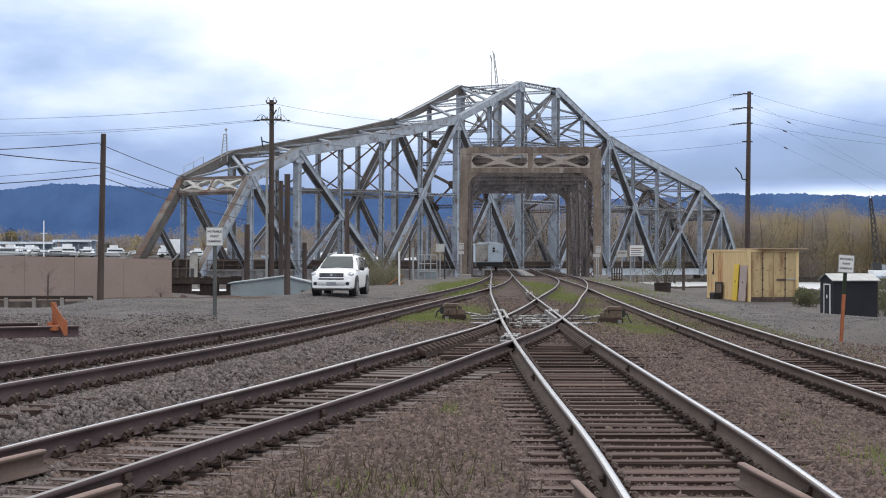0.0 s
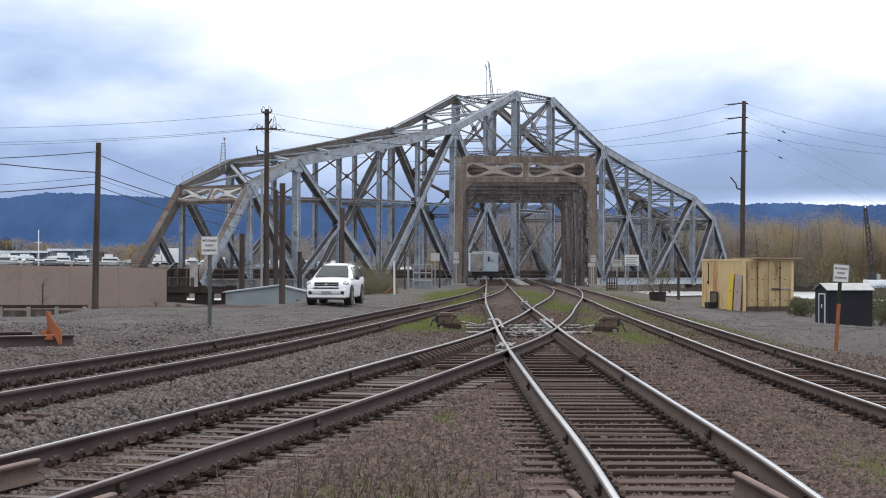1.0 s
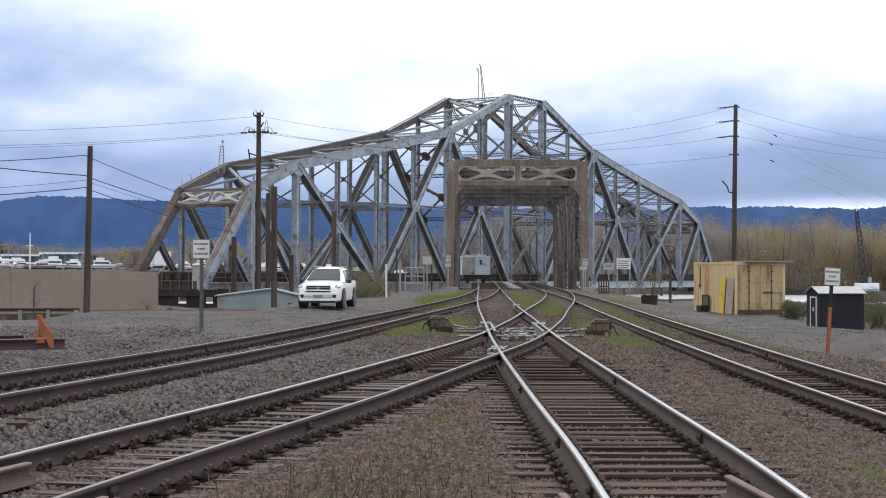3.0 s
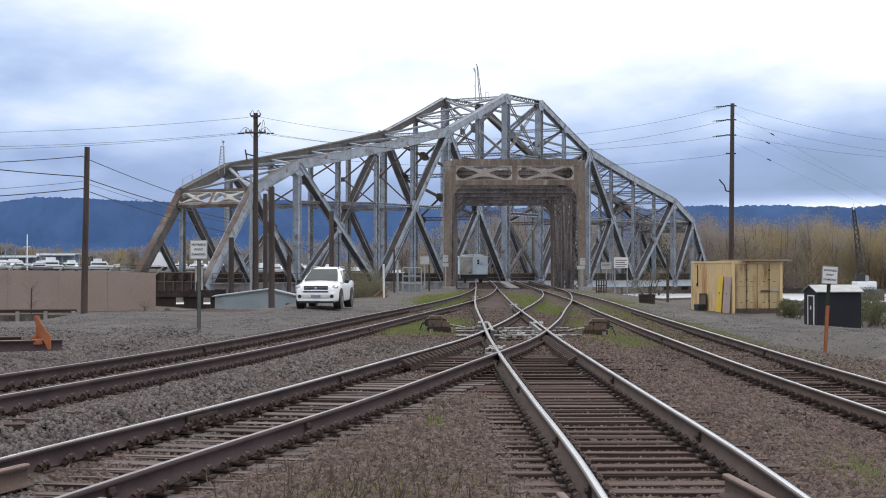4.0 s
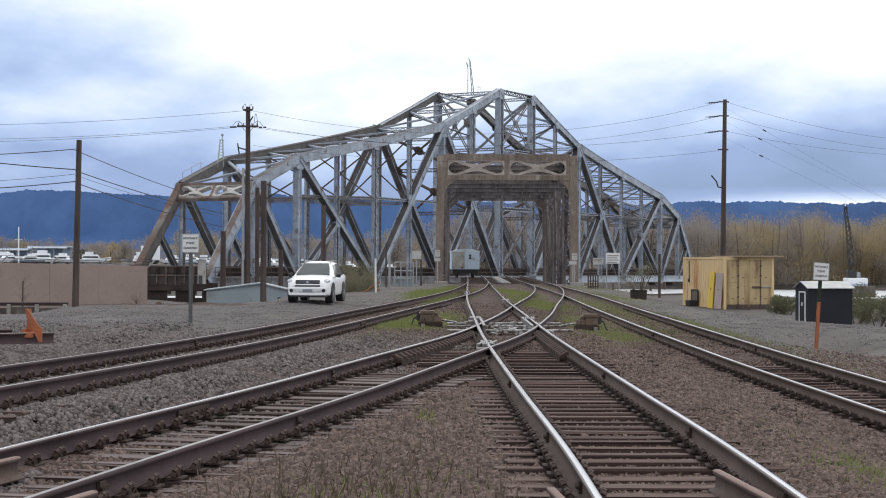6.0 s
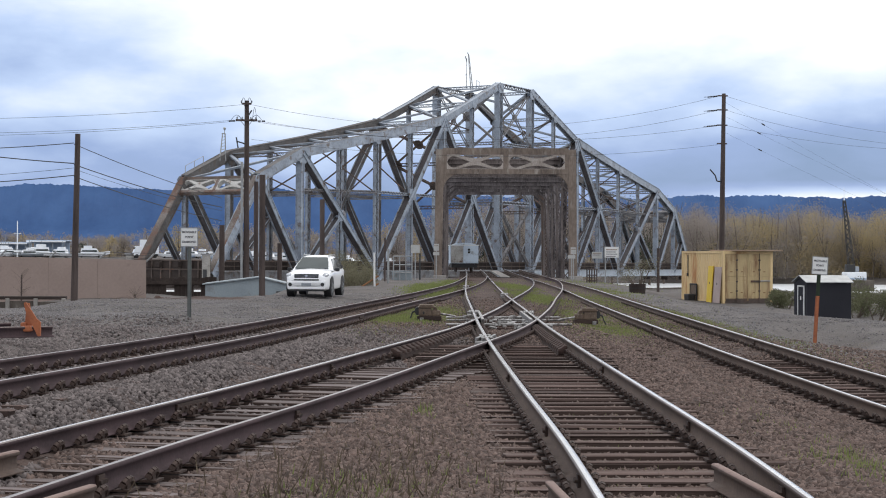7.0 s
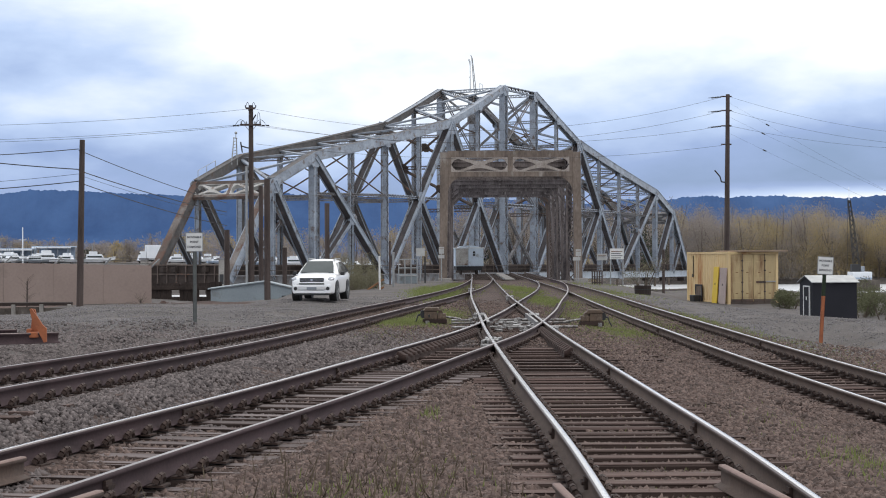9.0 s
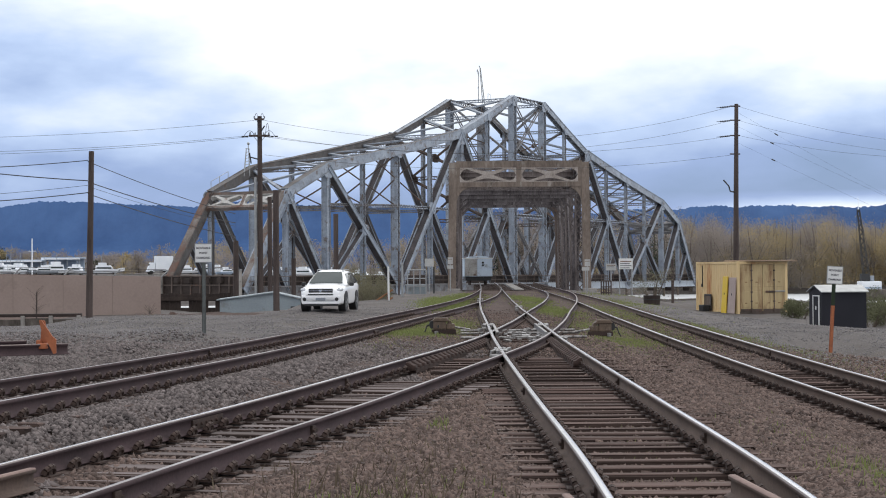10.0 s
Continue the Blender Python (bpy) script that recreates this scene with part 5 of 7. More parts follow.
pole_c = utility_pole(P3[0], P3[1], -0.6, 12.48, 0.2, 0.13, 0.6, "tall brown wooden pole with wires behind the container")
for zz in (12.33, 11.41, 10.41, 9.20):
    bm = bmesh.new()
    rod(bm, (-0.42, -0.05, zz + 0.6), (0.25, -0.05, zz + 0.6), 0.045, None, 6)
    part("bracket", bm, M_POLE, pole_c)
bm = bmesh.new()
pts = [(-0.05, -0.1, 7.3), (-0.4, -0.1, 7.35), (-0.5, -0.1, 7.7), (-0.85, -0.1, 8.1)]
for a, b in zip(pts[:-1], pts[1:]):
    rod(bm, a, b, 0.045, None, 6)
part("lamp_arm", bm, M_BLACK, pole_c, "bent dark arm")
for X, Y, z0, z1, r in ((-9.26, 92, -1.0, 6.01, 0.14), (-6.97, 72, -0.1, 5.43, 0.145), (-11.93, 98, -1.5, 3.62, 0.18), (-8.08, 94, -1.0, 2.50, 0.15), (-7.16, 120, -8.0, 5.94, 0.2)):
    utility_pole(X, Y, z0, z1, r, r * 0.9, 0, "bare brown timber pile standing upright near the bank")


def wire(a, b, sag, r=0.016, label="thin dark overhead cable"):
    a, b = Vector(a), Vector(b)
    n = 26
    pts = []
    for i in range(n + 1):
        u = i / n
        p = a.lerp(b, u)
        p.z -= sag * 4 * u * (1 - u)
        pts.append(p)
    bm = bmesh.new()
    rings = []
    for p in pts:
        rings.append([bm.verts.new(p + Vector((0, math.cos(k * math.pi * 0.5) * r, math.sin(k * math.pi * 0.5) * r))) for k in range(4)])
    for c, d in zip(rings[:-1], rings[1:]):
        for k in range(4):
            bm.faces.new((c[k], c[(k + 1) % 4], d[(k + 1) % 4], d[k]))
    bm.faces.new(rings[0])
    bm.faces.new(rings[-1][::-1])
    return tagged(part("overhead_wire", bm, M_WIRE), label, "overhead wire", "overhead wires")


for y0, y1, y2, r in ((254, 268, 310, 0.018), (290, 237, 326, 0.022), (311, 333, 350, 0.02), (298, 321, 332, 0.009)):
    wire((P1[0], P1[1] - 0.15, 1.95 + (446 - y0) / 2850 * 72), (-24.18, 66.00, 2.98)[:2] + (1.95 + (446 - y1) / 2850 * 66,), 0.15, r)
    wire((P1[0], P1[1] - 0.15, 1.95 + (446 - y0 - 2) / 2850 * 72), (-11.93, 98.00, 2.84)[:2] + (1.95 + (446 - y2 - 40) / 2850 * 98,), 0.15, r)
for y0, y1 in ((185, 211), (211, 236), (213, 242)):
    wire((P2[0] - 0.3, P2[1] - 0.17, 1.95 + (446 - y0) / 2850 * 95), (-33.70, 92.00, 3.39)[:2] + (1.95 + (445 - y1) / 2850 * 92,), 0.35, 0.009)
for y0, y1, s in ((185, 166, 1.7), (211, 191, 1.55), (214, 218, 1.1), (246, 252, 0.9)):
    wire((P2[0] + 0.3, P2[1] - 0.17, 1.95 + (446 - y0) / 2850 * 95), (P3[0] - 0.25, P3[1], 1.95 + (447 - y1) / 2850 * 105), s, 0.0085)
for y0, y1, s in ((165, 238, 0.75), (190, 256, 0.7), (217, 258, 0.6)):
    wire((P3[0] + 0.2, P3[1], 1.95 + (447 - y0) / 2850 * 105), (38.50, 108.00, 7.59)[:2] + (1.95 + (447 - y1) / 2850 * 108,), s, 0.0075)

for zz in (12.33, 11.41, 10.41):
    bm = bmesh.new()
    for i in range(6):
        rod(bm, (-0.45 - i * 0.11, -0.05, zz + 0.57 - i * 0.012), (-0.53 - i * 0.11, -0.05, zz + 0.56 - i * 0.012), 0.06, 0.035, 8)
    rod(bm, (-0.3, -0.05, zz + 0.58), (-1.3, -0.05, zz + 0.49), 0.018, None, 5)
    part("strain_insulator", bm, M_BLACK, pole_c, "dark string of strain insulators")
# slack service lines with a small insulator each
for y0, y1, at in ((176, 435, 0.147), (201, 420, 0.131), (230, 448, 0.135)):
    a = Vector((P3[0] + 0.2, P3[1], 1.95 + (447 - y0) / 2850 * 105))
    b = Vector((37.08, 104.00, 7.38)[:2] + (1.95 + (447 - y1) / 2850 * 104,))
    ob = wire(a, b, 0.15, 0.0048, "thin dark service cable with a small insulator")
    c = a.lerp(b, at)
    c.z -= 0.15 * 4 * at * (1 - at)
    d = (b - a).normalized() * 0.13
    bm = bmesh.new()
    rod(bm, c - d, c + d, 0.038, None, 8)
    part("insulator", bm, M_BLACK, ob)


# ---- sport utility car ----
def loft(stations, cap=True):
    """stations: rings of equal length, closed across."""
    bm = bmesh.new()
    rings = [[bm.verts.new(p) for p in ring] for ring in stations]
    n = len(rings[0])
    for a, b in zip(rings[:-1], rings[1:]):
        for j in range(n):
            bm.faces.new((a[j], a[(j + 1) % n], b[(j + 1) % n], b[j]))
    if cap:
        bm.faces.new(rings[0][::-1])
        bm.faces.new(rings[-1])
    bmesh.ops.recalc_face_normals(bm, faces=bm.faces)
    return bm


def panel(bm, quad, t=0.012):
    vs = [Vector(p) for p in quad]
    nrm = (vs[1] - vs[0]).cross(vs[2] - vs[0]).normalized() * t
    a, b = [bm.verts.new(p) for p in vs], [bm.verts.new(p + nrm) for p in vs]
    k = len(vs)
    bm.faces.new(a[::-1])
    bm.faces.new(b)
    for i in range(k):
        bm.faces.new((a[i], a[(i + 1) % k], b[(i + 1) % k], b[i]))


def car():
    x, y = -3.90, 61.7
    z = float(height(np.array([x]), np.array([y]))[0])
    t = thing("car", pose(x, y, z, 0, 0, 263.5) @ Matrix.Scale(0.905, 4), "white compact sport utility car parked on the gravel", "car")
    # lower body, from nose to tail: x, half width, sill, belt, bonnet or deck height
    st = ((2.31, 0.66, 0.40, 0.70, 0.76), (2.26, 0.77, 0.30, 0.80, 0.90), (2.12, 0.85, 0.26, 0.89, 1.00), (1.75, 0.895, 0.24, 0.97, 1.07), (1.15, 0.905, 0.24, 1.02, 1.13), (0.55, 0.905, 0.24, 1.04, 1.12), (-0.6, 0.905, 0.24, 1.07, 1.12), (-1.5, 0.90, 0.26, 1.10, 1.14), (-2.05, 0.87, 0.30, 1.10, 1.14), (-2.25, 0.78, 0.40, 1.06, 1.12))
    rings = []
    for sx, w, sill, belt, top in st:
        half = [(w * 0.78, sill), (w * 0.97, sill + 0.06), (w, sill + 0.24), (w * 0.985, (sill + belt) / 2 + 0.08), (w, belt - 0.10), (w * 0.95, belt), (w * 0.55, top), (0, top + 0.015)]
        rings.append([(sx, a, b) for a, b in half] + [(sx, -a, b) for a, b in half[-2::-1]])
    ob = part("body", loft(rings), M_WHITE, t, smooth=True)
    mod = ob.modifiers.new("edges", "BEVEL")
    mod.width, mod.segments, mod.limit_method, mod.angle_limit = 0.03, 2, "ANGLE", radians(35)
    # greenhouse
    gs = ((1.12, 0.80, 1.10, 0.60), (0.86, 0.80, 1.24, 0.62), (0.5, 0.79, 1.45, 0.59), (0.18, 0.765, 1.61, 0.555), (0.0, 0.755, 1.66, 0.545), (-0.6, 0.75, 1.70, 0.55), (-1.4, 0.74, 1.665, 0.545), (-1.85, 0.74, 1.58, 0.53), (-2.08, 0.75, 1.38, 0.55), (-2.22, 0.76, 1.14, 0.56))
    rings = []
    for sx, w, top, tw in gs:
        half = [(w + 0.09, 1.04), (w + 0.07, 1.06), (w * 0.62 + tw * 0.38 + 0.045, max(1.07, top * 0.62 + 0.40)), (tw + 0.05, max(1.075, top - 0.085)), (tw - 0.03, max(1.08, top - 0.022)), (tw * 0.6, max(1.085, top - 0.004)), (0, max(1.09, top + 0.008))]
        rings.append([(sx, a, b) for a, b in half] + [(sx, -a, b) for a, b in half[-2::-1]])
    part("cabin", loft(rings), M_WHITE, t, smooth=True)
    bm = bmesh.new()
    panel(bm, ((1.06, 0.70, 1.135), (1.06, -0.70, 1.135), (0.62, -0.63, 1.39), (0.24, -0.53, 1.585), (0.24, 0.53, 1.585), (0.62, 0.63, 1.39)), -0.035)
    part("windscreen", bm, M_GLASS, t, "dark reflecting windscreen")
    for s in (-1, 1):
        for q in (((0.72, 0.862, 1.09), (-0.42, 0.868, 1.10), (-0.42, 0.645, 1.56), (0.06, 0.645, 1.53)), ((-0.48, 0.868, 1.10), (-1.38, 0.862, 1.12), (-1.30, 0.645, 1.56), (-0.48, 0.645, 1.57)), ((-1.46, 0.86, 1.14), (-1.98, 0.83, 1.16), (-1.74, 0.64, 1.50), (-1.40, 0.645, 1.54))):
            bm = bmesh.new()
            panel(bm, [(a, s * b, c) for a, b, c in q], 0.02 * s)
            part("side_window", bm, M_GLASS, t)
        bm = bmesh.new()
        box(bm, 0.55, 0.75, s * 0.93, s * 1.10, 1.02, 1.18, None, 0.04)
        rod(bm, (0.62, s * 0.88, 1.08), (0.62, s * 0.97, 1.08), 0.03, None, 6)
        part("wing_mirror", bm, M_BLACK, t)
        bm = bmesh.new()
        rod(bm, (0.0, s * 0.55, 1.71), (-1.5, s * 0.54, 1.71), 0.02, None, 6)
        for xx in (0.08, -0.7, -1.48):
            rod(bm, (xx - 0.05, s * 0.545, 1.6), (xx - 0.05, s * 0.545, 1.71), 0.02, None, 6)
        part("roof_rail", bm, M_GALV, t)
        bm = bmesh.new()
        bmesh.ops.create_uvsphere(bm, u_segments=16, v_segments=10, radius=1.0, matrix=pose(2.02, s * 0.70, 0.875, 0, 14, s * -24) @ Matrix.Diagonal((0.22, 0.19, 0.085, 1)))
        part("headlight", bm, M_LAMPG, t, "clear glass headlight", smooth=True)
        bm = bmesh.new()
        rod(bm, (2.20, s * 0.67, 0.50), (2.335, s * 0.67, 0.50), 0.075, None, 14)
        part("fog_lamp", bm, M_BLACK, t)
        for xx in (1.38, -1.28):
            bm = bmesh.new()
            bmesh.ops.create_cone(bm, cap_ends=True, segments=24, radius1=0.43, radius2=0.43, depth=0.3, matrix=Matrix.Translation((xx, s * 0.775, 0.40)) @ Euler((radians(90), 0, 0)).to_matrix().to_4x4())
            part("wheel_arch", bm, M_BLACK, t)
            bm = bmesh.new()
            m = Matrix.Translation((xx, s * 0.80, 0.355)) @ Euler((radians(90), 0, 0)).to_matrix().to_4x4()
            r = bmesh.ops.create_cone(bm, cap_ends=True, segments=28, radius1=0.355, radius2=0.355, depth=0.24, matrix=m)["verts"]
            bmesh.ops.bevel(bm, geom=[e for e in bm.edges if len(e.link_faces) == 2 and max(len(f.verts) for f in e.link_faces) > 4], offset=0.045, segments=2, affect="EDGES")
            wheel = part("wheel", bm, M_TYRE, t)
            bm = bmesh.new()
            for k in range(5):
                a = k * math.tau / 5
                bar(bm, (xx, s * 0.925, 0.355), (xx + 0.21 * math.cos(a), s * 0.925, 0.355 + 0.21 * math.sin(a)), 0.07, 0.03, (0, 1, 0.001))
            bmesh.ops.create_cone(bm, cap_ends=True, segments=20, radius1=0.06, radius2=0.06, depth=0.04, matrix=Matrix.Translation((xx, s * 0.93, 0.355)) @ Euler((radians(90), 0, 0)).to_matrix().to_4x4())
            rr = bmesh.ops.create_circle(bm, segments=24, radius=0.235, cap_ends=True, matrix=Matrix.Translation((xx, s * 0.921, 0.355)) @ Euler((radians(90), 0, 0)).to_matrix().to_4x4())
            part("rim", bm, M_GALV, wheel)
    bm = bmesh.new()
    box(bm, 2.16, 2.315, -0.5, 0.5, 0.76, 0.93, None, 0.03)
    gr = part("grille", bm, M_BLACK, t)
    part("grille_bar", boxed(2.30, 2.326, -0.48, 0.48, 0.84, 0.856), M_CHROME, gr)
    bm = bmesh.new()
    bmesh.ops.create_cone(bm, cap_ends=True, segments=16, radius1=0.055, radius2=0.055, depth=0.02, matrix=Matrix.Translation((2.325, 0, 0.85)) @ Euler((0, radians(90), 0)).to_matrix().to_4x4() @ Matrix.Diagonal((0.75, 1.2, 1, 1)))
    part("badge", bm, M_CHROME, gr)
    part("bumper", boxed(2.05, 2.33, -0.80, 0.80, 0.52, 0.66, 0.05), M_WHITE, t)
    part("lower_grille", boxed(2.15, 2.342, -0.52, 0.52, 0.665, 0.72, 0.01), M_BLACK, t)
    part("air_intake", boxed(2.1, 2.29, -0.62, 0.62, 0.34, 0.42, 0.02), M_BLACK, t)
    part("number_plate", boxed(2.325, 2.34, -0.2, 0.2, 0.45, 0.56), M_FARGREY, t, "pale plain plate")
    part("front_apron", boxed(2.0, 2.31, -0.78, 0.78, 0.30, 0.54, 0.04), M_WHITE, t)
    part("skid_plate", boxed(1.9, 2.28, -0.7, 0.7, 0.22, 0.31, 0.02), M_BLACK, t)
    bm = bmesh.new()
    for s in (-0.35, 0.15):
        bar(bm, (1.02, s, 1.10), (0.80, s + 0.45, 1.235), 0.02, 0.015)
    part("wiper", bm, M_BLACK, t)


car()


# ---- yellow container ----
def container():
    x0, y0 = 15.57, 82.0
    ang = math.degrees(math.atan2(5.9, -1.35)) - 90
    z = -0.57
    t = thing("storage_container", pose(x0, y0, z, 0, 0, ang), "faded yellow steel storage container with rust-streaked doors", "container")
    L, Wd, Hh = 5.5, 2.75, 2.7
    # long side towards the tracks (local x = 0 plane), corrugated
    bm = bmesh.new()
    n = 22
    prof = []
    for i in range(n):
        a = 0.12 + (L - 0.24) * i / n
        s = (L - 0.24) / n
        prof += [(a, 0.0), (a + s * 0.36, 0.0), (a + s * 0.5, 0.03), (a + s * 0.86, 0.03)]
    prof.append((L - 0.12, 0.0))
    lo = [bm.verts.new((d, y, 0.14)) for y, d in prof]
    hi = [bm.verts.new((d, y, Hh - 0.1)) for y, d in prof]
    for i in range(len(prof) - 1):
        bm.faces.new((lo[i], hi[i], hi[i + 1], lo[i + 1]))
    part("side_wall", bm, M_YELLOW, t)
    part("far_side_wall", boxed(Wd - 0.05, Wd, 0.1, L - 0.1, 0.14, Hh - 0.1), M_YELLOW, t)
    part("rear_wall", boxed(0.05, Wd - 0.05, L - 0.05, L, 0.14, Hh - 0.1), M_YELLOW, t)
    part("floor", boxed(0.05, Wd - 0.05, 0.05, L - 0.05, 0.1, 0.2), M_TIE, t)
    part("roof", boxed(0.0, Wd, 0.0, L, Hh - 0.06, Hh - 0.02), M_YELLOW, t)
    for xx in (0.06, Wd - 0.06):
        for yy in (0.06, L - 0.06):
            part("corner_post", boxed(xx - 0.07, xx + 0.07, yy - 0.07, yy + 0.07, 0, Hh, 0.01), M_YELLOW, t)
    for xx in (0.02, Wd - 0.02):
        part("bottom_rail", boxed(xx - 0.04, xx + 0.04, 0.1, L - 0.1, 0.02, 0.16), M_YELLOW, t)
        part("top_rail", boxed(xx - 0.04, xx + 0.04, 0.1, L - 0.1, Hh - 0.12, Hh - 0.01), M_YELLOW, t)
    part("door_header", boxed(0.12, Wd - 0.12, -0.02, 0.08, Hh - 0.14, Hh - 0.01), M_YELLOW, t)
    part("door_sill", boxed(0.12, Wd - 0.12, -0.02, 0.08, 0.0, 0.14), M_RUSTEND, t, "rusted door sill")
    w = (Wd - 0.3) / 2
    for k in range(2):
        a = 0.14 + k * (w + 0.02)
        bm = bmesh.new()
        box(bm, a, a + w, -0.01, 0.05, 0.15, Hh - 0.15, None, 0.008)
        for e in range(2):
            box(bm, a + 0.08, a + w - 0.08, -0.025, -0.008, 0.35 + e * 1.05, 1.15 + e * 1.05, None, 0.01)
        door = part("door", bm, M_YELLOWD, t)
        xx = a + w * 0.5
        bm = bmesh.new()
        rod(bm, (xx, -0.05, 0.1), (xx, -0.05, Hh - 0.12), 0.026, 0.018, 8)
        for zz in (0.22, 0.62, 1.1, 1.7, 2.2):
            box(bm, xx - 0.05, xx + 0.05, -0.065, -0.02, zz, zz + 0.07)
        part("locking_bar", bm, M_RUSTEND, door, "thin dark rusted locking bar")
        for zz in (0.55, 1.62):
            for e in (-0.3, 0.28):
                part("hinge", boxed(xx + e - 0.06, xx + e + 0.06, -0.04, -0.024, zz, zz + 0.035), M_RUST, door)
        part("bottom_strip", boxed(a + 0.02, a + w - 0.02, -0.022, -0.011, 0.15, 0.27), M_RUSTEND, door, "dark rust along the door's foot")
    a = 0.14 + w + 0.02
    part("hasp", boxed(a + w * 0.1, a + w * 0.46, -0.085, -0.055, 1.1, 1.2, 0.01), M_RUSTEND, door, "dark rusted hasp")
    part("handle", boxed(a + w * 0.54, a + w * 0.98, -0.085, -0.06, 1.14, 1.2, 0.008), M_GALV, door, "grey handle bar")
    part("roof_lid", boxed(-0.25 + 0.7, Wd + 0.42, -0.32, L * 0.5, Hh, Hh + 0.06, 0.01), M_LID, t, "thin overhanging tan roof sheet")
    bm = bmesh.new()
    box(bm, -0.03, 0.01, 4.6, 4.63, 1.5, Hh - 0.2)
    box(bm, -0.06, 0.0, 4.56, 4.67, 1.36, 1.52)
    part("cable", bm, M_BLACK, t)
    bpy.context.view_layer.update()
    M = t.matrix_world
    for nme, y, wd, ht, material, lab in (("leaning_board", 1.32, 0.62, 1.9, M_YELLOWB, "narrow bright yellow door panel leaning on the container"), ("leaning_board", 0.5, 0.85, 1.85, M_SHEET, "pinkish beige board leaning on the container")):
        ob = thing(nme, M @ pose(-0.12 - 0.05 * (ht > 1.88), y, 0.03, 0, 4, 0), lab, "panel")
        part("sheet", boxed(-0.06, -0.02, -wd / 2, wd / 2, 0, ht, 0.008), material, ob)
        part("latch", boxed(-0.075, -0.058, -0.03, 0.03, ht * 0.5, ht * 0.56), M_BLACK, ob)
    b = thing("bin", M @ pose(-0.34, 3.62, 0.0), "dark open-lidded bin standing against the container", "bin")
    bm = bmesh.new()
    for v in box(bm, -0.22, 0.2, -0.4, 0.26, 0.0, 0.42, None, 0.06):
        v.co.x *= 0.85 + 0.3 * v.co.z
        v.co.y *= 0.9 + 0.2 * v.co.z
    part("tub", bm, M_BLACK, b)
    bm = bmesh.new()
    box(bm, 0.2, 0.26, -0.46, -0.39, 0.1, 0.98, None, 0.02)
    box(bm, 0.2, 0.26, 0.39, 0.46, 0.1, 0.98, None, 0.02)
    box(bm, 0.2, 0.26, -0.39, 0.39, 0.9, 0.98, None, 0.02)
    lid = part("lid", bm, M_BLACK, b, "raised black lid rim")
    part("lid_panel", boxed(0.225, 0.245, -0.39, 0.39, 0.3, 0.9), M_SWITCH, lid, "brownish inside of the lid")


container()


# ---- dark hut ----
def hut():
    t = thing("equipment_hut", pose(16.0, 66, -1.02, 0, 0, 10), "small dark slate hut with a pale gabled roof", "hut")
    L, Wd, e, r = 1.95, 1.3, 1.82, 2.06
    # long side is y = 0, gable with the door at x = 0
    for y in (0.0, Wd - 0.04):
        part("side_wall", boxed(0.0, L, y, y + 0.04, 0, e), M_DARKSHED, t)
    for x in (0.0, L - 0.04):
        bm = bmesh.new()
        f = bm.faces.new([bm.verts.new((x, a, b)) for a, b in ((0.04, 0), (Wd - 0.04, 0), (Wd - 0.04, e), (Wd / 2, r), (0.04, e))])
        for g in bmesh.ops.extrude_face_region(bm, geom=[f])["geom"]:
            if isinstance(g, bmesh.types.BMVert):
                g.co.x += 0.04
        bmesh.ops.recalc_face_normals(bm, faces=bm.faces)
        part("gable_wall", bm, M_DARKSHED, t)
    d = part("door", boxed(-0.03, -0.002, 0.28, 0.80, 0.04, 1.66), M_DARKSHED, t)
    bm = bmesh.new()
    box(bm, -0.045, -0.004, 0.22, 0.28, 0.02, 1.70)
    box(bm, -0.045, -0.004, 0.80, 0.86, 0.02, 1.70)
    box(bm, -0.045, -0.004, 0.28, 0.80, 1.65, 1.70)
    part("door_frame", bm, M_SIGN, d, "white door trim")
    part("notice", boxed(-0.04, -0.03, 0.5, 0.6, 1.1, 1.25), M_SIGN, d)
    for s in (-1, 1):
        bm = bmesh.new()
        n = Vector((0, s * (Wd / 2), -(r - e))).normalized()
        a, b = Vector((-0.08, Wd / 2, r + 0.03)), Vector((L + 0.08, Wd / 2, r + 0.03))
        k = n * (Vector((Wd / 2, r - e)).length + 0.1)
        up = Vector((0, 0, 0.035))
        vs = [bm.verts.new(p) for p in (a, b, b + k, a + k, a + up, b + up, b + k + up, a + k + up)]
        for q in ((0, 1, 2, 3), (4, 5, 6, 7), (0, 1, 5, 4), (1, 2, 6, 5), (2, 3, 7, 6), (3, 0, 4, 7)):
            bm.faces.new([vs[i] for i in q])
        bmesh.ops.recalc_face_normals(bm, faces=bm.faces)
        part("roof_slope", bm, M_GALV, t, "pale metal roof sheet")
    bm = bmesh.new()
    box(bm, -0.1, L + 0.1, -0.1, Wd + 0.1, -0.4, 0.02)
    part("footing", bm, M_CONC, t)


hut()


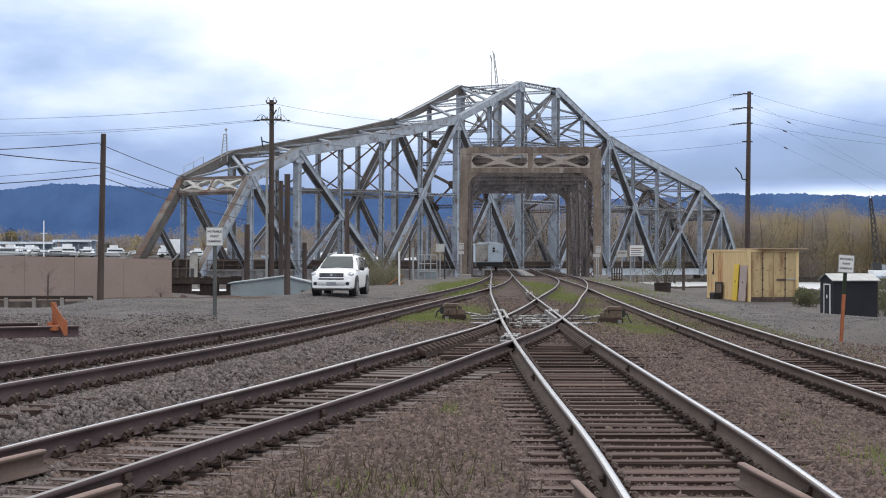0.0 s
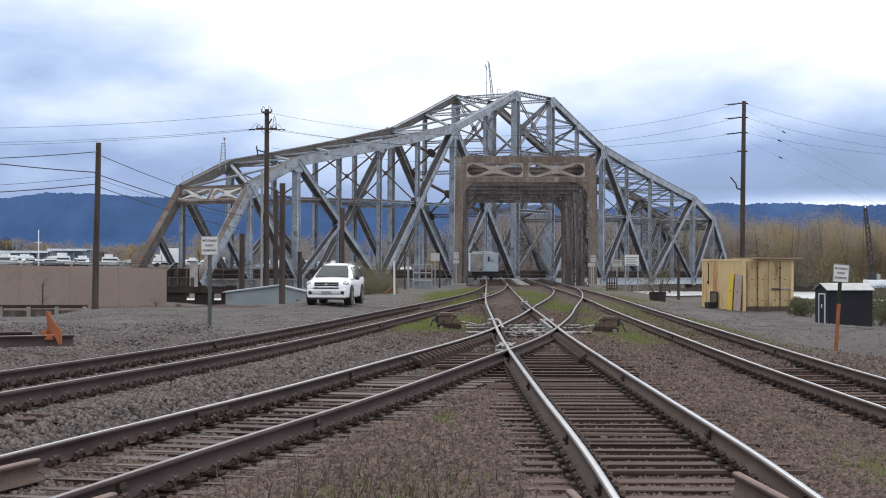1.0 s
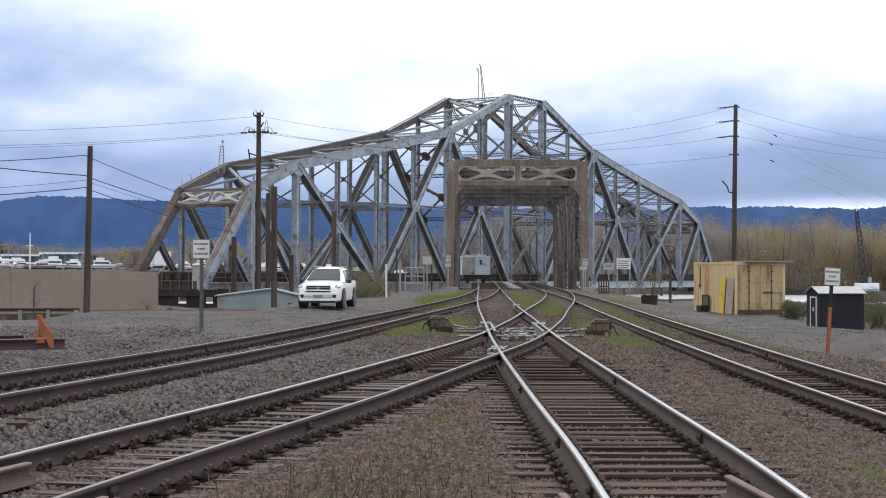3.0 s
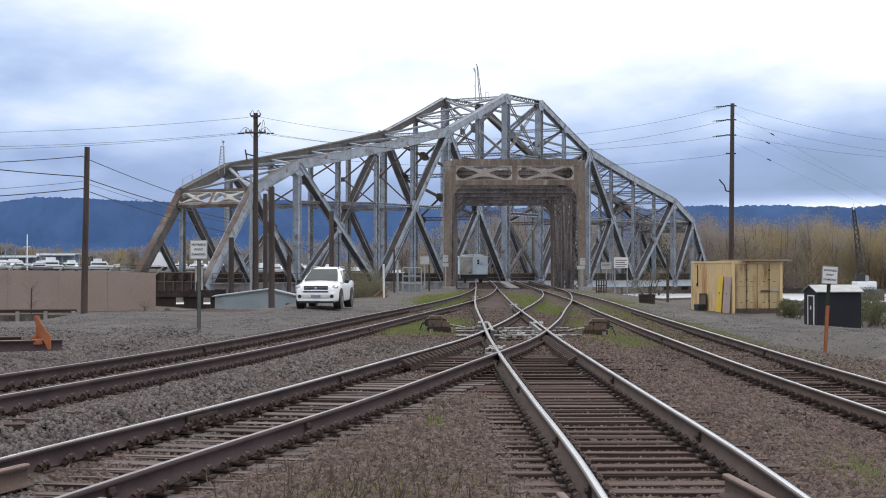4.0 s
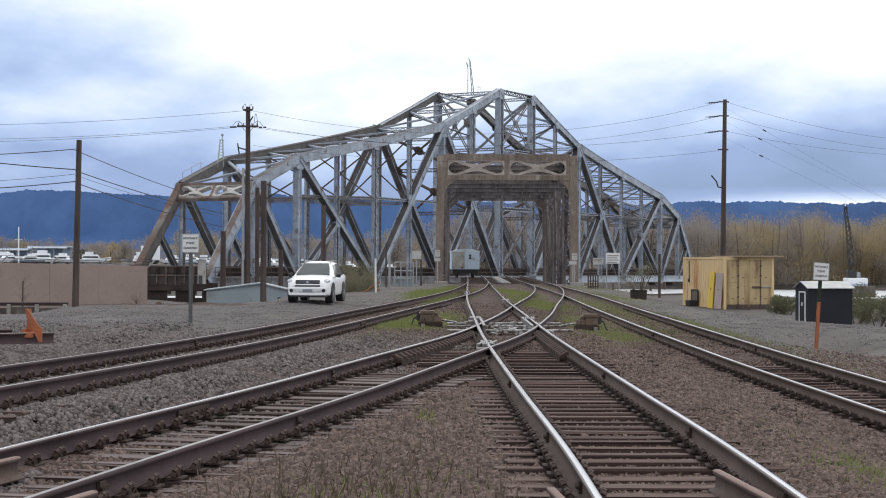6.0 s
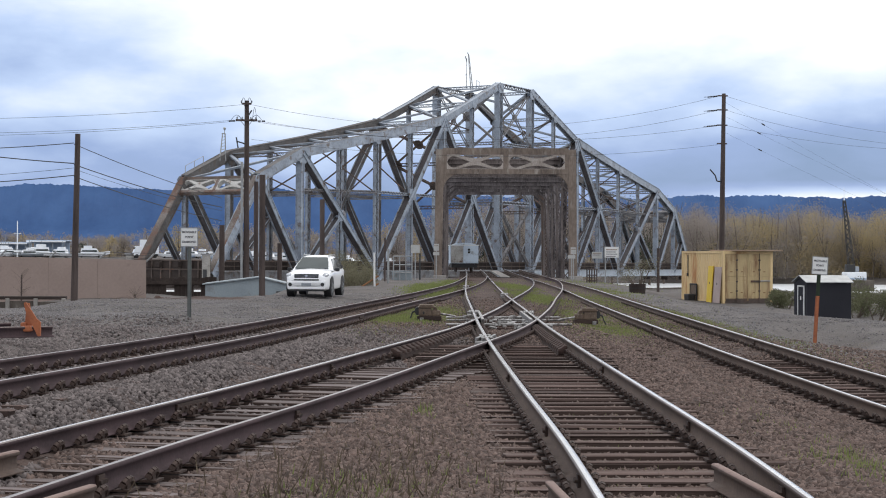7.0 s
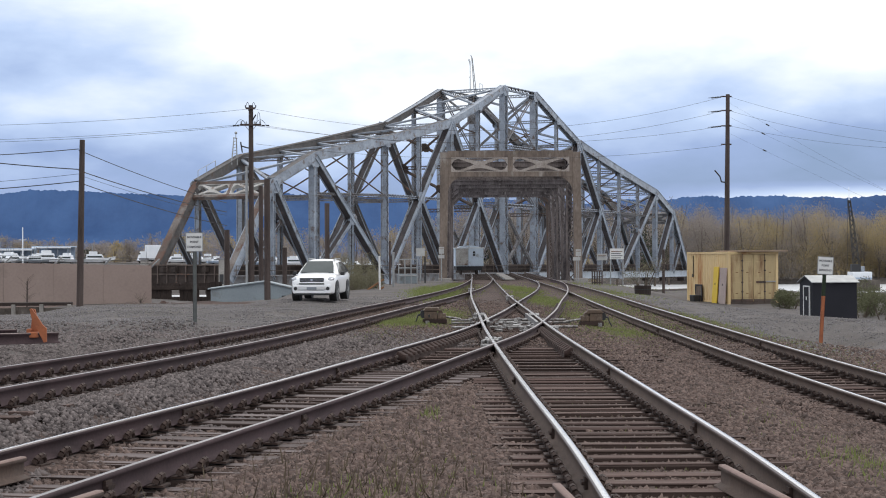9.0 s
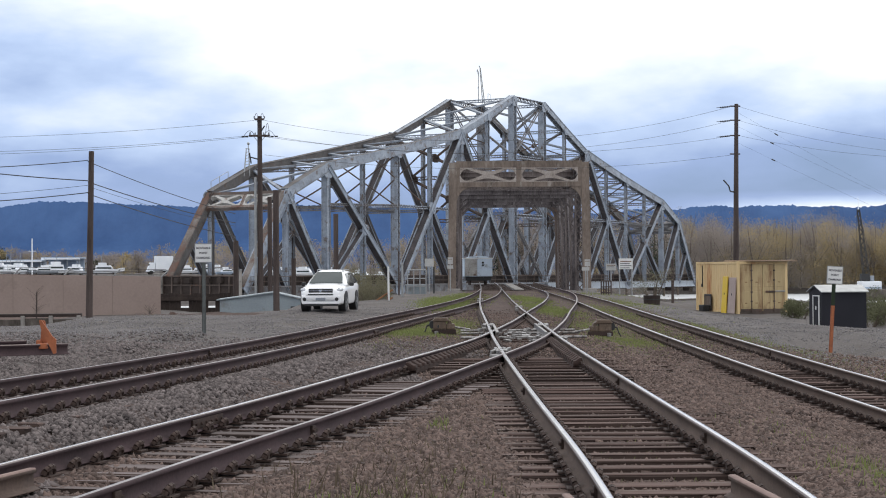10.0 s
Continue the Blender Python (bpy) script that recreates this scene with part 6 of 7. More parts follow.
# ---- beige wall with barbed arms ----
def boundary_wall():
    t = thing("wall_boundary", pose(0, 0, 0), "beige concrete panel wall with angled barbed-wire arms", "wall", kind="structure")
    a, b = Vector((-14.85, 88.0, 0)), Vector((-42.0, 79.0, 0))
    d = (b - a).normalized()
    n = Vector((d.y, -d.x, 0))
    ln = (b - a).length
    k = int(ln / 2.4)
    for i in range(k):
        p, q = a + d * (ln * i / k + 0.004), a + d * (ln * (i + 1) / k - 0.004)
        z0, z1 = 1.52 + 0.66 * i / k, 1.52 + 0.66 * (i + 1) / k
        bm = bmesh.new()
        vs = [bm.verts.new(v) for v in (p + Vector((0, 0, -3)), q + Vector((0, 0, -3)), q + Vector((0, 0, z1)), p + Vector((0, 0, z0)))]
        f = bm.faces.new(vs)
        for g in bmesh.ops.extrude_face_region(bm, geom=[f])["geom"]:
            if isinstance(g, bmesh.types.BMVert):
                g.co += n * -0.15
        bmesh.ops.recalc_face_normals(bm, faces=bm.faces)
        part("panel", bm, M_WALL, t)
        bm = bmesh.new()
        arm0 = p + Vector((0, 0, z0 - 0.1)) - n * 0.08
        rod(bm, arm0, arm0 + Vector((0.45, 0, 0.45)), 0.045, None, 5)
        part("barbed_arm", bm, M_GALV, t)
        if i % 3 == 1:
            c0 = p + n * 0.02
            bm = bmesh.new()
            rod(bm, (c0.x, c0.y, -2.5), (c0.x, c0.y, z0), 0.02, None, 5)
            part("conduit", bm, M_GALV, t)
    for j in range(3):
        o = Vector((0.12 + 0.11 * j, 0, 0.14 * (j + 1) - 0.05))
        bm = bmesh.new()
        rod(bm, a + Vector((0, 0, 1.52)) + o, b + Vector((0, 0, 2.18)) + o, 0.012, None, 4)
        part("barbed_wire", bm, M_WIRE, t)


boundary_wall()
low_wall = thing("retaining_wall", pose(-15.55, 71, 0.02, 0, 0, 6), "low dark stained concrete retaining wall by the gravel", "retaining wall", kind="structure")
for i in range(6):
    part("panel", boxed(-7.2 + i * 1.2, -6.05 + i * 1.2, -0.12, 0.12, -2.0, -0.22 - 0.05 * (i % 2), 0.03), M_STAINED, low_wall)
    part("post", boxed(-6.1 + i * 1.2, -5.92 + i * 1.2, -0.22, 0.1, -2.0, -0.1, 0.03), M_CONC, low_wall, "paler concrete post")
part("coping", boxed(-7.3, 0.1, -0.16, 0.3, -0.16, -0.02, 0.03), M_TIMBER, low_wall, "dark weathered coping")


def heap(x, y, w, d, h, seed, label):
    """A low mound of loose dark spoil with an uneven crest."""
    t = thing("spoil_heap", pose(x, y, 0), label, "heap", "heaps by the wall")
    bm = bmesh.new()
    n, k = 26, 10
    grid = []
    for j in range(k + 1):
        row = []
        for i in range(n + 1):
            u, v = 2 * i / n - 1, 2 * j / k - 1
            f = max(0.0, 1 - u * u) * max(0.0, 1 - v * v)
            z = float(height(np.array([x + u * w]), np.array([y + v * d]))[0])
            bump = 0.7 + 0.6 * noise.noise((u * 3 + seed, v * 2, seed)) + 0.25 * noise.noise((u * 11, v * 7, seed))
            row.append(bm.verts.new((u * w, v * d, z - 0.03 + h * f * bump)))
        grid.append(row)
    for r0, r1 in zip(grid[:-1], grid[1:]):
        for i in range(n):
            bm.faces.new((r0[i], r0[i + 1], r1[i + 1], r1[i]))
    part("mound", bm, M_BED, t)


heap(-13.2, 73, 2.6, 1.6, 0.34, 1, "low heap of dark gravel at the foot of the pole")
heap(-12.6, 79, 1.0, 0.7, 0.42, 5, "dark rubble heap at the end of the beige wall")
heap(-8.6, 66, 2.2, 1.0, 0.16, 8, "low ridge of dark gravel on the yard")


# ---- pale blue shed in the dip ----
def low_shed():
    t = thing("shed", pose(-10.55, 80, -1.07, 0, 0, 4), "low pale blue-grey metal shed with a shallow gable roof", "shed")
    L, Wd, e, r = 4.05, 3.0, 1.42, 1.98
    part("front_wall", boxed(0, L, 0, 0.06, 0, e), M_BLUESHED, t)
    part("back_wall", boxed(0, L, Wd - 0.06, Wd, 0, e), M_BLUESHED, t)
    for x in (0.0, L - 0.06):
        part("end_wall", boxed(x, x + 0.06, 0.06, Wd - 0.06, 0, e), M_BLUESHED, t)
    n = 16
    for i in range(n):
        part("rib", boxed(0.1 + i * (L - 0.2) / n, 0.14 + i * (L - 0.2) / n, -0.018, 0.002, 0.02, e - 0.03), M_BLUESHED, t)
    # roof with the ridge across, so that its gable faces the tracks
    for s in (-1, 1):
        bm = bmesh.new()
        x0, x1 = (L * 0.66, -0.15) if s < 0 else (L * 0.66, L + 0.15)
        q = [(x0, -0.12, r - 0.2), (x1, -0.12, e), (x1, Wd + 0.1, e), (x0, Wd + 0.1, r - 0.2)]
        vs = [bm.verts.new(p) for p in q] + [bm.verts.new((a, b, c + 0.05)) for a, b, c in q]
        for f in ((0, 1, 2, 3), (4, 5, 6, 7), (0, 1, 5, 4), (1, 2, 6, 5), (2, 3, 7, 6), (3, 0, 4, 7)):
            bm.faces.new([vs[i] for i in f])
        bmesh.ops.recalc_face_normals(bm, faces=bm.faces)
        part("roof_slope", bm, M_BLUESHED, t)
    bm = bmesh.new()
    f = bm.faces.new([bm.verts.new(p) for p in ((0, 0.03, e), (L, 0.03, e), (L * 0.66, 0.03, r - 0.2))])
    for g in bmesh.ops.extrude_face_region(bm, geom=[f])["geom"]:
        if isinstance(g, bmesh.types.BMVert):
            g.co.y += 0.05
    bmesh.ops.recalc_face_normals(bm, faces=bm.faces)
    part("gable", bm, M_BLUESHED, t)
    part("kerb_beam", boxed(0.85, 3.6, -0.3, -0.1, 0.6, 0.78), M_TIMBER, t)
    part("vent", boxed(3.5, 3.72, -0.04, -0.005, 0.85, 1.1), M_BLACK, t)


low_shed()


# ---- maintenance trailer inside the span ----
def trailer():
    t = thing("rail_trailer", pose(4.37, 152, 0.2, 0, 0, 2), "pale blue-white box trailer standing on the rails inside the bridge", "trailer")
    w, h, L = 1.32, 1.95, 3.2
    base = 0.82
    ring = [(-w, 0), (-w, h * 0.86), (-w * 0.55, h * 0.97), (0, h), (w * 0.55, h * 0.97), (w, h * 0.86), (w, 0)]
    bm = loft([[(a, y, base + b) for a, b in ring] for y in (0, L)])
    part("body", bm, M_CABINET, t)
    part("roof", boxed(-w - 0.06, w + 0.06, -0.08, L + 0.08, base + h * 0.86, base + h * 0.9), M_SIGN, t)
    part("door", boxed(-0.1, w * 0.97, -0.04, -0.002, base + 0.06, base + h * 0.84), M_CABINET, t)
    part("side_panel", boxed(-w * 0.97, -0.15, -0.035, -0.002, base + 0.06, base + h * 0.84), M_PALE, t, "weathered grey panel")
    for zz in (1.05, 1.3):
        bm = bmesh.new()
        rod(bm, (0.42, -0.05, base + zz), (0.42, -0.1, base + zz), 0.11, None, 14)
        part("lamp", bm, M_BLACK, t, "round dark lamp")
    part("seam", boxed(-0.14, -0.1, -0.03, -0.002, base, base + h * 0.85), M_FARGREY, t)
    part("frame", boxed(-w + 0.1, w - 0.1, 0.1, L - 0.1, base - 0.4, base), M_BLACK, t)
    for s in (-1, 1):
        for y in (0.6, L - 0.6):
            bm = bmesh.new()
            bmesh.ops.create_cone(bm, cap_ends=True, segments=20, radius1=0.3, radius2=0.3, depth=0.12, matrix=Matrix.Translation((s * 0.75, y, 0.3)) @ Euler((0, radians(90), 0)).to_matrix().to_4x4())
            part("wheel", bm, M_CLIP, t)


trailer()


# ---- by the portal ----
def board_sign(px_x, y, z0, z1, w, h, label, lines=0, posts=1):
    t = thing("notice_sign", pose(px_x, y, z0, 0, 0, 0), label, "sign", "notices by the bridge")
    for s in ((0,) if posts == 1 else (-1, 1)):
        bm = bmesh.new()
        rod(bm, (s * w * 0.44, 0.03, -0.3), (s * w * 0.44, 0.03, z1 - z0), 0.04, None, 8)
        part("post", bm, M_GALV, t)
    b = part("board", boxed(-w / 2, w / 2, -0.03, 0.0, z1 - z0 - h, z1 - z0, 0.006), M_SIGN if w > 0.8 else M_NOTICE, t)
    for i in range(lines):
        part("print_bar", boxed(-w * 0.4, w * (0.4 - 0.12 * (i % 2)), -0.036, -0.03, z1 - z0 - h * (0.24 + 0.2 * i) - h * 0.07, z1 - z0 - h * (0.24 + 0.2 * i)), M_INK if i else M_RUST, b)


board_sign(12.64, 105, -0.4, 2.42, 0.92, 0.7, "large white notice board on two steel posts", 4, 2)
board_sign(11.79, 106, -0.3, 2.09, 0.68, 0.44, "smaller pale notice board on a steel post", 2)
board_sign(11.39, 118, -0.1, 2.43, 0.4, 0.5, "small white plate beside the portal post", 1)
board_sign(11.22, 117.6, -0.1, 1.86, 0.55, 0.25, "small white plate beside the portal post", 0)
board_sign(1.34, 119, -0.1, 2.65, 0.38, 0.5, "small white plate beside the portal post", 1)
board_sign(1.33, 118.7, -0.1, 2.06, 0.45, 0.25, "small white plate beside the portal post", 0)
board_sign(-0.20, 112, -0.6, 2.53, 0.62, 0.55, "pale square notice on a dark post", 0)


def rail_gate(x, y, z, w, h, bars, material, label):
    t = thing("handrail_frame", pose(x, y, z, 0, 0, 0), label, "railing")
    for i in range(bars):
        bm = bmesh.new()
        xx = -w / 2 + w * i / (bars - 1)
        rod(bm, (xx, 0, -0.4), (xx, 0, h), 0.045, None, 6)
        part("post", bm, material, t)
    for zz in (h, h * 0.72, h * 0.46):
        bm = bmesh.new()
        rod(bm, (-w / 2, 0, zz), (w / 2, 0, zz), 0.035, None, 6)
        part("rail", bm, material, t)


rail_gate(10.92, 101, -0.35, 0.62, 1.35, 5, M_POLE, "small dark pallet-like steel railing")
rail_gate(-1.04, 108.9, -0.3, 1.25, 2.05, 4, M_GALV, "pale tubular handrail frame on a platform")
rail_gate(15.16, 98, -0.5, 3.0, 0.35, 4, M_POLE, "low dark pipe railing on the bank")
t = thing("relay_box", pose(-1.11, 109, -0.5), "pale grey-blue relay cabinet by the bridge end", "cabinet")
part("case", boxed(-0.65, 0.65, 0.1, 0.9, 0, 1.2, 0.03), M_BLUESHED, t)
part("door", boxed(-0.6, 0.0, 0.07, 0.1, 0.08, 1.12), M_BLUESHED, t)
part("roof", boxed(-0.7, 0.7, 0.02, 0.98, 1.2, 1.25), M_BLUESHED, t)


def plain_post(x, y, z0, z1, r, material, label, lean=0):
    t = thing("post", pose(x, y, z0, 0, lean, 0), label, "post")
    bm = bmesh.new()
    rod(bm, (0, 0, -0.5), (0, 0, z1 - z0), r, r * 0.95, 10)
    part("shaft", bm, material, t)
    bm = bmesh.new()
    rod(bm, (0, 0, z1 - z0), (0, 0, z1 - z0 + 0.04), r * 1.15, r * 0.9, 10)
    part("cap", bm, material, t)


plain_post(-2.38, 88, 0.0, 1.94, 0.058, M_SIGN, "white painted timber post at the bank edge", -0.6)
plain_post(-1.82, 98, -0.1, 2.18, 0.07, M_GALV, "grey steel post at the bank edge")
plain_post(-2.15, 104, -0.2, 2.92, 0.06, M_POLE, "dark slender post at the bank edge")
plain_post(13.75, 92, -0.4, 2.26, 0.085, M_POLE, "dark timber post on the gravel")
plain_post(0.12, 112, -0.2, 1.90, 0.06, M_BLACK, "black post with a small base")
for X, Y in ((1.61, 120.5), (11.70, 119.5)):
    ob = thing("concrete_block", pose(X, Y, 0.0), "weathered concrete block at the foot of the portal", "concrete block")
    part("block", boxed(-0.5, 0.5, -0.4, 0.4, -0.3, 0.3, 0.05), M_CONC, ob)
tub = thing("planter", pose(10.92, 80, -0.15), "dark wooden barrel planter on the gravel", "planter")
bm = bmesh.new()
rod(bm, (0, 0, -0.25), (0, 0, 0.62), 0.37, 0.43, 16)
part("barrel", bm, M_TIMBER, tub)
for zz in (0.12, 0.4):
    bm = bmesh.new()
    rod(bm, (0, 0, zz), (0, 0, zz + 0.04), 0.405 + zz * 0.06, 0.408 + zz * 0.06, 16)
    part("hoop", bm, M_BLACK, tub)
pipe = thing("pipe_rail", pose(0, 0, 0), "rusty sloping pipe handrail beside the bushes", "railing")
for dz in (0.0, -0.42):
    bm = bmesh.new()
    rod(bm, (-3.80, 86.60, -0.36 + dz), (-2.20, 88.70, 0.69 + dz), 0.05, None, 8)
    part("rail", bm, M_RUST, pipe)
for x, y, z in ((-3.3, 87.26, -0.03), (-2.45, 88.37, 0.53)):
    bm = bmesh.new()
    rod(bm, (x, y, z - 1.2), (x, y, z), 0.04, None, 6)
    part("post", bm, M_RUST, pipe)


# ---- timber bulkhead in the dip beside the wall, for the shaded bank and pier ----
def bulkhead():
    t = thing("timber_bulkhead", pose(-16.64, 98, 0), "dark timber bulkhead for the shaded bank and pier, two gaps towards the river", "bulkhead")
    w = 4.4
    gaps = ((1.25, 1.72), (2.95, 3.42))
    x = 0.0
    rr = random.Random(3)
    while x < w:
        d = rr.uniform(0.2, 0.26)
        hole = any(a - 0.02 < x + d / 2 < b + 0.02 for a, b in gaps)
        if hole:
            part("plank", boxed(x, x + d - 0.015, 0, 0.12, -3.5, -0.44), M_TIMBER, t)
            part("plank", boxed(x, x + d - 0.015, 0, 0.12, -0.04, 0.4), M_TIMBER, t)
        else:
            part("plank", boxed(x, x + d - 0.015, 0, 0.12, -3.5, 0.4 + rr.uniform(-0.05, 0.08)), M_TIMBER, t)
        x += d
    part("waling", boxed(-0.2, w + 0.2, -0.2, 0.0, -1.0, -0.75), M_TIMBER, t)
    part("waling", boxed(-0.2, w + 0.2, -0.18, 0.0, 0.0, 0.2), M_TIMBER, t)


bulkhead()


# ---- boats, boathouse and truck on the far bank ----
def boat(x, y, z, L, rz, label, paint=None, tall=1.0):
    t = thing("motor_boat", pose(x, y, z, 0, 0, rz), label, "boat", "boats along the far bank")
    st = []
    for u, w, keel, sheer in ((0.0, 0.86, 0.25, 1.0), (0.25, 1.0, 0.12, 1.0), (0.55, 0.95, 0.1, 1.12), (0.8, 0.6, 0.25, 1.3), (1.0, 0.04, 0.9, 1.5)):
        hw = w * L * 0.15
        xx = -L / 2 + u * L
        k = L * 0.12
        st.append([(xx, 0, keel * k), (xx, hw * 0.7, (keel + 0.25) * k), (xx, hw, sheer * k), (xx, hw * 0.96, sheer * k + 0.05), (xx, -hw * 0.96, sheer * k + 0.05), (xx, -hw, sheer * k), (xx, -hw * 0.7, (keel + 0.25) * k)])
    part("hull", loft(st), paint or M_FARWHITE, t)
    k = L * 0.12
    bm = bmesh.new()
    for v in box(bm, -L * 0.28, L * 0.22, -L * 0.11, L * 0.11, k, k * (1.5 + 0.6 * tall), None, 0.08):
        if v.co.z > k * 1.5:
            v.co.x = v.co.x * 0.8 - L * 0.04
            v.co.y *= 0.85
    part("cabin", bm, M_FARWHITE, t)
    part("window_band", boxed(-L * 0.24, L * 0.15, -L * 0.114, L * 0.114, k * 1.35, k * 1.7), M_GLASS, t)
    part("flybridge", boxed(-L * 0.2, L * 0.02, -L * 0.08, L * 0.08, k * 2.1, k * 2.7, 0.06), M_FARWHITE, t)
    bm = bmesh.new()
    rod(bm, (-L * 0.1, 0, k * 2.6), (-L * 0.12, 0, k * (2.2 + 2.0 * tall)), 0.07, None, 6)
    part("mast", bm, M_FARGREY, t)
    for xx in (-L * 0.25, L * 0.2):
        part("cradle", boxed(xx - 0.15, xx + 0.15, -L * 0.1, L * 0.1, 0, k * 0.5), M_TIMBER, t)


rnd = random.Random(12)
W1, W2_ = "white cabin cruiser laid up on the far bank", "small white motor boat on the far bank"
for px, Y, L, lab in ((12, 412, 9.0, W1), (58, 414, 8.5, W1), (112, 412, 9.5, "pale motor boat laid up beside the boathouse"), (150, 416, 7.5, W2_), (207, 413, 8.6, "white flybridge cruiser laid up on the far bank"), (-40, 420, 10.1, W1), (345, 415, 6.5, W2_), (560, 427, 8.0, W1), (660, 431, 8.0, W1), (610, 425, 6.5, W2_), (735, 435, 8.0, W1), (520, 435, 7.0, W2_), (700, 440, 7.5, W2_)):
    boat((px - 784) / 2850 * Y, Y, float(height(np.array([(px - 784) / 2850 * Y]), np.array([float(Y)]))[0]), L * 1.1, rnd.uniform(-25, 25) + rnd.choice((0, 180)), lab)


BOAT_LOOKS = ((None, W2_), (M_BOATBLUE, "blue-hulled motor boat on the far bank"), (M_FARGREY, "grey-hulled work boat on the far bank"), (None, W1), (M_BOATBLUE, "pale blue cabin boat laid up on the far bank"))
for i in range(26):
    px = rnd.uniform(-60, 245) if i < 16 else rnd.uniform(330, 760)
    Y = rnd.uniform(407, 434)
    X = (px - 784) / 2850 * Y
    paint, lab = BOAT_LOOKS[i % 5]
    boat(X, Y, float(height(np.array([X]), np.array([Y]))[0]), rnd.uniform(5.0, 9.5), rnd.uniform(-75, 75) + rnd.choice((0, 180)), lab, paint, rnd.uniform(0.5, 1.9))


def boathouse(px0, px1, Y, z, h, label):
    x0, x1 = (px0 - 784) / 2850 * Y, (px1 - 784) / 2850 * Y
    t = thing("boathouse", pose(x0, Y, z), label, "boathouse", "sheds on the far bank")
    L = x1 - x0
    part("roof", boxed(-0.4, L + 0.4, -0.5, 7, h - 0.35, h, 0.05), M_BOATBLUE, t)
    part("back_wall", boxed(0, L, 6.6, 6.8, -2, h - 0.35), M_BOATBLUE, t)
    n = max(3, int(L / 2.6))
    for i in range(n + 1):
        part("post", boxed(L * i / n - 0.1, L * i / n + 0.1, -0.1, 0.1, -2, h - 0.35), M_FARGREY, t)
    part("fascia", boxed(-0.4, L + 0.4, -0.62, -0.5, h - 0.6, h - 0.2), M_FARWHITE, t)


boathouse(2, 92, 437, -1, 5.6, "long open boathouse with a pale blue-grey roof")
boathouse(-90, -6, 441, -1, 5.2, "long open boathouse with a pale blue-grey roof")
boathouse(96, 160, 441, -1, 6.2, "pale blue shed with a shallow roof on the bank")
boathouse(515, 600, 447, -2, 4.0, "white-walled shed with a pale roof on the bank")
mast = thing("ship_mast", pose((77 - 784) / 2850 * 405, 405, 0.3), "tall thin white mast standing among the boats", "mast")
bm = bmesh.new()
rod(bm, (0, 0, -0.8), (0, 0, 9.4), 0.2, 0.12, 8)
part("spar", bm, M_FARWHITE, mast)
bm = bmesh.new()
rod(bm, (-0.9, 0, 6.2), (0.9, 0, 6.2), 0.05, None, 6)
part("crosstree", bm, M_FARWHITE, mast)


def truck():
    Y = 412
    t = thing("truck", pose((302 - 784) / 2850 * Y, Y, 0.45, 0, 0, 200) @ Matrix.Scale(1.02, 4), "white box truck parked on the far bank", "truck")
    part("box_body", boxed(-3.2, 1.2, -1.2, 1.2, 1.0, 4.6, 0.08), M_FARWHITE, t)
    bm = bmesh.new()
    for v in box(bm, 1.3, 3.3, -1.1, 1.1, 0.7, 3.0, None, 0.1):
        if v.co.z > 2 and v.co.x > 2.3:
            v.co.x -= 0.8
    part("cab", bm, M_FARWHITE, t)
    part("windscreen", boxed(2.45, 2.75, -0.95, 0.95, 2.0, 2.7), M_GLASS, t)
    part("chassis", boxed(-3.1, 3.0, -0.5, 0.5, 0.5, 1.0), M_BLACK, t)
    for x in (-2.2, 2.3):
        for s in (-1, 1):
            bm = bmesh.new()
            bmesh.ops.create_cone(bm, cap_ends=True, segments=18, radius1=0.5, radius2=0.5, depth=0.3, matrix=Matrix.Translation((x, s * 1.0, 0.5)) @ Euler((radians(90), 0, 0)).to_matrix().to_4x4())
            part("wheel", bm, M_TYRE, t)


truck()


# ---- crane barge on the river ----
def crane():
    Y = 400
    x = (1553 - 784) / 2850 * Y
    t = thing("crane_barge", pose(x, Y, -7.0), "river barge with a dark lattice-boom crane and white deckhouse", "crane barge")
    part("hull", boxed(-3.0, 5.0, -3.5, 3.5, -0.8, 2.7, 0.2), M_STAINED, t)
    part("deckhouse", boxed(-1.6, 3.3, -2.6, 2.6, 2.7, 4.7, 0.2), M_FARWHITE, t)
    part("crane_cab", boxed(0.9, 1.9, -0.9, 0.9, 4.7, 6.1, 0.15), M_FARGREY, t)
    part("rubbing_strake", boxed(-1.9, 3.2, -2.66, -2.58, 2.9, 3.3), M_BOATBLUE, t, "blue stripe")
    foot, tip = Vector((0.3, 0, 4.5)), Vector((-1.7, 0, 22.6))
    bm = bmesh.new()
    for sx in (-1, 1):
        for sy in (-1, 1):
            rod(bm, foot + Vector((sx * 0.75, sy * 0.6, 0)), tip + Vector((sx * 0.28, sy * 0.28, 0)), 0.1, None, 5)
    n = 16
    for i in range(n):
        u, v = i / n, (i + 1) / n
        for sy in (-1, 1):
            s = 1 if i % 2 else -1
            a = foot.lerp(tip, u) + Vector((s * (0.75 - 0.47 * u), sy * (0.6 - 0.32 * u), 0))
            b = foot.lerp(tip, v) + Vector((-s * (0.75 - 0.47 * v), sy * (0.6 - 0.32 * v), 0))
            rod(bm, a, b, 0.07, None, 4)
    part("boom", bm, M_BLACK, t)
    bm = bmesh.new()
    rod(bm, tip, tip + Vector((-0.05, 0, 3.2)), 0.14, 0.05, 6)
    part("boom_tip", bm, M_FARWHITE, t)
    bm = bmesh.new()
    rod(bm, tip, (2.0, 0, 7.0), 0.05, None, 4)
    rod(bm, tip + Vector((-0.4, 0, 0)), (-2.2, 0, 6.0), 0.04, None, 4)
    part("cable", bm, M_WIRE, t)
    part("winch_house", boxed(-1.3, 0.8, -1.0, 1.0, 4.7, 6.6, 0.1), M_BLACK, t)


crane()


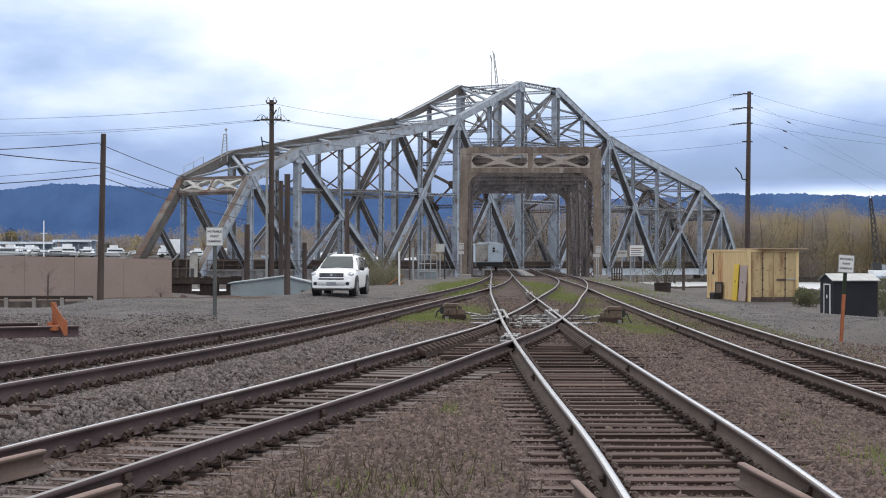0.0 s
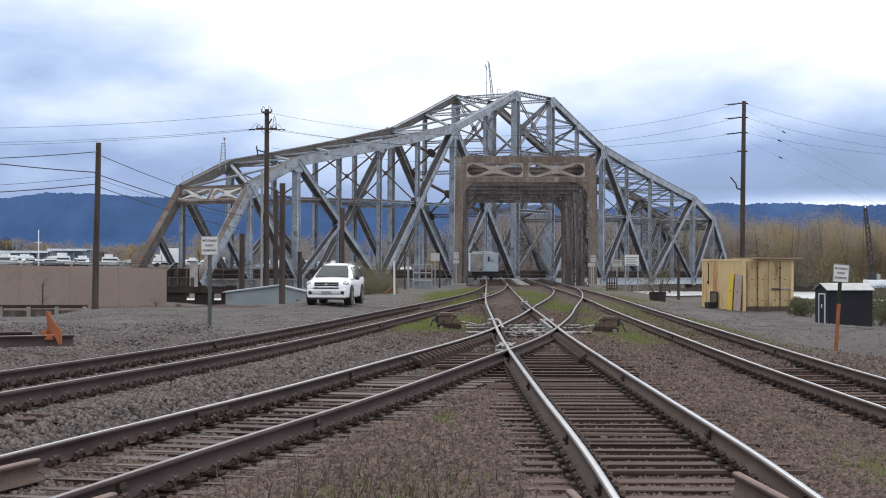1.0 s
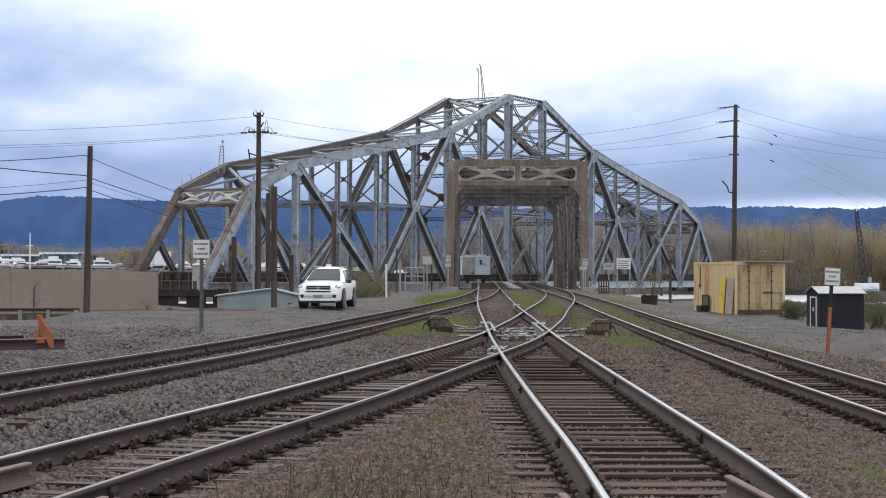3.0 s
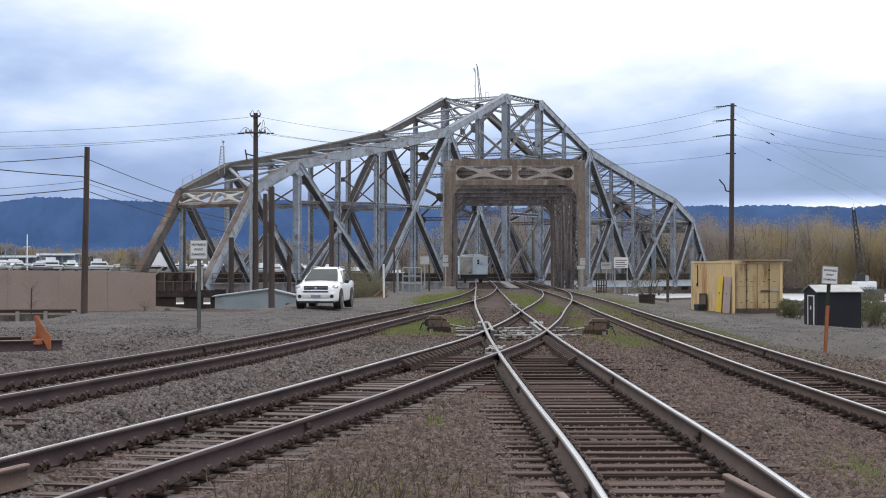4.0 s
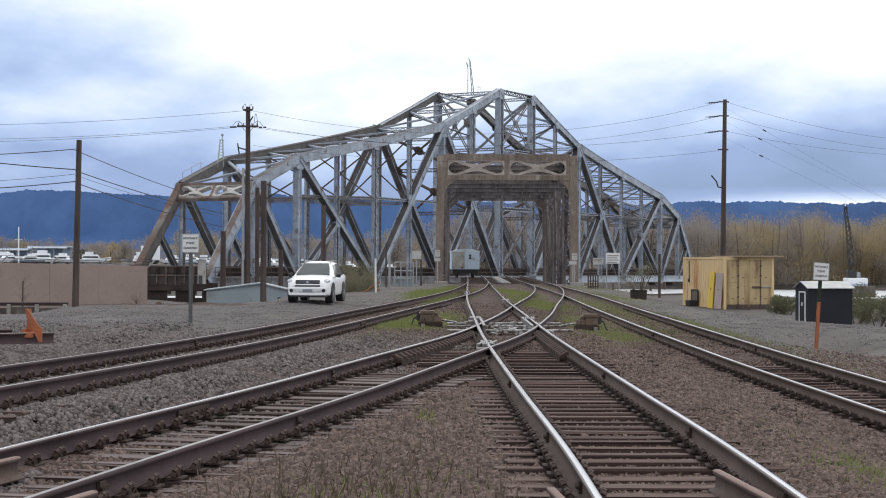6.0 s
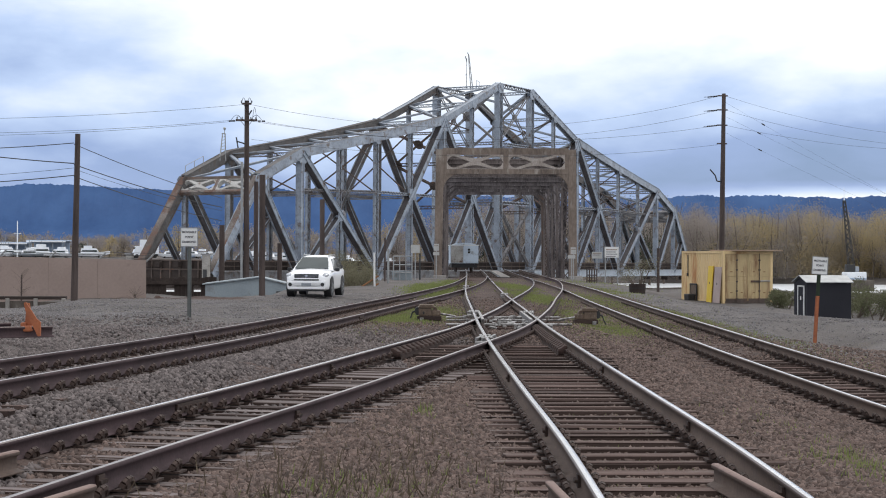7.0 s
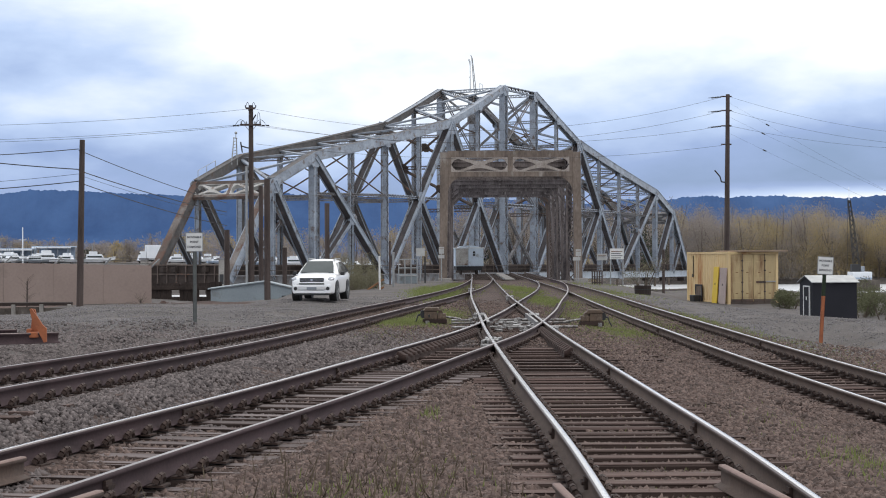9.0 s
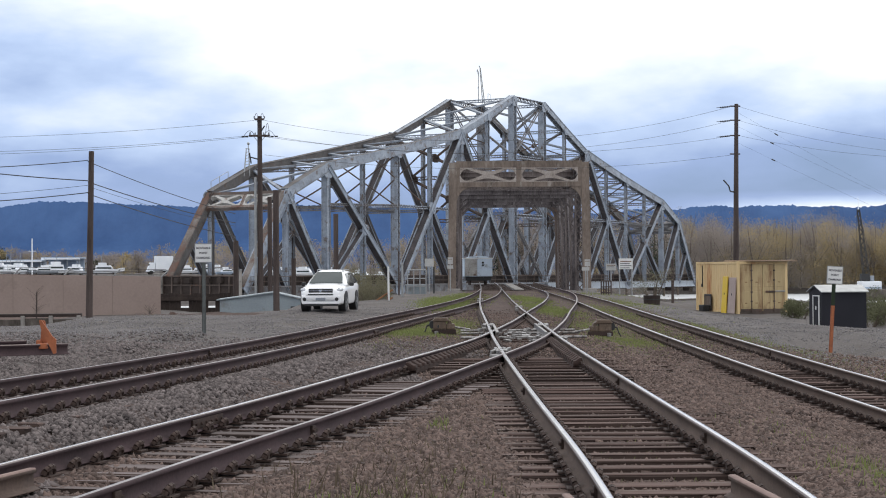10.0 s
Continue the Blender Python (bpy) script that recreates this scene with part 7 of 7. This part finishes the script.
# ---- woods ----
def woods(name, spots, material, seed, label, twigs=260, twig_len=1.5, width=0.16, trunk=True):
    """Leafless riverside trees: tapered trunk, limbs, and a loose crown of slender twig clumps."""
    r = np.random.default_rng(seed)
    V, Fc, bark = [], [], []
    count = 0
    for x, y, z, h, w in spots:
        n = int(twigs * r.uniform(0.7, 1.2))
        lobes = r.integers(6, 11)
        lc = np.c_[r.normal(0, w * 0.38, lobes), r.normal(0, w * 0.38, lobes), r.uniform(0.08, 0.86, lobes) * h]
        lr = np.c_[r.uniform(0.25, 0.5, lobes) * w, r.uniform(0.25, 0.5, lobes) * w, r.uniform(0.12, 0.22, lobes) * h]
        k = r.integers(0, lobes, n)
        d = r.normal(0, 0.55, (n, 3))
        c = lc[k] + d * lr[k]
        c[:, 2] = np.clip(c[:, 2], 0.02 * h, h * 1.02)
        c[:, :2] *= (1.1 - 0.5 * (c[:, 2:3] / h) ** 3)
        ax = np.c_[c[:, 0] * 0.12 + r.normal(0, 0.75, n), c[:, 1] * 0.12 + r.normal(0, 0.75, n), 0.35 + r.normal(0, 0.7, n)]
        ax /= np.linalg.norm(ax, axis=1)[:, None]
        ln = twig_len * r.uniform(0.5, 1.3, n)[:, None]
        side = np.c_[r.normal(0, 1, n), r.normal(0, 0.4, n), r.normal(0, 0.25, n)]
        side /= np.linalg.norm(side, axis=1)[:, None]
        wd = width * r.uniform(0.6, 1.5, n)[:, None]
        base = c + np.array([x, y, z])
        tri = np.stack([base - side * wd, base + side * wd, base + ax * ln], 1)
        V.append(tri.reshape(-1, 3))
        Fc.append(np.arange(n * 3).reshape(-1, 3) + count)
        bark.append(np.zeros(n, np.int32))
        count += n * 3
        if trunk and r.random() < 0.45:
            tb = 0.011 * h + 0.06
            segs = [((x, y, z - 0.5), (x + r.normal(0, 0.03 * h), y, z + h * 0.55), tb, tb * 0.6), ((x + r.normal(0, 0.015 * h), y, z + h * 0.5), (x + r.normal(0, 0.05 * h), y, z + h * 0.95), tb * 0.6, tb * 0.15)]
            for i in range(lobes):
                a = np.array(segs[0][0]) * 0.45 + np.array(segs[0][1]) * 0.55
                b = lc[i] + np.array([x, y, z]) + [0, 0, lr[i][2] * 0.5]
                segs.append((tuple(a), tuple(b), tb * 0.5, tb * 0.12))
            for a, b, ra, rb in segs:
                a, b = np.array(a), np.array(b)
                ring = np.array([[1, 0, 0], [0, 1, 0], [-1, 0, 0], [0, -1, 0]])
                vv = np.concatenate([a + ring * ra, b + ring * rb])
                ff = []
                for j in range(4):
                    q = (j + 1) % 4
                    ff += [[j, q, q + 4], [j, q + 4, j + 4]]
                V.append(vv)
                Fc.append(np.array(ff) + count)
                bark.append(np.ones(len(ff), np.int32))
                count += 8
    ob = fast_mesh(name, np.concatenate(V), np.concatenate(Fc), material)
    ob.data.materials.append(M_BARK)
    ob.data.polygons.foreach_set("material_index", np.concatenate(bark))
    return tagged(ob, label, "trees", kind="stuff")


def bank_z(x, y):
    return float(height(np.array([x]), np.array([y]))[0])


rg = np.random.default_rng(21)
right, righty, left, lefty, ever, mid = [], [], [], [], [], []
for i in range(260):
    px = rg.uniform(1190, 1720)
    Y = rg.uniform(492, 560)
    X = (px - 784) / 2850 * Y
    top = np.interp(px, [1190, 1260, 1340, 1440, 1500, 1568, 1720], [350, 348, 356, 358, 350, 360, 360]) + rg.uniform(0, 46)
    h = 1.95 + (448 - top) / 2850 * Y - bank_z(X, Y)
    (righty if (rg.random() < 0.6 and px > 1330) or rg.random() < 0.1 else right).append((X, Y, bank_z(X, Y), h, rg.uniform(7, 12)))
for i in range(270):
    px = rg.uniform(-160, 1230) if i < 240 else rg.uniform(820, 1100)
    Y = rg.uniform(462, 540)
    X = (px - 784) / 2850 * Y
    top = np.interp(px, [-160, 0, 60, 200, 300, 400, 620, 780, 835, 1000, 1230], [395, 397, 405, 410, 395, 384, 390, 378, 347, 344, 346]) + rg.uniform(0, 30 if px < 820 else 16)
    h = max(4.0, 1.95 + (446 - top) / 2850 * Y - bank_z(X, Y))
    k = rg.random()
    (ever if k < 0.05 else lefty if k < 0.17 or 340 < px < 400 else left).append((X, Y, bank_z(X, Y), h, rg.uniform(4, 7)))
woods("woodland", right, M_TWIG, 1, "tall bare grey-brown riverside woodland", 2300, 0.75, 0.062)
woods("woodland", righty, M_TWIG_Y, 2, "tall riverside trees with yellow-green spring buds", 2300, 0.65, 0.07)
woods("woodland", left, M_TWIG, 3, "low bare brown trees behind the marina", 800, 0.8, 0.09)
woods("woodland", lefty, M_TWIG_Y, 4, "low yellow-budding trees behind the marina", 800, 0.8, 0.09)
woods("woodland", ever, M_EVERG, 5, "dark evergreens among the bare trees", 1300, 0.8, 0.13)


def bush(x, y, z, w, h, material, seed, label, n=1500, size=0.07):
    """A leafy bramble: canes and many small leaves in an uneven mound."""
    r = np.random.default_rng(seed)
    t = thing("bush", pose(x, y, z), label, "bush", "bushes at the bank")
    lob = r.integers(5, 9)
    lc = np.c_[r.uniform(-0.5, 0.5, lob) * w, r.uniform(-0.4, 0.4, lob) * w, r.uniform(0.2, 0.72, lob) * h]
    k = r.integers(0, lob, n)
    d = r.normal(0, 1, (n, 3))
    d /= np.linalg.norm(d, axis=1)[:, None]
    c = lc[k] + d * np.array([0.26 * w, 0.26 * w, 0.26 * h]) * r.uniform(0.5, 1.1, (n, 1))
    c[:, 2] = np.abs(c[:, 2])
    s1 = r.normal(0, 1, (n, 3))
    s1 /= np.linalg.norm(s1, axis=1)[:, None]
    s2 = np.cross(s1, r.normal(0, 1, (n, 3)))
    s2 /= np.linalg.norm(s2, axis=1)[:, None]
    sz = size * r.uniform(0.6, 1.5, (n, 1))
    quad = np.stack([c - s1 * sz, c + s2 * sz * 0.5, c + s1 * sz, c - s2 * sz * 0.5], 1).reshape(-1, 3)
    fast_mesh("leaves", quad, np.arange(n * 4).reshape(-1, 4), material, t)
    bm = bmesh.new()
    for i in range(lob * 2):
        e = lc[i % lob] * r.uniform(0.7, 1.2)
        rod(bm, (e[0] * 0.2, e[1] * 0.2, -0.2), tuple(e), 0.025, 0.01, 5)
    part("stem", bm, M_BARK, t)["kind"] = "stuff"


for px, Y, z, w, h, sd in ((674, 90, -0.4, 1.5, 2.35, 1), (655, 92, -0.4, 1.4, 2.3, 2), (692, 93, -0.5, 1.3, 1.75, 3), (664, 95, -0.4, 1.7, 2.7, 4), (684, 97, -0.5, 1.5, 2.3, 12)):
    bush((px - 784) / 2850 * Y, Y, z, w, h, M_BUSH, sd, "olive-green bramble bush on the bank", 3000, 0.034)
for px, Y, z, w, h, sd in ((1436, 76, -0.7, 1.2, 1.15, 5), (1425, 80, -0.7, 1.2, 1.0, 6), (1560, 74, -0.9, 1.7, 1.7, 7), (1585, 76, -0.9, 1.8, 1.5, 8), (1600, 70, -0.9, 1.6, 1.4, 9), (1556, 79, -0.9, 1.4, 1.9, 10)):
    bush((px - 784) / 2850 * Y, Y, z, w, h, M_BUSHG, sd, "green bramble bush beside the dark hut", 3200, 0.034)
bush((1176 - 784) / 2850 * 80, 80.0, 0.4, 1.5, 1.7, M_BUSH, 11, "thin feathery shrub growing from the barrel planter", 1100, 0.03)


def sapling(x, y, z, h, seed):
    t = thing("sapling", pose(x, y, z), "thin leafless sapling before the beige wall", "sapling")
    rr = random.Random(seed)
    bm = bmesh.new()
    rod(bm, (0, 0, -0.2), (0.02, 0, h * 0.6), 0.036, 0.028, 6)
    part("trunk", bm, M_POLE, t)
    bm = bmesh.new()
    for i in range(26):
        a = Vector((0.01, 0, h * rr.uniform(0.2, 0.62)))
        rod(bm, a, a + Vector((rr.uniform(-0.45, 0.45), rr.uniform(-0.2, 0.2), rr.uniform(0.15, 0.5))), 0.006, 0.003, 4)
    part("crown", bm, M_BARK, t)["kind"] = "stuff"


sapling(-17.68, 72, -0.45, 2.3, 1)
sapling(-14.74, 84, -0.7, 0.7, 2)


# ---- grass, weeds and ballast ----
def blades(name, patches, material, seed, label):
    r = np.random.default_rng(seed)
    V = []
    for x, y, rx, ry, n, h in patches:
        n = n * 2 if y > 25 else n
        px, py = x + r.normal(0, rx, n), y + r.normal(0, ry, n)
        pz = height(px, py)
        a = r.uniform(0, math.tau, n)
        hh = h * (0.55 if y > 25 else 1.0) * r.uniform(0.35, 1.25, n)
        w = 0.006 + 0.006 * r.random(n) + 0.00012 * py
        lean = r.normal(0, 0.35, (n, 2)) * hh[:, None]
        V.append(np.stack([np.c_[px - np.cos(a) * w, py - np.sin(a) * w, pz - 0.01], np.c_[px + np.cos(a) * w, py + np.sin(a) * w, pz - 0.01], np.c_[px + lean[:, 0], py + lean[:, 1], pz + hh]], 1).reshape(-1, 3))
    V = np.concatenate(V)
    return tagged(fast_mesh(name, V, np.arange(len(V)).reshape(-1, 3), material), label, "grass", kind="stuff")


blades("grass", ((-0.45, 42.4, 0.45, 1.2, 1500, 0.14), (5.0, 40.8, 0.4, 1.2, 900, 0.12), (0.6, 80, 0.6, 6, 2500, 0.16), (4.9, 62, 0.4, 4, 1500, 0.13), (8.1, 47, 0.25, 6, 1200, 0.1), (0.3, 48, 0.6, 2.6, 2600, 0.12), (-0.2, 43.0, 0.6, 1.4, 1500, 0.10), (1.0, 84, 0.7, 6, 3000, 0.14), (0.4, 74, 0.5, 4, 1500, 0.12), (2.2, 98, 0.6, 6, 1500, 0.12), (4.8, 47, 0.5, 2.2, 2000, 0.10), (4.7, 42, 0.4, 1.5, 900, 0.09), (4.6, 70, 0.4, 4, 1200, 0.10), (5.1, 88, 0.4, 6, 1300, 0.12), (6.9, 55, 0.5, 6, 1500, 0.08), (6.7, 44, 0.35, 3, 700, 0.07), (5.6, 85, 0.3, 5, 800, 0.1), (4.05, 14.6, 0.22, 0.5, 260, 0.10), (4.35, 13.6, 0.25, 0.4, 260, 0.09), (0.08, 18.8, 0.07, 0.25, 60, 0.12), (-0.55, 12.6, 0.3, 0.5, 110, 0.12), (0.1, 13.5, 0.3, 0.7, 60, 0.09), (12.5, 104, 2.5, 4, 1500, 0.1), (2.05, 20, 0.4, 6, 260, 0.06), (2.1, 13, 0.4, 2, 160, 0.06), (8.6, 34, 0.3, 4, 500, 0.08), (4.3, 36, 0.5, 3, 700, 0.07), (-0.9, 37, 0.5, 3, 500, 0.07), (7.3, 66, 0.4, 6, 900, 0.09), (9.4, 80, 0.6, 8, 900, 0.1), (4.2, 17, 0.4, 1.6, 220, 0.07)), M_GRASS, 3, "bright green grass tufts between the tracks")
# last two patches: low blades standing in for rusty debris by the diamond
blades("dry_weeds", ((-0.65, 12.6, 0.55, 0.9, 330, 0.19), (-0.1, 13.6, 0.4, 1.0, 180, 0.15), (-0.3, 16.0, 0.5, 1.6, 260, 0.1), (0.3, 21, 0.4, 3, 200, 0.08), (4.6, 20, 0.5, 5, 200, 0.07), (-14, 72, 2.5, 2, 160, 0.16), (float(line_at("C", 35)[0]) - 1.15, 34.6, 0.22, 1.2, 700, 0.05), (float(line_at("C", 28)[0]) - 0.2, 28.5, 0.4, 2.0, 500, 0.04)), M_DRYWEED, 4, "dry brown weed stalks and rusty debris in the gravel")


def stones(name, n, area, smin, smax, seed, label, material, bedded=None, side=0):
    """Loose crushed rock: angular stones strewn on the ground, clear of the rails."""
    r = np.random.default_rng(seed)
    y0, y1, half = area
    u = r.random(n)
    y = y0 * (y1 / y0) ** (u ** 0.9)
    x = r.uniform(-1, 1, n) * (y * half + 0.6) - y * 0.006
    keep = np.ones(n, bool)
    on_tie = np.zeros(n, bool)
    for k in "ABCD":
        s = LINES[k][0]
        inside = (y > s[0]) & (y < s[-1])
        lx = line_at(k, np.clip(y, s[0], s[-1]))[0]
        for sd in (-1, 1):
            keep &= ~(inside & (np.abs(x - lx - sd * 0.76) < 0.17))
        bare = np.where((y > 32.5) & (y < 60), 0.2, 0.5 if k == "B" else 0.32)
        mid_of = inside & (np.abs(x - lx) < 0.62)
        keep &= ~(mid_of & (r.random(n) < bare))
        on_tie |= inside & (np.abs(x - lx) < 1.3)
    keep &= r.random(n) < np.clip((y1 - y) / (0.2 * y1), 0, 1)
    if y0 > 20:
        keep &= r.random(n) < np.clip((y - y0) / (0.25 * y0), 0, 1)
    if bedded is not None:
        within = (x > line_at("A", np.clip(y, 11, 118))[0] - 1.7) & (x < line_at("D", np.clip(y, 12, 122))[0] + 1.5)
        keep &= within == bedded
    if side:
        keep &= (x + 0.35 * np.sin(y * 0.9) < line_at("B", np.clip(y, -12, 116))[0] - 0.4) == (side < 0)
    x, y, on_tie = x[keep], y[keep], on_tie[keep]
    n = len(x)
    z = height(x, y) + np.where(on_tie, 0.004, 0.004)
    base = np.array([[1, 0, 0], [-1, 0, 0], [0, 1, 0], [0, -1, 0], [0, 0, 1], [0, 0, -1]], float)
    faces = np.array([[0, 2, 4], [2, 1, 4], [1, 3, 4], [3, 0, 4], [2, 0, 5], [1, 2, 5], [3, 1, 5], [0, 3, 5]])
    size = r.uniform(smin, smax, (n, 1, 1)) * (0.75 + 0.5 * r.random((n, 1, 3)))
    v = base[None] * size * (1 + r.normal(0, 0.22, (n, 6, 1)))
    q = r.normal(0, 1, (n, 4))
    q /= np.linalg.norm(q, axis=1)[:, None]
    w, a, b, c = q.T
    R = np.stack([np.stack([1 - 2 * (b * b + c * c), 2 * (a * b - c * w), 2 * (a * c + b * w)], -1), np.stack([2 * (a * b + c * w), 1 - 2 * (a * a + c * c), 2 * (b * c - a * w)], -1), np.stack([2 * (a * c - b * w), 2 * (b * c + a * w), 1 - 2 * (a * a + b * b)], -1)], 1)
    v = np.einsum("nij,nkj->nki", R, v) + np.stack([x, y, z], -1)[:, None, :]
    f = faces[None] + (np.arange(n) * 6)[:, None, None]
    return tagged(fast_mesh(name, v.reshape(-1, 3), f.reshape(-1, 3), material), label, "gravel", kind="stuff")


stones("ballast", 172000, (10.3, 40, 0.285), 0.02, 0.047, 1, "red-brown crushed rock ballast between the tracks", M_BALLAST, None, 1)
stones("ballast", 172000, (10.3, 40, 0.285), 0.02, 0.047, 4, "grey crushed rock ballast between the siding tracks", M_ROCKGREY, None, -1)
stones("ballast", 70000, (28, 78, 0.285), 0.014, 0.030, 2, "grey-brown crushed rock of the gravel yard", M_YARD, False)
stones("ballast", 75000, (33, 66, 0.22), 0.018, 0.04, 3, "red-brown crushed rock around the diamond", M_BALLAST, True)


motions()
